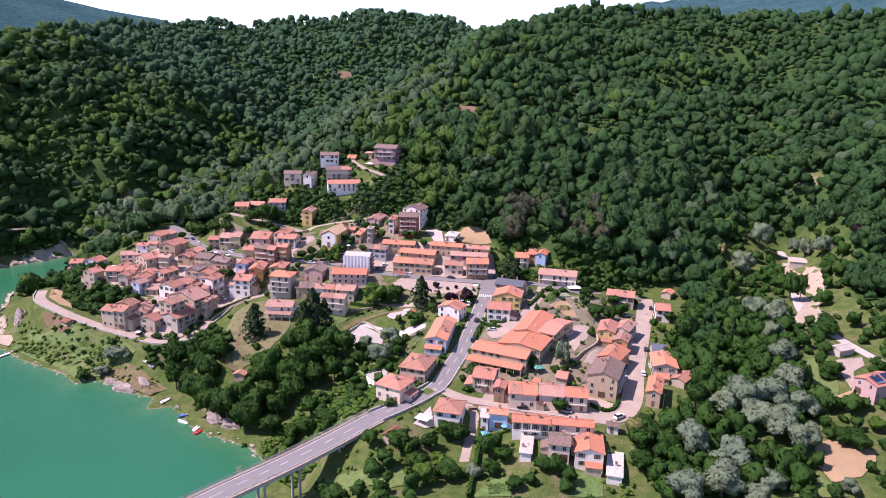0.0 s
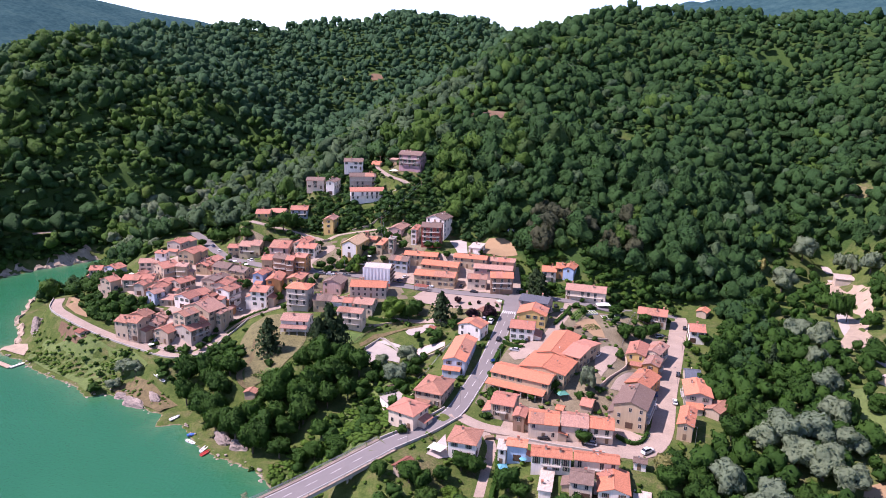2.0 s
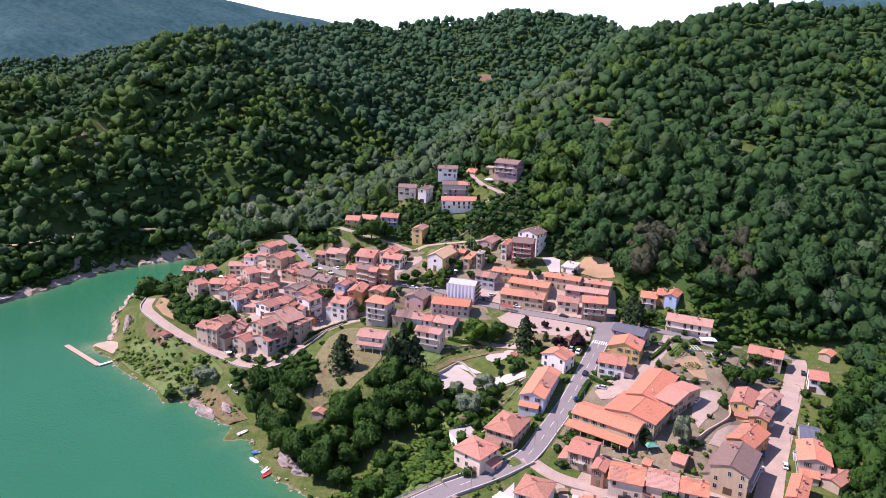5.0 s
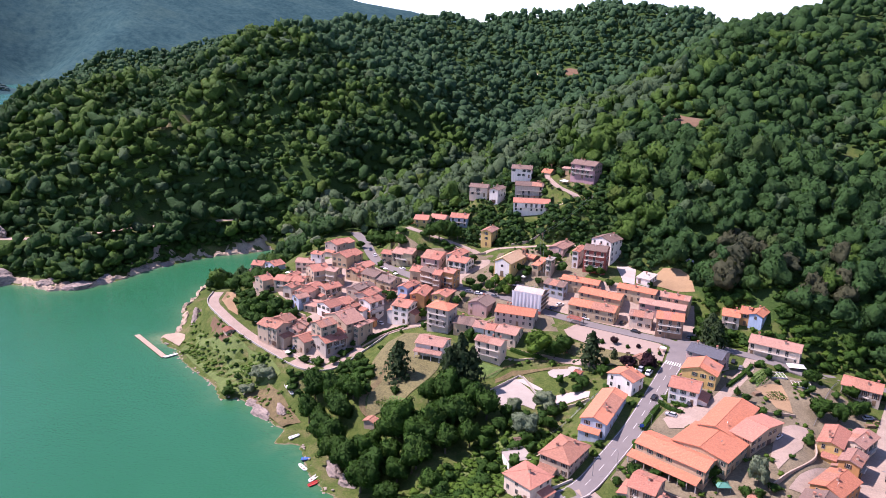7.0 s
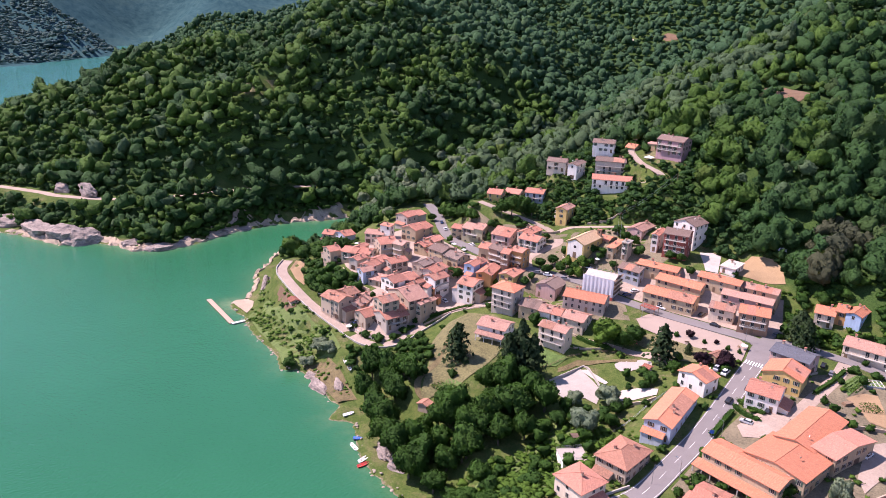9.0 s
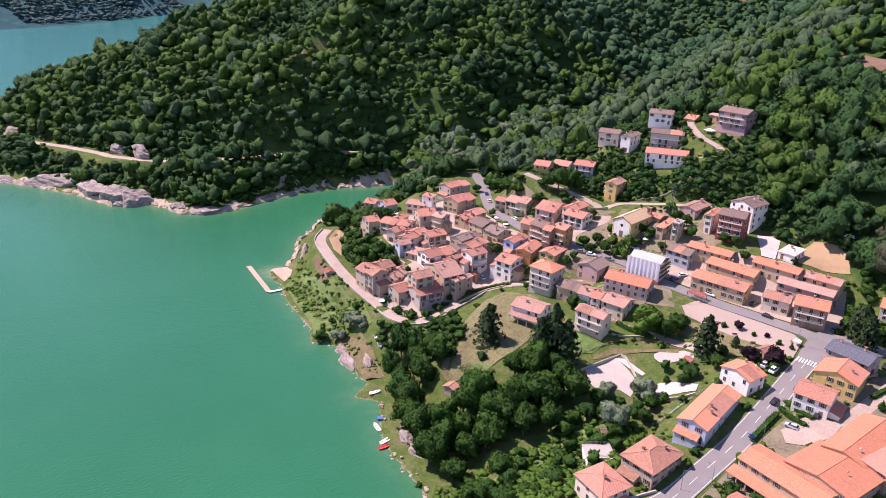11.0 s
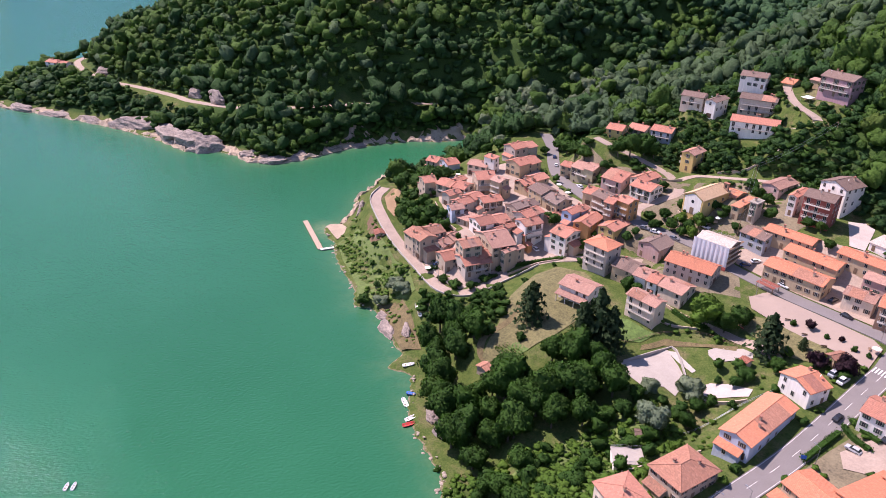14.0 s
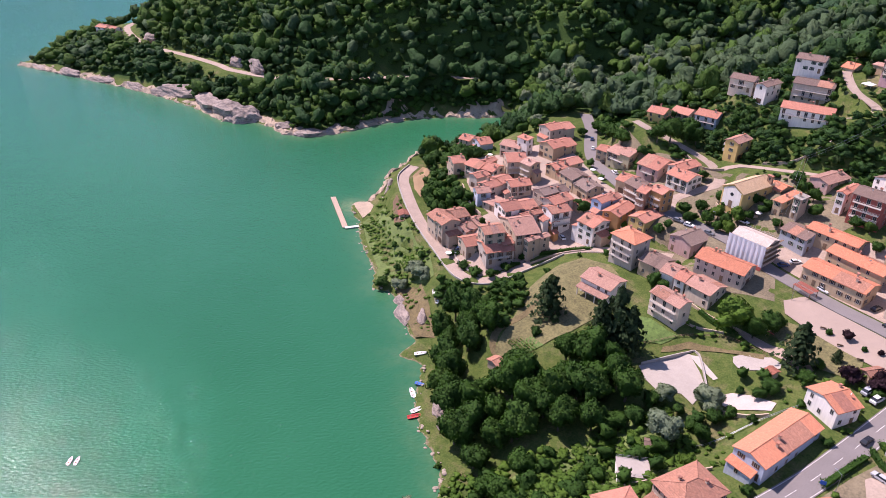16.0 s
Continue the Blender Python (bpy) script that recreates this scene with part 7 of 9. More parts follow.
thicket("undergrowth", [(-205, 330), (-225, 350), (-210, 362), (-170, 338), (-150, 325), (-130, 318), (-118, 322), (-100, 300), (-60, 300), (-40, 330), (-60, 350), (-30, 345), (0, 330), (-10, 300), (-60, 240), (-40, 210), (60, 190), (110, 200), (110, 330), (60, 350), (-130, 312), (-165, 303)], 3.4, 2.6, 1.5, LEAF_LIGHT, "low green weeds and brambles", 72, gap=0.4, thin=0.1, templates=WEEDS)

thicket("undergrowth", [(-182, 480), (-160, 455), (-140, 440), (-100, 440), (-60, 430), (-20, 425), (5, 430), (-10, 445), (-20, 470), (-10, 505), (-62, 522), (-105, 515), (-140, 480)], 3.2, 3.0, 1.8, LEAF_BROAD, "low green scrub on the hillside", 73, gap=0.4, thin=-0.4, templates=WEEDS)
thicket("undergrowth", [(30, 366), (100, 360), (130, 376), (86, 420), (40, 420), (30, 400)], 3.0, 2.8, 1.7, LEAF_LIGHT, "low green scrub below the wood", 74, gap=0.4, thin=-0.3, templates=WEEDS)
thicket("undergrowth", [(-152, 303), (-143, 308), (-130, 301), (-117, 290), (-120, 286), (-136, 293)], 2.4, 2.2, 1.1, LEAF_LIGHT, "low weeds on the rusty bank", 77, thin=0.1, templates=WEEDS)
thicket("hillside_trees", [(-165, 458), (-120, 442), (-96, 442), (-60, 431), (-20, 426), (14, 420), (22, 440), (-10, 505), (-60, 520), (-105, 512)], 3.8, 5.2, 4.4, LEAF_FOREST, "dark green trees on the slope round the upper houses", 76, gap=0.6, thin=-0.6)
thicket("hillside_trees", [(-140, 432), (-120, 428), (-96, 426), (-88, 418), (-92, 408), (-110, 412), (-130, 424)], 4.2, 4.6, 3.8, LEAF_BROAD, "green garden trees below the hillside lane", 78, gap=0.6, thin=-0.2)
thicket("hillside_trees", [(-136, 440), (-127, 427), (-108, 423), (-92, 428), (-87, 438), (-100, 434), (-118, 432.5), (-130, 435)], 3.3, 5.0, 3.0, LEAF_BROAD, "green trees on the slope below the hillside lane", 79, gap=0.5, thin=-2.0)
thicket("hillside_trees", [(-78, 441), (-70, 455), (-56, 458), (-36, 458), (-22, 446), (-40, 442), (-58, 440.5)], 3.4, 5.4, 3.0, LEAF_BROAD, "dark green trees on the slope above the church", 80, gap=0.5, thin=-2.0)
thicket("hillside_trees", [(-52, 460), (-36, 462), (-30, 468), (-24, 482), (-18, 470), (-20, 452), (-40, 452)], 3.6, 5.4, 3.0, LEAF_BROAD, "dark green trees on the slope below the bend", 81, gap=0.5, thin=-0.6)
thicket("shore_bushes", [(-608, 338), (-560, 345), (-505, 360), (-464, 370), (-428, 376), (-395, 382), (-395, 397), (-432, 386), (-460, 387), (-504, 385), (-547, 379), (-592, 382), (-614, 370)], 4.6, 5.6, 3.8, LEAF_BROAD, "green bushes between the hill road and the lake", 82, thin=-0.9)
thicket("shore_bushes", [(-600, 400), (-547, 397), (-504, 402), (-460, 404), (-432, 403), (-390, 412), (-400, 424), (-460, 414), (-504, 412), (-560, 410), (-600, 420)], 4.6, 5.6, 5.0, LEAF_FOREST, "green trees above the hill road", 83, thin=-0.9)
thicket("wood_edge", [(34, 374), (60, 369), (84, 363), (100, 367), (112, 369), (136, 377), (136, 396), (100, 398), (40, 412)], 4.4, 6.8, 5.6, LEAF_BROAD, "green trees between the side road and the wood", 84, gap=0.5, thin=-0.9)
thicket("garden_bushes", [(-82, 456), (-62, 450), (-42, 456), (-44, 463), (-56, 459), (-74, 456), (-80, 464), (-92, 474), (-104, 472), (-96, 464)], 2.7, 3.9, 2.95, LEAF_BROAD, "dense green bushes below the upper houses", 93, gap=0.1, thin=-1.2)
thicket("garden_bushes", [(-46, 482), (-34, 484), (-20, 486), (-18, 478), (-30, 474), (-42, 478)], 3.0, 3.8, 2.9, LEAF_FOREST, "green bushes below the lilac-pink house", 94, gap=0.1, thin=-1.0)
thicket("hillside_trees", [(-104, 470), (-80, 462), (-50, 459), (-38, 476), (-48, 502), (-80, 510), (-106, 500)], 3.9, 4.6, 2.9, LEAF_BROAD, "green garden trees round the upper houses", 85, gap=0.5, thin=-0.35)
thicket("hillside_trees", [(-8, 432), (4, 430), (20, 424), (36, 408), (42, 414), (22, 440), (-6, 446)], 4.2, 6.4, 5.0, LEAF_FOREST, "dark green trees above the terrace", 86, gap=0.5, thin=-1.2)
# ---- bridge ----
bridge = thing("bridge", pose(0, 0, 0), "grey concrete road bridge on slender piers over the lake shore", "bridge")
deck = smooth_line(MAIN_ROAD[:4], 3.0)
deck_fine = smooth_line(MAIN_ROAD[:4], 1.0)


def strip(name, pts, left, right, lift, thick, material, parent):
    v, f = ribbon(pts, left, right, lift, thick)
    n = len(pts)
    f = f + [(4 * k + 3, 4 * k, 4 * k + 4, 4 * k + 7) for k in range(n - 1)] + [(0, 3, 2, 1), (4 * n - 4, 4 * n - 3, 4 * n - 2, 4 * n - 1)]
    return child(name, mesh_of(name, v, f, material), parent)


strip("deck", deck, -5.0, 5.0, 0.0, 0.9, CONCRETE, bridge)
strip("carriageway", deck, -3.7, 3.7, 0.2, 0.196, ASPHALT, bridge)
strip("beam", deck, -3.2, -2.2, -0.9, 1.0, CONCRETE, bridge)
strip("beam", deck, 2.2, 3.2, -0.9, 1.0, CONCRETE, bridge)
for a in (-5.0, 3.9):
    strip("footway", deck, a, a + 1.1, 0.36, 0.355, PALE_ROAD, bridge)
for a in (-3.35, 3.22):
    strip("edge_line", deck_fine, a, a + 0.13, 0.215, 0.012, WHITE_PAINT, bridge)
for k in range(4, len(deck_fine) - 8, 9):
    strip("centre_dash", deck_fine[k:k + 5], -0.07, 0.07, 0.215, 0.012, WHITE_PAINT, bridge)
for a in (-4.95, 4.87):
    for z in (0.85, 1.15, 1.4):
        strip("rail", deck, a, a + 0.08, z, 0.07, METAL, bridge)
    for p, q in zip(deck, deck[1:]):
        d = (q - p)
        side = Vector((d.y, -d.x, 0)).normalized()
        o = p + side * (a + 0.04)
        child("post", Solid().box(-0.06, -0.06, 0.3, 0.06, 0.06, 1.42).mesh("post", METAL), bridge, pose(*o))
for k in (8, 18, 28, 38, 43, 48, 53):
    p, q = deck[k % len(deck)], deck[(k + 1) % len(deck)]
    d = q - p
    side = Vector((d.y, -d.x, 0)).normalized()
    for s in (-2.2, 2.2):
        o = p + side * s
        child("pier", Solid().tube((o.x, o.y, o.z - 30), (o.x, o.y, o.z - 1.8), 0.5, 0.42, 10).mesh("pier", CONCRETE), bridge)
    a, b = p + side * -4.2, p + side * 4.2
    child("cross_beam", Solid().tube((a.x, a.y, a.z - 1.75), (b.x, b.y, b.z - 1.75), 0.7, 0.7, 4).mesh("cross_beam", CONCRETE), bridge)


def low_wall(name, line, high, thick, material, label, lift=0.0):
    pts = smooth_line([(x, y, z_at(x, y)) for x, y in line], 2.5)
    v, f = ribbon(pts, -thick / 2, thick / 2, high + lift, high + 0.8)
    n = len(pts)
    f = f + [(4 * k + 3, 4 * k, 4 * k + 4, 4 * k + 7) for k in range(n - 1)] + [(0, 3, 2, 1), (4 * n - 4, 4 * n - 3, 4 * n - 2, 4 * n - 1)]
    return tagged(new(name, mesh_of(name, v, f, material)), label, "wall", kind="structure")


def offset(line, d):
    out = []
    for k, p in enumerate(line):
        a, b = line[max(k - 1, 0)], line[min(k + 1, len(line) - 1)]
        v = Vector((b[1] - a[1], a[0] - b[0])).normalized()
        out.append((p[0] + v.x * d, p[1] + v.y * d))
    return out


low_wall("wall_lakeside", offset(PROMENADE[3:], -3.0), 0.8, 0.35, CONCRETE, "low pale wall along the lakeside road")
low_wall("wall_road_west", offset(MAIN_ROAD[3:6], -4.3), 1.0, 0.4, CONCRETE, "pale concrete parapet where the bridge meets the road")
low_wall("wall_road_east", offset(MAIN_ROAD[3:6], 4.3), 1.0, 0.4, CONCRETE, "pale concrete parapet beside the junction")
low_wall("wall_court", [(-44, 311), (-36, 325), (-32, 326), (-22, 313)], 1.0, 0.3, CONCRETE, "pale concrete wall round the sports court")
low_wall("wall_gardens", [(-17, 306), (-8, 307), (-3, 309)], 1.2, 0.4, WALLS["stone"], "stone retaining wall beside the path")
low_wall("wall_car_park", [(57, 270), (62, 276), (72, 290), (74, 303)], 1.6, 0.4, WALLS["stone"], "stone retaining wall of the car park")
low_wall("wall_terrace", [(28, 239), (40, 236), (54, 233)], 0.9, 0.4, CONCRETE, "low pale wall along the terraced street")
low_wall("wall_church", [(-68, 405), (-60, 401), (-50, 404)], 1.0, 0.4, WALLS["stone"], "stone wall below the churchyard")


def hedge(line, high, wide, label="clipped dark green hedge"):
    rnd = np.random.RandomState(int(abs(line[0][0]) * 10))
    pts = smooth_line([(x, y, z_at(x, y)) for x, y in line], 0.8)
    v, f = [], []
    for p in pts:
        for k in range(26):
            q = np.array([p.x + rnd.uniform(-0.5, 0.5), p.y + rnd.uniform(-0.5, 0.5), p.z]) + np.array([rnd.uniform(-1, 1) * wide / 2, rnd.uniform(-1, 1) * wide / 2, rnd.uniform(0.1, 1) * high])
            u, w = rnd.normal(size=3) * 0.16, rnd.normal(size=3) * 0.16
            i = len(v)
            v += [q - u, q + w, q + u, q - w]
            f += [(i, i + 1, i + 2), (i, i + 2, i + 3)]
    rv, rf = ribbon(pts, -wide * 0.4, wide * 0.4, high * 0.85, high)
    k = len(v)
    v += [np.array(q[:]) for q in rv]
    f += [tuple(i + k for i in q) for q in rf]
    return tagged(new("hedge", mesh_of("hedge", [tuple(q) for q in v], f, LEAF_BROAD)), label, "hedge")


hedge([(17.6, 292), (19.5, 299), (22.2, 308)], 1.6, 1.7)
hedge([(22.6, 311.6), (26, 308), (30.5, 304.6)], 1.4, 1.6)
hedge([(23.6, 315.6), (27.5, 312.4), (32, 309.2)], 1.4, 1.6)
hedge([(18, 232), (17, 222), (14, 205), (12, 192)], 2.2, 1.4)
hedge([(-113, 347), (-105, 355), (-97, 359.5)], 1.3, 1.4)
hedge([(60, 244), (64, 240), (68, 241), (71, 246)], 1.6, 1.2)
hedge([(-42, 345), (-34, 341), (-28, 340)], 1.6, 1.6)
hedge([(47, 330), (53, 342), (57, 352)], 1.5, 1.4)

# ---- jetty, boats, rocks ----
jetty = thing("jetty", pose(-227.5, 331.5, 0.0, 0, 0, -28.5), "long timber floating jetty with a pale metal landing stage", "jetty")
s = Solid()
for k in range(62):
    s.box(-18 + k * 0.58, -1.3, 0.45, -17.46 + k * 0.58, 1.3, 0.53)
child("deck", s.mesh("deck", plain("jetty_boards", (0.42, 0.31, 0.23), 0.8, vary=0.3)), jetty)
s = Solid()
for k in range(6):
    s.box(-17 + k * 6.2, -1.1, -0.3, -13.4 + k * 6.2, 1.1, 0.42)
child("floats", s.mesh("floats", CONCRETE), jetty)
for y in (-1.38, 1.3):
    child("edge_beam", Solid().box(-18, y, 0.3, 18, y + 0.08, 0.6).mesh("edge_beam", WOOD), jetty)
stage = thing("landing_stage", pose(-209.8, 325.5, 0.1, 0, 0, 61), "pale metal landing stage at the end of the jetty", "landing stage")
child("deck", Solid().box(-3.4, -0.9, 0.4, 3.4, 0.9, 0.55).mesh("deck", FRAME_WHITE), stage)
child("floats", Solid().box(-3.2, -0.8, -0.3, 3.2, 0.8, 0.4).mesh("floats", METAL), stage)


def boat_hull(length, beam):
    s = Solid()
    rings = []
    for k in range(9):
        u = k / 8
        w = beam / 2 * (0.82 if u < 0.1 else 1.0) * math.sqrt(max(0.0, 1 - max(0, (u - 0.45) / 0.56) ** 2.2))
        x = -length / 2 + length * u
        h = 0.55 + 0.25 * u * u
        rings.append([(x, -w, h), (x, -w * 0.75, 0.05), (x, 0, -0.05), (x, w * 0.75, 0.05), (x, w, h), (x, w * 0.8, h - 0.02), (x, 0, 0.22), (x, -w * 0.8, h - 0.02)])
    v = [p for r in rings for p in r]
    f = [(8 * k + i, 8 * k + (i + 1) % 8, 8 * k + 8 + (i + 1) % 8, 8 * k + 8 + i) for k in range(8) for i in range(8)]
    f.append(tuple(range(7, -1, -1)))
    return s.hull(v, f)


def boat(x, y, turn, length, paint, label, lift=0.0):
    ob = thing("boat", pose(x, y, max(z_at(x, y), 0.0) + lift, 4, 0, turn), label, "boat", "boats on the shore")
    child("hull", boat_hull(length, length * 0.36).mesh("hull", paint), ob)
    for u in (-0.25, 0.12):
        child("bench", Solid().box(length * u - 0.15, -length * 0.14, 0.38, length * u + 0.15, length * 0.14, 0.43).mesh("bench", WOOD), ob)


BOAT_WHITE = plain("boat_white", (0.7, 0.7, 0.68), 0.35, vary=0.1)
BOAT_RED = plain("boat_red", (0.5, 0.06, 0.05), 0.35, vary=0.2)
BOAT_BLUE = plain("boat_blue", (0.05, 0.16, 0.5), 0.35, vary=0.2)
boat(-102.0, 267.5, 20, 3.6, BOAT_BLUE, "small blue pedal boat pulled up on the shore", 0.1)
boat(-101.0, 263.0, 150, 5.0, BOAT_WHITE, "white motor boat moored at the shore", -0.1)
boat(-93.5, 258.2, 75, 4.8, BOAT_WHITE, "white rowing boat pulled up on the shore", 0.1)
boat(-92.0, 255.4, 60, 4.6, BOAT_RED, "red and white rowing boat on the shore", 0.0)
boat(-113.5, 279.0, 55, 4.6, BOAT_WHITE, "white and red boat moored by a grassy spit", -0.1)
boat(-131.5, 303.9, 140, 4.2, BOAT_WHITE, "white boat laid up on the grass", 0.1)
boat(-128.3, 302.0, 140, 4.2, BOAT_WHITE, "white boat laid up on the grass", 0.1)
boat(-104.0, 295.9, 20, 4.2, BOAT_WHITE, "white boat laid up under the trees", 0.1)
boat(-150.4, 168.4, 130, 3.0, BOAT_WHITE, "small white float moored on open water", -0.05)
boat(-148.9, 169.9, 130, 3.0, BOAT_WHITE, "small white float moored on open water", -0.05)


def rock_mesh(seed):
    """A crag: flat faces cut at random, then weathered."""
    rnd = np.random.RandomState(seed)
    n = rnd.normal(size=(17, 3))
    n /= np.linalg.norm(n, axis=1)[:, None]
    d = rnd.uniform(0.62, 1.0, 17)
    bm = bmesh.new()
    bmesh.ops.create_icosphere(bm, subdivisions=4, radius=1.0)
    for v in bm.verts:
        c = n @ np.array(v.co[:])
        r = min([1.15] + [float(a / b) for a, b in zip(d, c) if b > 0.2])
        bed = math.sin((v.co.x * 0.5 + v.co.y * 0.3 + v.co.z) * 13 + 3 * noise.noise(v.co * 2 + Vector((0, seed, 0))))
        v.co *= r * (1 + 0.13 * noise.fractal(v.co * 2.6 + Vector((seed, 0, 0)), 0.8, 2.2, 6) + 0.035 * bed)
    me = bpy.data.meshes.new("rock")
    bm.to_mesh(me)
    bm.free()
    me.materials.append(ROCK_SHORE)
    return me


ROCK_SHORE, t, b = nodes_of("lake_rock")
w = coords(t, "World")
mp = add(t, "ShaderNodeMapping", Scale=(0.5, 0.5, 1.6), Rotation=(0.5, 0.3, 0))
t.links.new(w, mp.inputs["Vector"])
n1 = noise_at(t, mp.outputs[0], 0.5, 8, 0.7)
n2 = noise_at(t, w, 1.8, 6, 0.7)
col = ramp(t, n1, [(0.36, (0.1, 0.085, 0.078)), (0.48, (0.26, 0.205, 0.175)), (0.64, (0.42, 0.34, 0.285))])
col = mix(t, 0.35, col, ramp(t, n2, [(0.38, (0.09, 0.075, 0.066)), (0.52, (0.32, 0.255, 0.215)), (0.65, (0.43, 0.35, 0.295))]))
t.links.new(col, b.inputs["Base Color"])
b.inputs["Roughness"].default_value = 0.92
bump(t, b, n2, 0.9, 0.6)
ROCKS = [rock_mesh(k + 3) for k in range(5)]


def rock_at(x, y, z, sx, sy, sz, turn, label="pale grey weathered limestone rock on the lake shore"):
    ob = new("rock", ROCKS[int(abs(x * 7 + y)) % 5])
    ob.matrix_basis = pose(x, y, z, 0, 0, turn) @ Matrix.Diagonal((sx, sy, sz, 1))
    tagged(ob, label, "rock", "rocks on the shore")


rock_at(-460, 366, 1, 22, 9, 9, 20)
rock_at(-424, 371, 1, 20, 10, 11, -8)
rock_at(-399, 371, 1, 15, 11, 13, 15, "large dark grey limestone outcrop at the water")
rock_at(-383, 375, 0, 13, 10, 11, 40, "large dark grey limestone outcrop at the water")
rock_at(-388, 366, 0, 8, 5, 3.5, 20)
rock_at(-350, 384, 0, 9, 6, 5, 60)
rock_at(-330, 388, 0, 9, 7, 5, 70)
rock_at(-324, 404, 0, 8, 6, 4, 80)
rock_at(-319, 428, 0, 9, 4, 3.5, 85)
rock_at(-312, 448, 0, 9, 4, 2.5, 70)
rock_at(-290, 488, 0, 8, 4, 2.5, 30)
rock_at(-500, 352, 0, 13, 5, 3.5, 15)
rock_at(-535, 341, 0, 14, 5, 4, 18)
rock_at(-570, 330, 0, 14, 5, 4, 18)
rock_at(-604, 320, 0, 16, 4, 2.0, 15)
rock_at(-570, 400, 16, 8, 5, 5, 20)
rock_at(-418, 408, 21, 10, 4, 6, 0)
rock_at(-445, 409, 20, 8, 4, 5, 10)
rock_at(-214, 351, 3, 3, 7, 6, 30, "pale limestone crag beside the landing")
rock_at(-220, 360, 3, 4, 7, 7, 20, "pale limestone crag beside the landing")
rock_at(-137, 293, 0, 8, 3.6, 3, -30, "pale smooth rock slab sloping into the lake")
rock_at(-145, 299, 0, 5, 3, 2, -20, "pale smooth rock slab sloping into the lake")
rock_at(-129, 295, 2, 5, 2.4, 1.6, -40, "pale rock slab in the grassy bank")
rock_at(-88, 263, 1.5, 5, 3, 3, -30, "pale rock face under the trees")
rock_at(-80, 259, 1.5, 5, 3, 3, -20, "pale rock face under the trees")

# ---- cars ----
def car_parts():
    side = [(-2.1, 0.35), (2.1, 0.35), (2.15, 0.7), (1.95, 0.85), (1.0, 0.98), (-1.9, 1.0), (-2.12, 0.8)]
    cab = [(-1.85, 1.0), (0.95, 0.98), (0.3, 1.45), (-1.45, 1.47)]

    def loft(profile, w0, w1):
        s = Solid()
        n = len(profile)
        top = max(z for _, z in profile)
        bot = min(z for _, z in profile)
        wid = [w0 + (w1 - w0) * (z - bot) / (top - bot) for _, z in profile]
        pts = [(x, -w, z) for (x, z), w in zip(profile, wid)] + [(x, w, z) for (x, z), w in zip(profile, wid)]
        return s.hull(pts, [tuple(range(n)), tuple(range(2 * n - 1, n - 1, -1))] + [(i, n + i, n + (i + 1) % n, (i + 1) % n) for i in range(n)])
    return loft(side, 0.84, 0.8), loft(cab, 0.78, 0.62), loft([(-1.42, 1.47), (0.28, 1.455), (0.2, 1.5), (-1.35, 1.515)], 0.63, 0.6)


WHEEL = Solid().tube((0, -0.1, 0), (0, 0.1, 0), 0.32, 0.32, 12).tube((0, -0.11, 0), (0, 0.11, 0), 0.18, 0.18, 8, 1).mesh("wheel", [plain("tyre", (0.02, 0.02, 0.02), 0.9), METAL])
PAINTS = {k: plain("car_" + k, c, 0.25, 0.0, vary=0.05, relief=0) for k, c in dict(white=(0.7, 0.7, 0.7), silver=(0.4, 0.41, 0.43), black=(0.02, 0.02, 0.024), blue=(0.04, 0.07, 0.16), red=(0.4, 0.03, 0.03), grey=(0.16, 0.165, 0.18)).items()}
CAR_BODY = {k: (car_parts()[0].mesh("body", m), car_parts()[2].mesh("roof", m)) for k, m in PAINTS.items()}
CAR_CABIN = car_parts()[1].mesh("glazing", GLASS)


def car(x, y, turn, paint, van=False):
    ob = thing("van" if van else "car", pose(x, y, z_at(x, y) + 0.2, 0, 0, turn), f"{paint} {'delivery van' if van else 'parked car'} standing on the street", "van" if van else "car", "parked vehicles")
    ob.scale = (1.15, 1.12, 1.45) if van else (1, 1, 1)
    child("body", CAR_BODY[paint][0], ob)
    child("roof", CAR_BODY[paint][1], ob)
    child("glazing", CAR_CABIN, ob)
    for wx in (-1.35, 1.35):
        for wy in (-0.78, 0.78):
            child("wheel", WHEEL, ob, pose(wx, wy, 0.32))


car(-133, 421, 140, "black")
car(-128.5, 419.5, 150, "black")
car(-121, 413, 150, "white")
car(-154.5, 444, 122, "blue")
car(-147, 433.5, 125, "white")
car(-134, 392, 80, "white")
car(-73.5, 384.5, 5, "grey")
car(-68.5, 384, 5, "white")
car(-60, 384, 0, "grey")
car(-53.5, 400, -10, "white")
car(-112, 361, 150, "white")
car(9.5, 369.5, -18, "black")
car(-14, 378, -20, "white")
car(3, 378.5, 70, "black")
car(-30.5, 384.5, 50, "blue")
car(-28, 389, 50, "white")
car(33, 371, 60, "grey")
car(17.5, 331, 75, "white", True)
car(14.5, 333, 75, "silver", True)
car(20.5, 314, 77, "black")
car(26, 324.5, 77, "black")
car(33, 311.5, 80, "black")
car(27, 303, 165, "silver")
car(62, 300, 60, "white")
car(112, 346, 75, "black")
car(94.5, 293, 75, "black")
car(86.8, 269, 78, "white")
car(80.8, 275, 75, "blue")
car(78, 265, 75, "white")
car(83, 283, 75, "blue")
car(50, 238.5, 165, "silver")
car(34, 240.5, 175, "black")
car(68.5, 234.5, 35, "white", True)
car(50, 353, 80, "black")
car(52.5, 347.5, 80, "grey")
car(97, 334, 20, "silver")
car(-78, 363.5, 160, "black")
car(-141.5, 329.5, 60, "blue")


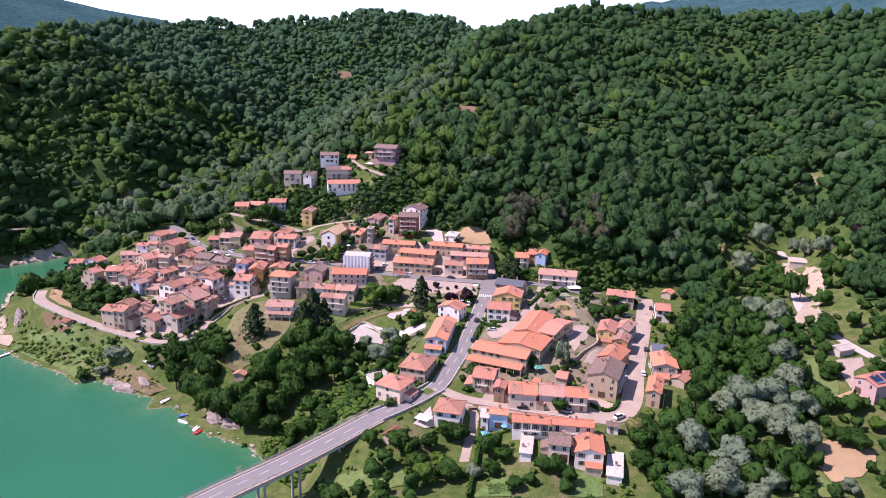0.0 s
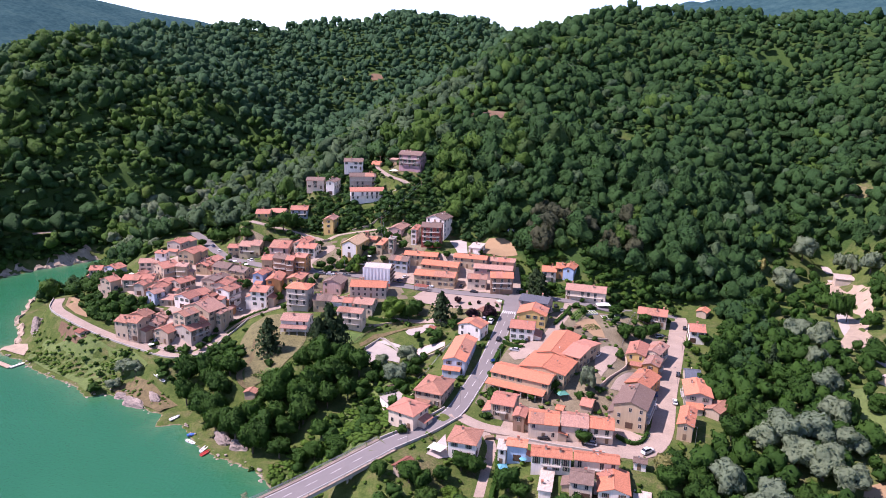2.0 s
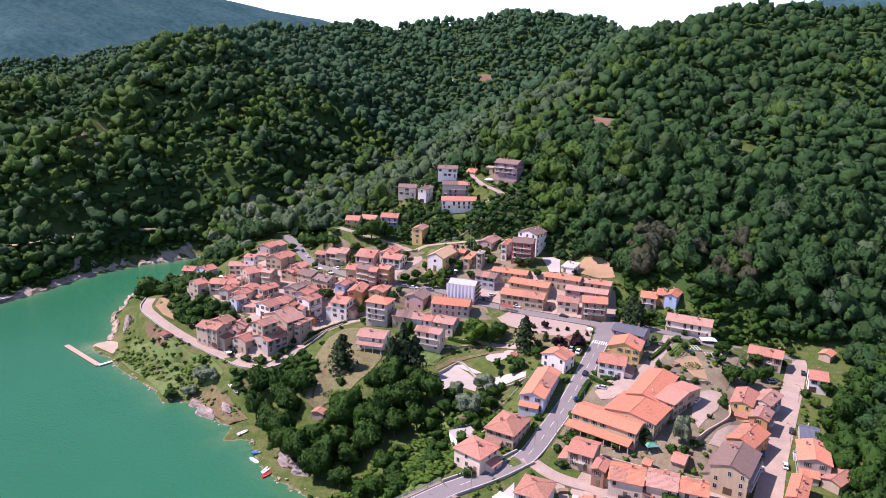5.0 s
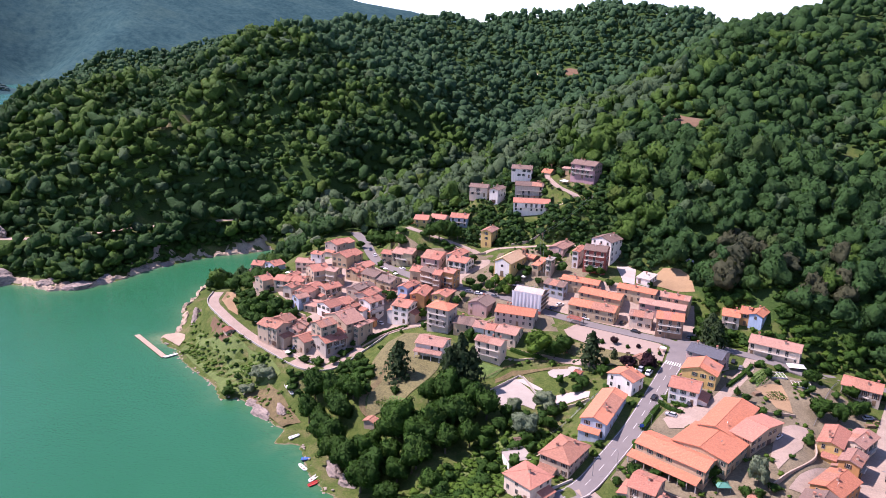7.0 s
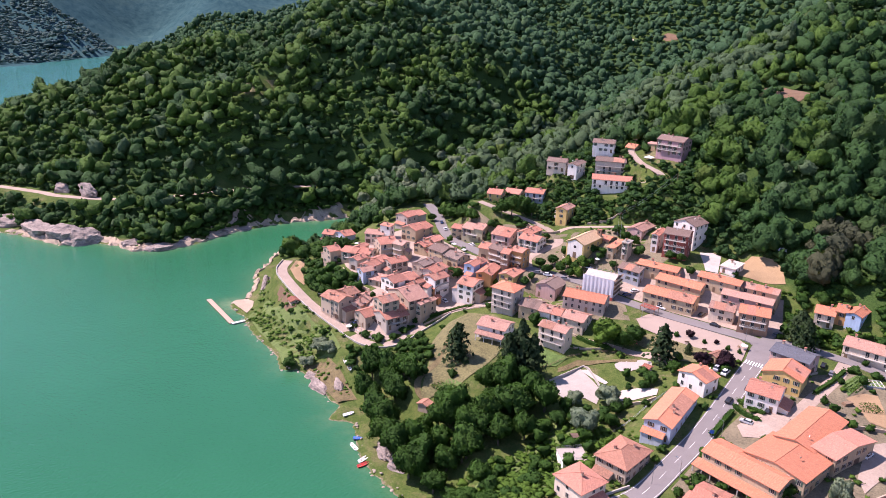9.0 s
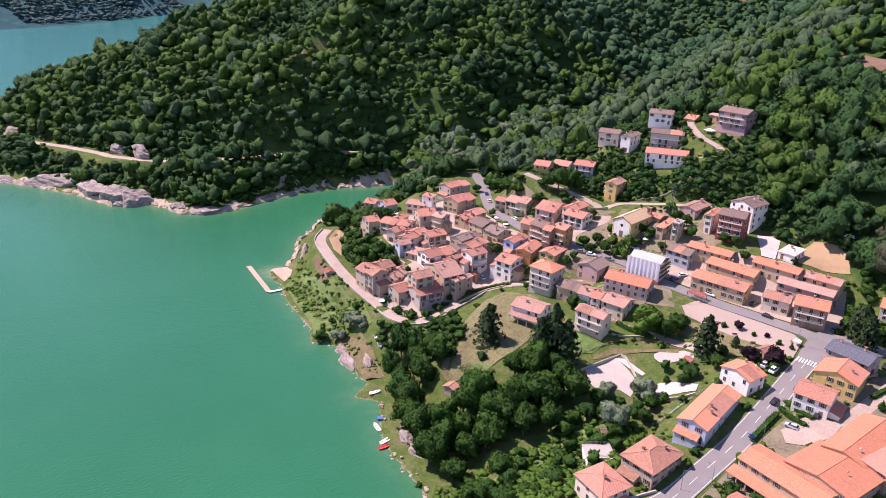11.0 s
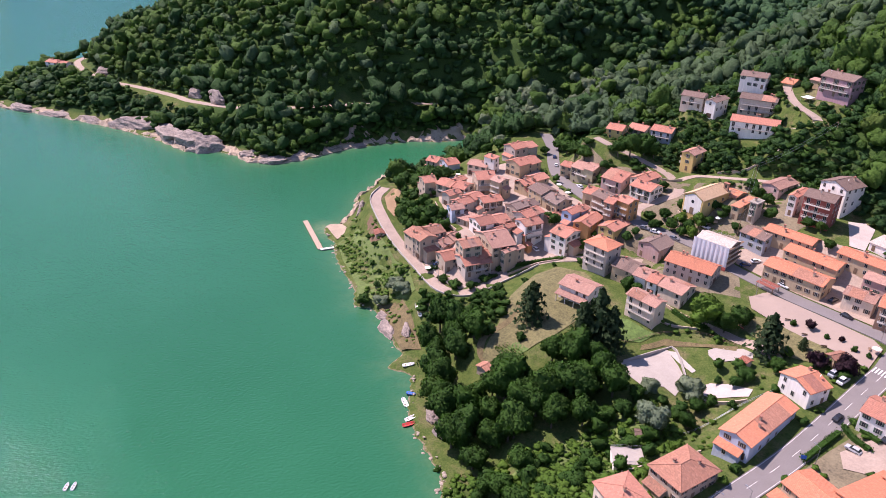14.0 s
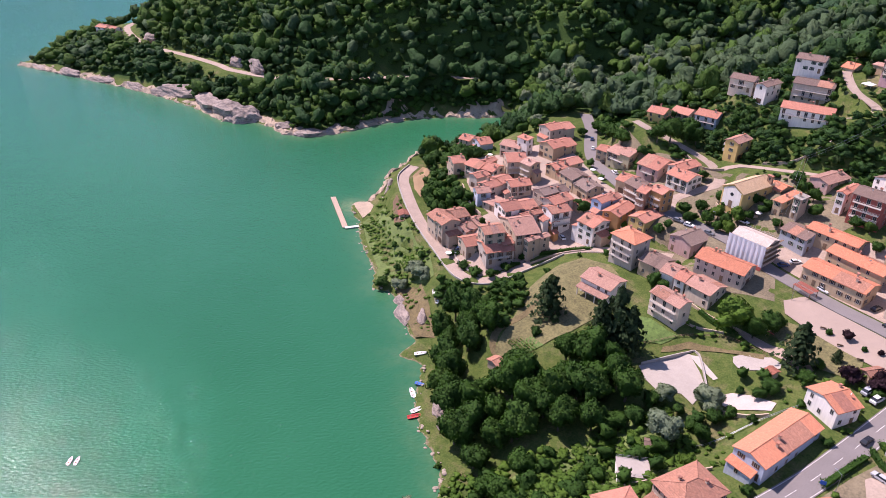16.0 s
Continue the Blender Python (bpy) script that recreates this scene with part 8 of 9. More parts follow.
# ---- street lamps and poles ----
LAMP_POLE = Solid().tube((0, 0, -0.3), (0, 0, 7.0), 0.09, 0.05, 8).tube((0, 0, 6.9), (1.5, 0, 7.4), 0.04, 0.035, 6).mesh("pole", METAL)
LAMP_HEAD = Solid().box(1.3, -0.14, 7.33, 2.0, 0.14, 7.45).mesh("lamp_head", METAL)


def street_lamp(x, y, turn):
    ob = thing("street_lamp", pose(x, y, z_at(x, y), 0, 0, turn), "grey metal street lamp with a curved arm", "street lamp", "street lamps")
    child("pole", LAMP_POLE, ob)
    child("lamp_head", LAMP_HEAD, ob)


for x, y, turn in ((20.5, 291.5, 165), (11.5, 267, 165), (27, 318, 165), (4.5, 262, -10), (-13, 234, 150), (22, 358, 60), (-20, 366, 90), (-113, 343, 180), (-133, 319.5, 250), (-165, 335, 250), (86, 240, 150), (-62, 391, -90), (92, 285, 165), (103, 318, 165), (-95, 399, -70)):
    street_lamp(x, y, turn)


def utility_pole(x, y, tall=9.0):
    ob = thing("utility_pole", pose(x, y, z_at(x, y)), "weathered wooden utility pole with a cross-arm", "utility pole", "utility poles")
    child("pole", Solid().tube((0, 0, -0.4), (0, 0, tall), 0.14, 0.1, 7).mesh("pole", WOOD), ob)
    child("cross_arm", Solid().box(-0.9, -0.06, tall - 0.7, 0.9, 0.06, tall - 0.58).mesh("cross_arm", WOOD), ob)


for x, y in ((-47, 434), (-40, 400), (-25, 462), (-56, 500)):
    utility_pole(x, y)

# ---- church, sheeted house, school details, piazza ----
church = thing("church", pose(-59.0, 411.5, 38.2, 0, 0, -14), "small ochre village church with a pale gabled front and tiled roof", "church")
w_, d_, h_, r_ = 19.0, 9.6, 7.6, 2.4
turn_ = pose(0, 0, 0, 0, 0, 90)
child("wall", gable_wall(w_, d_, h_, r_, 3).mesh("wall", WALLS["yellow"]), church, turn_)
child("roof", gable_roof(w_, d_, h_, r_).mesh("roof", ROOFS["straw"]), church, turn_)
s = Solid()
yf = -w_ / 2 - 0.06
s.hull([(-4.1, yf, 0), (4.1, yf, 0), (4.1, yf, 7.2), (0, yf, 9.2), (-4.1, yf, 7.2), (-4.1, yf + 0.1, 0), (4.1, yf + 0.1, 0), (4.1, yf + 0.1, 7.2), (0, yf + 0.1, 9.2), (-4.1, yf + 0.1, 7.2)],
       [(0, 1, 2, 3, 4), (9, 8, 7, 6, 5)] + [(i, i + 5, (i + 1) % 5 + 5, (i + 1) % 5) for i in range(5)])
child("front_panel", s.mesh("front_panel", WALLS["white"]), church, label="pale plastered front")
child("door", Solid().box(-0.9, yf - 0.08, 0, 0.9, yf, 2.9).mesh("door", WOOD), church)
child("round_window", Solid().tube((0, yf - 0.07, 5.6), (0, yf, 5.6), 0.75, 0.75, 16).mesh("round_window", GLASS), church)
for k in range(3):
    m = pose(d_ / 2 + 0.02, -5 + 5 * k, 4.2, 0, 0, 90)
    fr = child("window", WIN_MESH["tall", "-"], church, m)
    child("pane", PANE_MESH["tall"], fr)
# the bell opening is a near-black block, its inner shade given as colour
child("bell_gable", Solid().box(2.6, 7.4, 7, 4.8, 8.4, 11.2).box(2.4, 7.2, 11.2, 5.0, 8.6, 11.5, 1).box(3.3, 7.38, 9.4, 4.1, 8.42, 10.6, 2).mesh("bell_gable", [WALLS["brown"], ROOFS["red"], DARK]), church)

wrapped = thing("house", pose(-41.7, 381.8, 31.3, 0, 0, -7), "house under repair wrapped in white scaffold sheeting", "house", "village houses")
child("wall", gable_wall(13.6, 9.4, 8.2, 1.6, 3).mesh("wall", WALLS["grey"]), wrapped)
child("roof", gable_roof(13.6, 9.4, 8.2, 1.6).mesh("roof", ROOFS["pale"]), wrapped)
for k in range(8):
    x0 = -7.4 + k * 1.85
    s = Solid()
    s.hull([(x0, -5.9, 0.3), (x0 + 0.92, -6.05, 0.3), (x0 + 1.8, -5.9, 0.3), (x0, -5.9, 9.0), (x0 + 0.92, -6.0, 9.0), (x0 + 1.8, -5.9, 9.0), (x0, -5.8, 0.3), (x0 + 1.8, -5.8, 0.3), (x0, -5.8, 9.0), (x0 + 1.8, -5.8, 9.0)],
           [(0, 1, 4, 3), (1, 2, 5, 4), (7, 6, 8, 9), (6, 0, 3, 8), (2, 7, 9, 5)])
    child("sheet", s.mesh("sheet", WALLS["sheet"]), wrapped, label="white scaffold sheeting")
UPRIGHT = Solid().tube((0, 0, -0.5), (0, 0, 9.4), 0.05, 0.05, 6).mesh("scaffold_upright", METAL)
LEDGER = Solid().tube((-7.5, 0, 0), (7.5, 0, 0), 0.05, 0.05, 6).mesh("scaffold_ledger", METAL)
for k in range(9):
    for y0 in (-5.7, 5.7):
        child("scaffold_upright", UPRIGHT, wrapped, pose(-7.45 + k * 1.86, y0, 0))
for z0 in (2.2, 4.3, 6.4, 8.5):
    for y0 in (-5.7, 5.7):
        child("scaffold_ledger", LEDGER, wrapped, pose(0, y0, z0))
    child("scaffold_board", Solid().box(7.0, -5.6, z0 - 0.1, 7.9, 5.6, z0).mesh("scaffold_board", WOOD), wrapped)
child("hoarding", Solid().box(-7.6, -6.6, -0.6, 7.6, -6.5, 0.9).mesh("hoarding", plain("red_mesh", (0.45, 0.1, 0.08), 0.8)), wrapped, label="red site fence")

pergola = thing("pergola", pose(-18, 371.5, 30.2, 0, 0, -18), "dark red slatted pergola over a paved corner of the square", "pergola")
for x0 in (-3.4, 3.2):
    for y0 in (-2.0, 1.8):
        child("post", Solid().box(x0, y0, -0.4, x0 + 0.2, y0 + 0.2, 2.6).mesh("post", WOOD), pergola)
RED_SLAT = plain("red_slat", (0.3, 0.09, 0.06), 0.7)
for k in range(11):
    if k != 5:
        child("slat", Solid().box(-3.6, -2.3 + k * 0.42, 2.6, 3.6, -2.0 + k * 0.42, 2.68).mesh("slat", RED_SLAT), pergola)

crossing = tagged(new("zebra_crossing", None), "white striped pedestrian crossing on the asphalt", "zebra crossing", kind="structure")
for k in range(7):
    child("stripe", Solid().box(-3.1 + k * 0.95, -1.5, 0, -2.6 + k * 0.95, 1.5, 0.012).mesh("stripe", WHITE_PAINT), crossing)
crossing.matrix_basis = pose(26.3, 342, 30.0 + 0.235, 5.8, 0, -13)

# lean-to canopy along the front of the school
canopy = thing("canopy", pose(29.2, 275.0, 23.4, 0, 0, -25), "long orange-tiled lean-to canopy along the school front", "canopy")
s = Solid()
slab(s, [(-13, -8.6, 2.3), (11, -8.6, 2.3), (11, -5.0, 3.3), (-13, -5.0, 3.3)], 0.2)
child("roof", s.mesh("roof", ROOFS["orange"]), canopy)
for k in range(9):
    child("post", Solid().box(-12.6 + k * 2.9, -8.4, -0.5, -12.3 + k * 2.9, -8.1, 2.2).mesh("post", CONCRETE), canopy)
# ---- fences, yards and small things ----
def fence(name, line, high, material, label, gap=2.0, rails=(0.95, 0.5)):
    """Posts with rails between them."""
    pts = smooth_line([(x, y, z_at(x, y)) for x, y in line], gap)
    pts = [Vector((p.x, p.y, z_at(p.x, p.y))) for p in pts]
    ob = thing(name, pose(0, 0, 0), label, "fence")
    for p in pts:
        child("post", Solid().box(p.x - 0.06, p.y - 0.06, p.z - 0.4, p.x + 0.06, p.y + 0.06, p.z + high).mesh("post", material), ob)
    for r in rails:
        strip("rail", pts, -0.04, 0.04, high * r, 0.08, material, ob)


fence("fence", [(-96, 356), (-84, 360), (-70, 364), (-62, 358)], 1.0, METAL, "grey metal railing between the lawn and the road")
fence("fence", [(-54, 314), (-48, 322), (-40, 330), (-28, 336), (-14, 336)], 1.1, WOOD, "dark wooden post and rail fence along the path")
fence("fence", [(-14, 290), (-6, 303), (2, 316)], 1.1, METAL, "grey wire fence behind the gardens")
fence("fence", [(76, 318), (84, 342), (90, 356)], 1.2, METAL, "grey wire fence along the garden plots")
fence("fence", [(20, 232), (27, 230), (36, 227)], 1.1, METAL, "grey railing of a terraced garden")
fence("fence", [(-126, 319.4), (-136, 322.6), (-144, 326.6)], 1.0, FRAME_WHITE, "white railing before the old houses")

GREEN_SHEET = plain("green_sheet", (0.08, 0.27, 0.2), 0.6)
BLUE_SHEET = plain("blue_sheet", (0.1, 0.33, 0.4), 0.6)
WHITE_SHEET = plain("white_sheet", (0.8, 0.79, 0.77), 0.6, vary=0.12)
PANEL_BLUE = plain("solar_cells", (0.015, 0.025, 0.07), 0.2, vary=0.3)
SIGN_BLUE = plain("sign_blue", (0.02, 0.12, 0.5), 0.5)
RED_PAINT = plain("red_paint", (0.5, 0.05, 0.04), 0.5)


def parasol(x, y, wide, material, label, turn=0):
    z = z_at(x, y)
    ob = thing("parasol", pose(x, y, z, 0, 0, turn), label, "parasol")
    child("pole", Solid().tube((0, 0, 0), (0, 0, 2.6), 0.04, 0.03, 6).mesh("pole", METAL), ob)
    n = 8
    r = wide / 2
    v = [(0, 0, 2.75), (0, 0, 2.68)] + [(r * math.cos(6.2832 * k / n), r * math.sin(6.2832 * k / n), 2.2) for k in range(n)] + [(r * math.cos(6.2832 * k / n), r * math.sin(6.2832 * k / n), 2.14) for k in range(n)]
    f = [(0, 2 + k, 2 + (k + 1) % n) for k in range(n)] + [(1, 10 + (k + 1) % n, 10 + k) for k in range(n)] + [(2 + k, 10 + k, 10 + (k + 1) % n, 2 + (k + 1) % n) for k in range(n)]
    child("canopy", mesh_of("canopy", v, f, material), ob)


for x, y in ((-141.5, 322.5), (52, 243.6), (-173, 402), (-128, 405), (-119, 398), (-104, 381), (-109, 366), (-186, 399), (47, 241), (-50, 404), (22, 351), (-152, 376)):
    parasol(x, y, 2.8, WHITE_SHEET, "open white parasol on a pale terrace", x * 3 % 40)
parasol(26, 227, 2.6, BLUE_SHEET, "blue-green parasol in a garden")


def gazebo(x, y, turn, w, d, material, label):
    z = z_at(x, y)
    ob = thing("gazebo", pose(x, y, z, 0, 0, turn), label, "tent")
    for sx in (-1, 1):
        for sy in (-1, 1):
            child("leg", Solid().tube((sx * w / 2, sy * d / 2, -0.3), (sx * w / 2, sy * d / 2, 2.2), 0.05, 0.05, 6).mesh("leg", METAL), ob)
    child("canopy", hip_roof(w, d, 2.1, 0.7, 0.15, 0.05).mesh("canopy", material), ob)


gazebo(43.3, 266.6, 20, 4.0, 3.0, GREEN_SHEET, "green fabric gazebo in a garden")
gazebo(19.4, 225.1, 10, 2.8, 2.6, BLUE_SHEET, "blue-green fabric gazebo beside the hedge")
gazebo(74.5, 359.0, 8, 6.5, 4.0, WHITE_SHEET, "white tarpaulin canopy at the wood's edge")
gazebo(-2.6, 230.8, -29, 5.0, 4.0, WHITE_SHEET, "white canopy over the villa terrace")
gazebo(-45.6, 489.6, -15, 4.4, 4.0, WHITE_SHEET, "white party tent on the earth beside the lilac-pink house")
gazebo(30, 424, 0, 4.0, 3.0, WHITE_SHEET, "white canopy beside the earth slope")


def cold_frame(x, y, turn):
    ob = thing("cold_frame", pose(x, y, z_at(x, y), 0, 0, turn), "pale framed garden beds in a grid", "garden bed")
    s = Solid()
    for k in range(6):
        s.box(-3.5 + 1.4 * k - 0.06, -2.5, -0.3, -3.5 + 1.4 * k + 0.06, 2.5, 0.45)
    for k in range(3):
        s.box(-3.5, -2.5 + 2.5 * k - 0.06, -0.3, 3.5, -2.5 + 2.5 * k + 0.06, 0.45)
    child("frame", s.mesh("frame", FRAME_WHITE), ob)
    child("soil", Solid().box(-3.4, -2.4, -0.3, 3.4, 2.4, 0.15).mesh("soil", LAWN), ob)


cold_frame(75.1, 345.4, 8)
cold_frame(66, 349, 14)


def vegetable_rows(x, y, turn, rows, length, label):
    ob = thing("vegetable_bed", pose(x, y, z_at(x, y) + 0.25, 0, 0, turn), label, "vegetable bed")
    rnd = np.random.RandomState(int(abs(x * 9)))
    for k in range(rows):
        v, f = [], []
        for i in range(int(length * 9)):
            p = np.array([rnd.uniform(-length / 2, length / 2), (k - rows / 2) * 1.15 + rnd.normal() * 0.14, rnd.uniform(0.0, 0.55)])
            u, w_ = rnd.normal(size=3) * 0.14, rnd.normal(size=3) * 0.14
            j = len(v)
            v += [p - u, p + w_, p + u, p - w_]
            f += [(j, j + 1, j + 2), (j, j + 2, j + 3)]
        child("crop", mesh_of("crop", [tuple(q) for q in v], f, LEAF_LIGHT if k % 3 else LEAF_BROAD), ob)


vegetable_rows(-79.5, 296, -10, 8, 9, "rows of vegetables in a garden plot on the lawn")
vegetable_rows(60, 343, 65, 5, 14, "rows of vegetables beside the lane")
vegetable_rows(64, 331, 20, 6, 7, "rows of staked vegetables in dry soil")
vegetable_rows(147, 246, 30, 6, 12, "green vine rows on the slope")
vegetable_rows(22, 197, 5, 5, 8, "rows of vegetables in a back garden")

# stones along the southern shore
def stone_mesh(seed):
    rnd = np.random.RandomState(seed)
    bm = bmesh.new()
    bmesh.ops.create_icosphere(bm, subdivisions=2, radius=1.0)
    for v in bm.verts:
        v.co *= 1 + 0.22 * noise.fractal(v.co * 1.7 + Vector((seed * 3.1, 0, 0)), 1.0, 2.0, 3)
        v.co.z *= 0.6
    me = bpy.data.meshes.new("stone")
    bm.to_mesh(me)
    bm.free()
    me.materials.append(ROCK)
    return me


STONES = [stone_mesh(k) for k in range(5)]
rnd = random.Random(77)
for line, count, spread_ in ((SHORE_SOUTH[3:10], 34, 0.8), (SHORE_SOUTH[11:16], 20, 1.0), (SHORE_SOUTH[16:24], 30, 1.2)):
    pts = resample(line, 1.0)
    for k in range(count):
        p = rnd.choice(pts)
        x, y = p[0] + rnd.gauss(0, spread_), p[1] + rnd.gauss(0, spread_)
        r = rnd.uniform(0.25, 0.8) ** 1.3
        ob = new("stone", rnd.choice(STONES))
        ob.matrix_basis = pose(x, y, max(z_at(x, y), -0.1) + 0.1 * r, 0, 0, rnd.uniform(0, 360)) @ Matrix.Diagonal((r * rnd.uniform(0.8, 1.6), r, r, 1))
        tagged(ob, "pale stone at the water's edge", "stone", "stones on the shore")

# worn earth track over the lawn
pts = smooth_line([(x, y, z_at(x, y)) for x, y in ((-92, 324), (-90.6, 315.9), (-90.0, 305.3), (-90.8, 295.2), (-88.2, 289.3), (-83.2, 286.6))], 1.5)
pts = [Vector((p.x, p.y, z_at(p.x, p.y))) for p in pts]
v, f = ribbon(pts, -1.3, 1.3, 0.36, 0.3)
tagged(new("path", mesh_of("path", v, f, RUSTY_GRASS)), "worn earth track across the lawn", "path", kind="structure")


def stack(x, y, turn, label="stacked pallets and timber in a yard"):
    ob = thing("timber_stack", pose(x, y, z_at(x, y), 0, 0, turn), label, "timber")
    for k in range(5):
        child("pallet", Solid().box(-1.6 + 0.1 * k, -1.0, 0.05 + 0.22 * k, 1.6 + 0.05 * k, 1.0 - 0.1 * k, 0.2 + 0.22 * k).mesh("pallet", WOOD), ob)


stack(96.2, 328.4, 15)
stack(99, 333, 100)
stack(57, 328, 40, "stacked timber beside the garden plots")
stack(15, 240, 12, "stacked timber in a small yard")

# blue road sign beside the main road
sign = thing("road_sign", pose(17.5, 291, z_at(17.5, 291), 0, 0, 15), "blue rectangular road sign on a grey post", "road sign")
child("pole", Solid().tube((0, 0, -0.2), (0, 0, 3.2), 0.05, 0.05, 6).mesh("pole", METAL), sign)
child("board", Solid().box(-0.7, -0.06, 1.9, 0.7, -0.05 + 0.05, 3.1).mesh("board", SIGN_BLUE), sign)

# red slide in the park
slide = thing("slide", pose(-19.5, 346.3, z_at(-19.5, 346.3), 0, 0, 120), "red playground slide on the park grass", "slide")
s = Solid()
s.hull([(-0.35, 0, 1.9), (0.35, 0, 1.9), (0.35, -3.4, 0.3), (-0.35, -3.4, 0.3), (-0.35, 0, 1.8), (0.35, 0, 1.8), (0.35, -3.4, 0.2), (-0.35, -3.4, 0.2)], [(0, 3, 2, 1), (4, 5, 6, 7), (0, 1, 5, 4), (1, 2, 6, 5), (2, 3, 7, 6), (3, 0, 4, 7)])
child("chute", s.mesh("chute", RED_PAINT), slide)
child("ladder", Solid().box(-0.35, 0, -0.2, -0.28, 0.1, 2.6).box(0.28, 0, -0.2, 0.35, 0.1, 2.6).box(-0.3, 0, 0.5, 0.3, 0.08, 0.56).box(-0.3, 0, 1.0, 0.3, 0.08, 1.06).box(-0.3, 0, 1.5, 0.3, 0.08, 1.56).mesh("ladder", METAL), slide)


def bench(x, y, turn):
    ob = thing("bench", pose(x, y, z_at(x, y) + 0.28, 0, 0, turn), "dark wooden bench on the square", "bench", "benches on the square")
    child("seat", Solid().box(-0.9, -0.25, 0.42, 0.9, 0.2, 0.48).mesh("seat", WOOD), ob)
    child("backrest", Solid().box(-0.9, 0.2, 0.5, 0.9, 0.26, 0.95).mesh("backrest", WOOD), ob)
    for x0 in (-0.75, 0.68):
        child("leg", Solid().box(x0, -0.2, 0, x0 + 0.07, 0.24, 0.42).mesh("leg", METAL), ob)


for x, y, a in ((1, 351, 200), (8, 347, 205), (14, 345, 205), (-6, 356, 200), (20, 352, 290)):
    bench(x, y, a)


# small buildings of the gardens and the shore
house(-9.4, 325.8, 24.4, 2.6, 2.4, -20, 1, "gable", "grey", "rust", name="garden_hut", chimneys=0, windows=False, rise=0.4, label="small grey hut with a bright red sheet roof")
house(-180.2, 332.6, 13.4, 5.0, 4.0, -35, 1, "gable", "stone", "rust", name="shed", chimneys=0, windows=False, rise=0.6, label="small stone shed with a rusty and white sheet roof")
house(-23.4, 282.4, 14.6, 3.6, 3.0, 30, 1, "gable", "brown", "brown", name="shed", chimneys=0, windows=False, rise=0.5, label="low brown timber shed under the willows")

garage = thing("garage", pose(-21.4, 268.6, 17.0, 0, 0, 36), "low white garage with a pale roof terrace and railing", "garage")
child("wall", Solid().box(-4.2, -3.2, -3, 4.2, 3.2, 2.9).mesh("wall", WALLS["white"]), garage)
child("roof", Solid().box(-4.4, -3.4, 2.9, 4.4, 3.4, 3.06).mesh("roof", COURT), garage)
for k in range(7):
    for y0 in (-3.3, 3.25):
        child("post", Solid().box(-4.3 + k * 1.42, y0, 3.06, -4.25 + k * 1.42, y0 + 0.05, 4.0).mesh("post", METAL), garage)
for y0 in (-3.3, 3.25):
    for z0 in (3.5, 3.95):
        child("rail", Solid().box(-4.3, y0, z0, 4.3, y0 + 0.05, z0 + 0.05).mesh("rail", METAL), garage)

slide = thing("playground_slide", pose(-19.7, 347.4, z_at(-19.7, 347.4), 0, 0, 60), "small red playground slide under the trees", "slide")
child("chute", Solid().hull([(-1.6, -0.3, 0.3), (-1.6, 0.3, 0.3), (1.0, 0.3, 1.7), (1.0, -0.3, 1.7), (-1.6, -0.3, 0.2), (-1.6, 0.3, 0.2), (1.0, 0.3, 1.6), (1.0, -0.3, 1.6)], [(0, 3, 2, 1), (4, 5, 6, 7), (0, 1, 5, 4), (2, 3, 7, 6), (0, 4, 7, 3), (1, 2, 6, 5)]).mesh("chute", RED_PAINT), slide)
for y0 in (-0.3, 0.22):
    child("ladder_rail", Solid().tube((1.0, y0 + 0.04, 1.9), (1.7, y0 + 0.04, 0), 0.04, 0.04, 6).mesh("ladder_rail", METAL), slide)

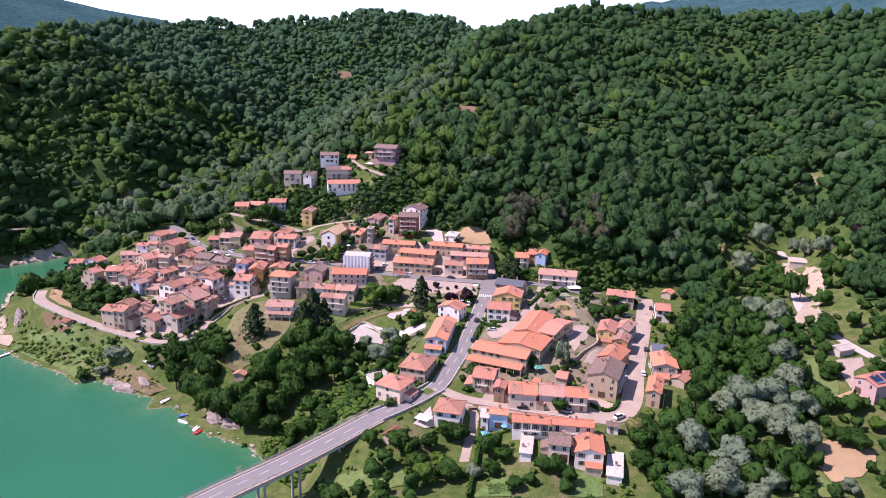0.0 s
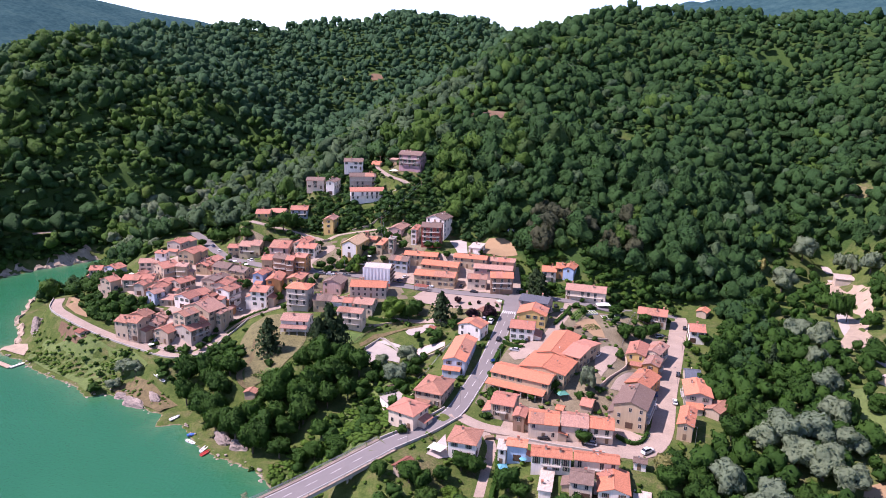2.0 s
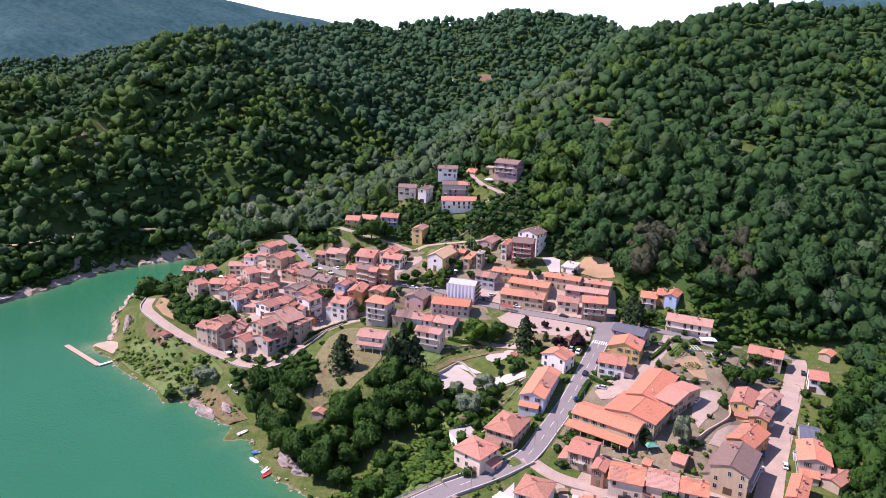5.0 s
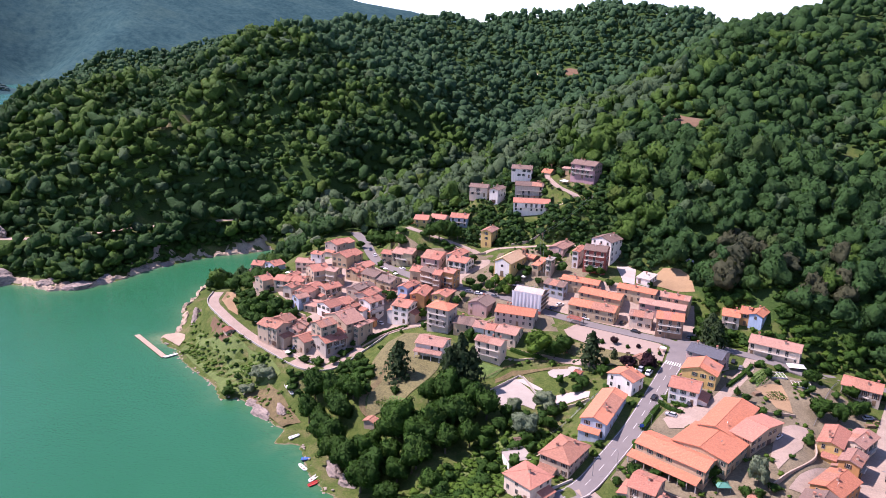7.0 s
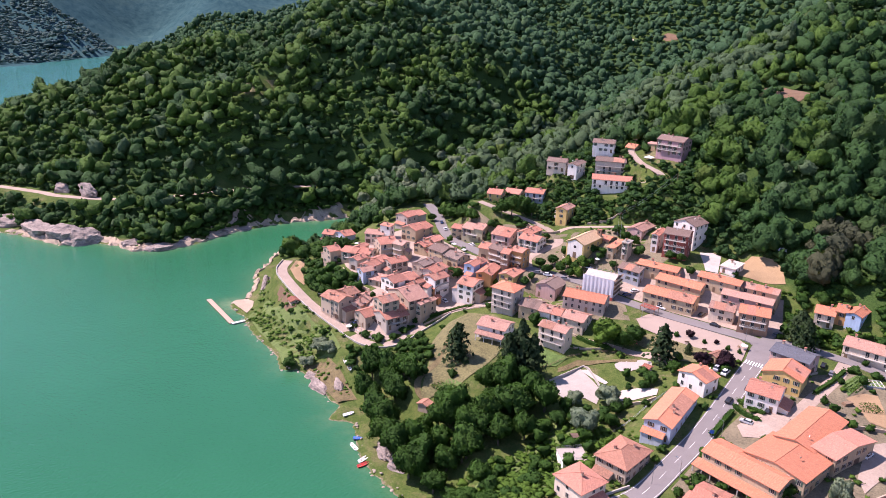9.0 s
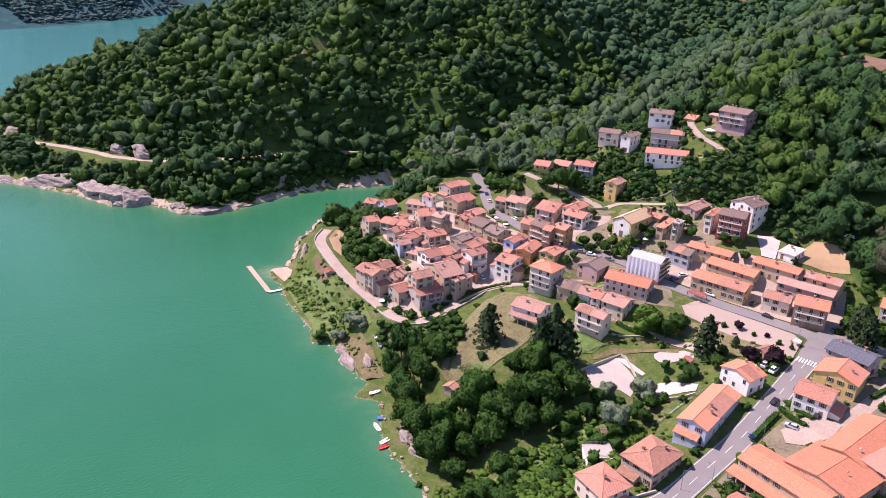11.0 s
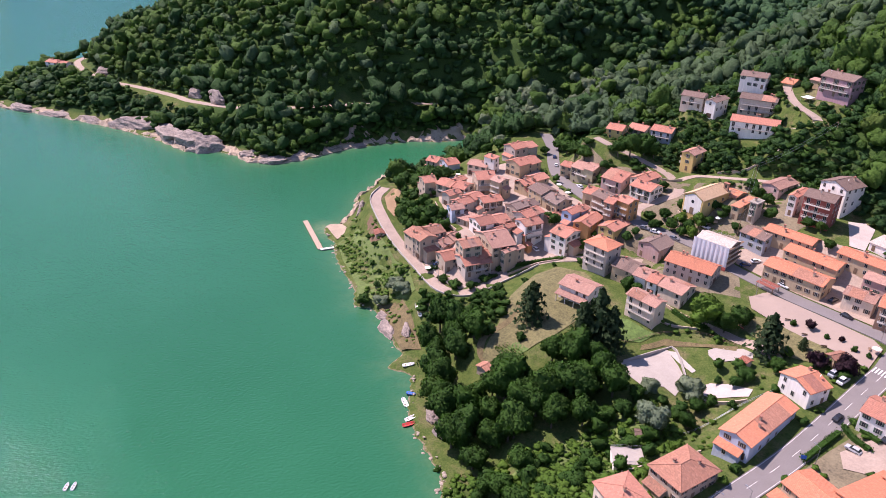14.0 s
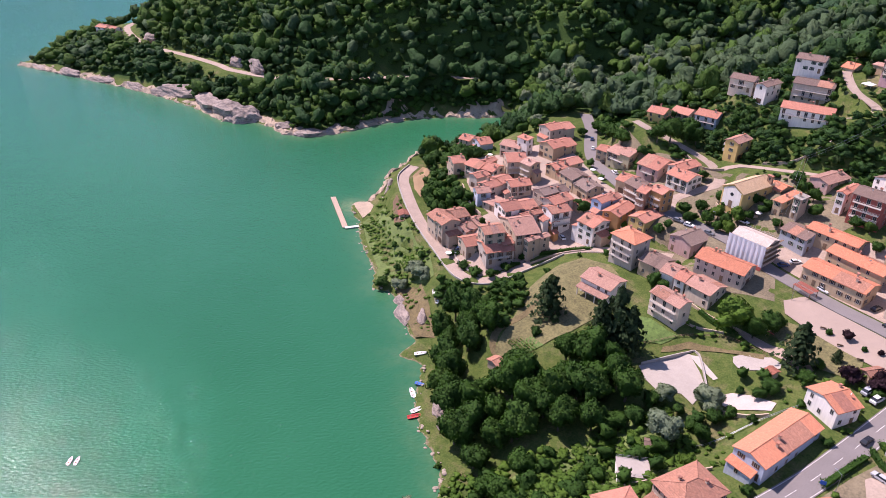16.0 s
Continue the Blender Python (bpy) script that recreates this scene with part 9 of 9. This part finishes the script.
# wires from the hillside pole down to the pole behind the church
POLE_TOPS = [(-25, 462, z_at(-25, 462) + 8.4), (-47, 434, z_at(-47, 434) + 8.4), (-40, 400, z_at(-40, 400) + 8.4)]
for a, b in zip(POLE_TOPS, POLE_TOPS[1:]):
    for side in (-0.8, 0.8):
        pts = [Vector(a).lerp(Vector(b), k / 10) + Vector((side, 0, -1.4 * (1 - (k / 5 - 1) ** 2))) for k in range(11)]
        s = Solid()
        for p, q in zip(pts, pts[1:]):
            s.tube(p, q, 0.035, 0.035, 4)
        tagged(new("overhead_wire", s.mesh("overhead_wire", METAL)), "thin grey overhead wire slung between two poles", "wire", "overhead wires")

# garden and retaining walls
for line, high in (([(-112, 340), (-106, 352), (-98, 357.5)], 0.9), ([(-60, 352), (-40, 345), (-26, 342)], 1.0), ([(56, 314), (64, 317), (70, 319)], 1.3), ([(22, 262), (34, 259), (48, 256), (62, 254)], 1.2),
                   ([(30, 330), (40, 338), (48, 346)], 0.9), ([(-20, 262), (-14, 270), (-6, 282)], 1.1), ([(-108, 388), (-98, 383), (-90, 379)], 1.0), ([(-170, 361), (-155, 350.5), (-145, 346)], 1.4),
                   ([(-196, 398), (-190, 388), (-180, 374)], 1.3), ([(-52, 338), (-40, 335.5), (-30, 338)], 0.8), ([(-100, 432), (-86, 428), (-78, 432)], 1.2), ([(-66, 442), (-54, 445), (-44, 452)], 1.4), ([(72, 262), (76, 274), (80, 285)], 1.1), ([(88, 256), (94, 278), (102, 300)], 0.9)):
    low_wall("garden_wall", line, high, 0.35, WALLS["stone"], "weathered stone garden wall")

# solar panels on the long house by the valley track
def solar_panel(x, y, z, turn, tilt):
    ob = thing("solar_panel", pose(x, y, z, tilt, 0, turn), "dark blue solar panels mounted on a tiled roof", "solar panel")
    for i in range(4):
        for k in range(2):
            child("panel", PANEL_MESH, ob, pose(-2.2 + 1.15 * i, -0.9 + 1.75 * k, 0.12))
    child("frame", Solid().box(-2.3, -1.9, -0.05, 2.4, 1.8, 0.1).mesh("frame", METAL), ob)


PANEL_MESH = Solid().box(0, 0, 0, 1.05, 1.65, 0.06).mesh("panel", PANEL_BLUE)
solar_panel(171.2, 250.3, 29.95, 24, 18)
solar_panel(176.6, 252.7, 29.95, 24, 18)
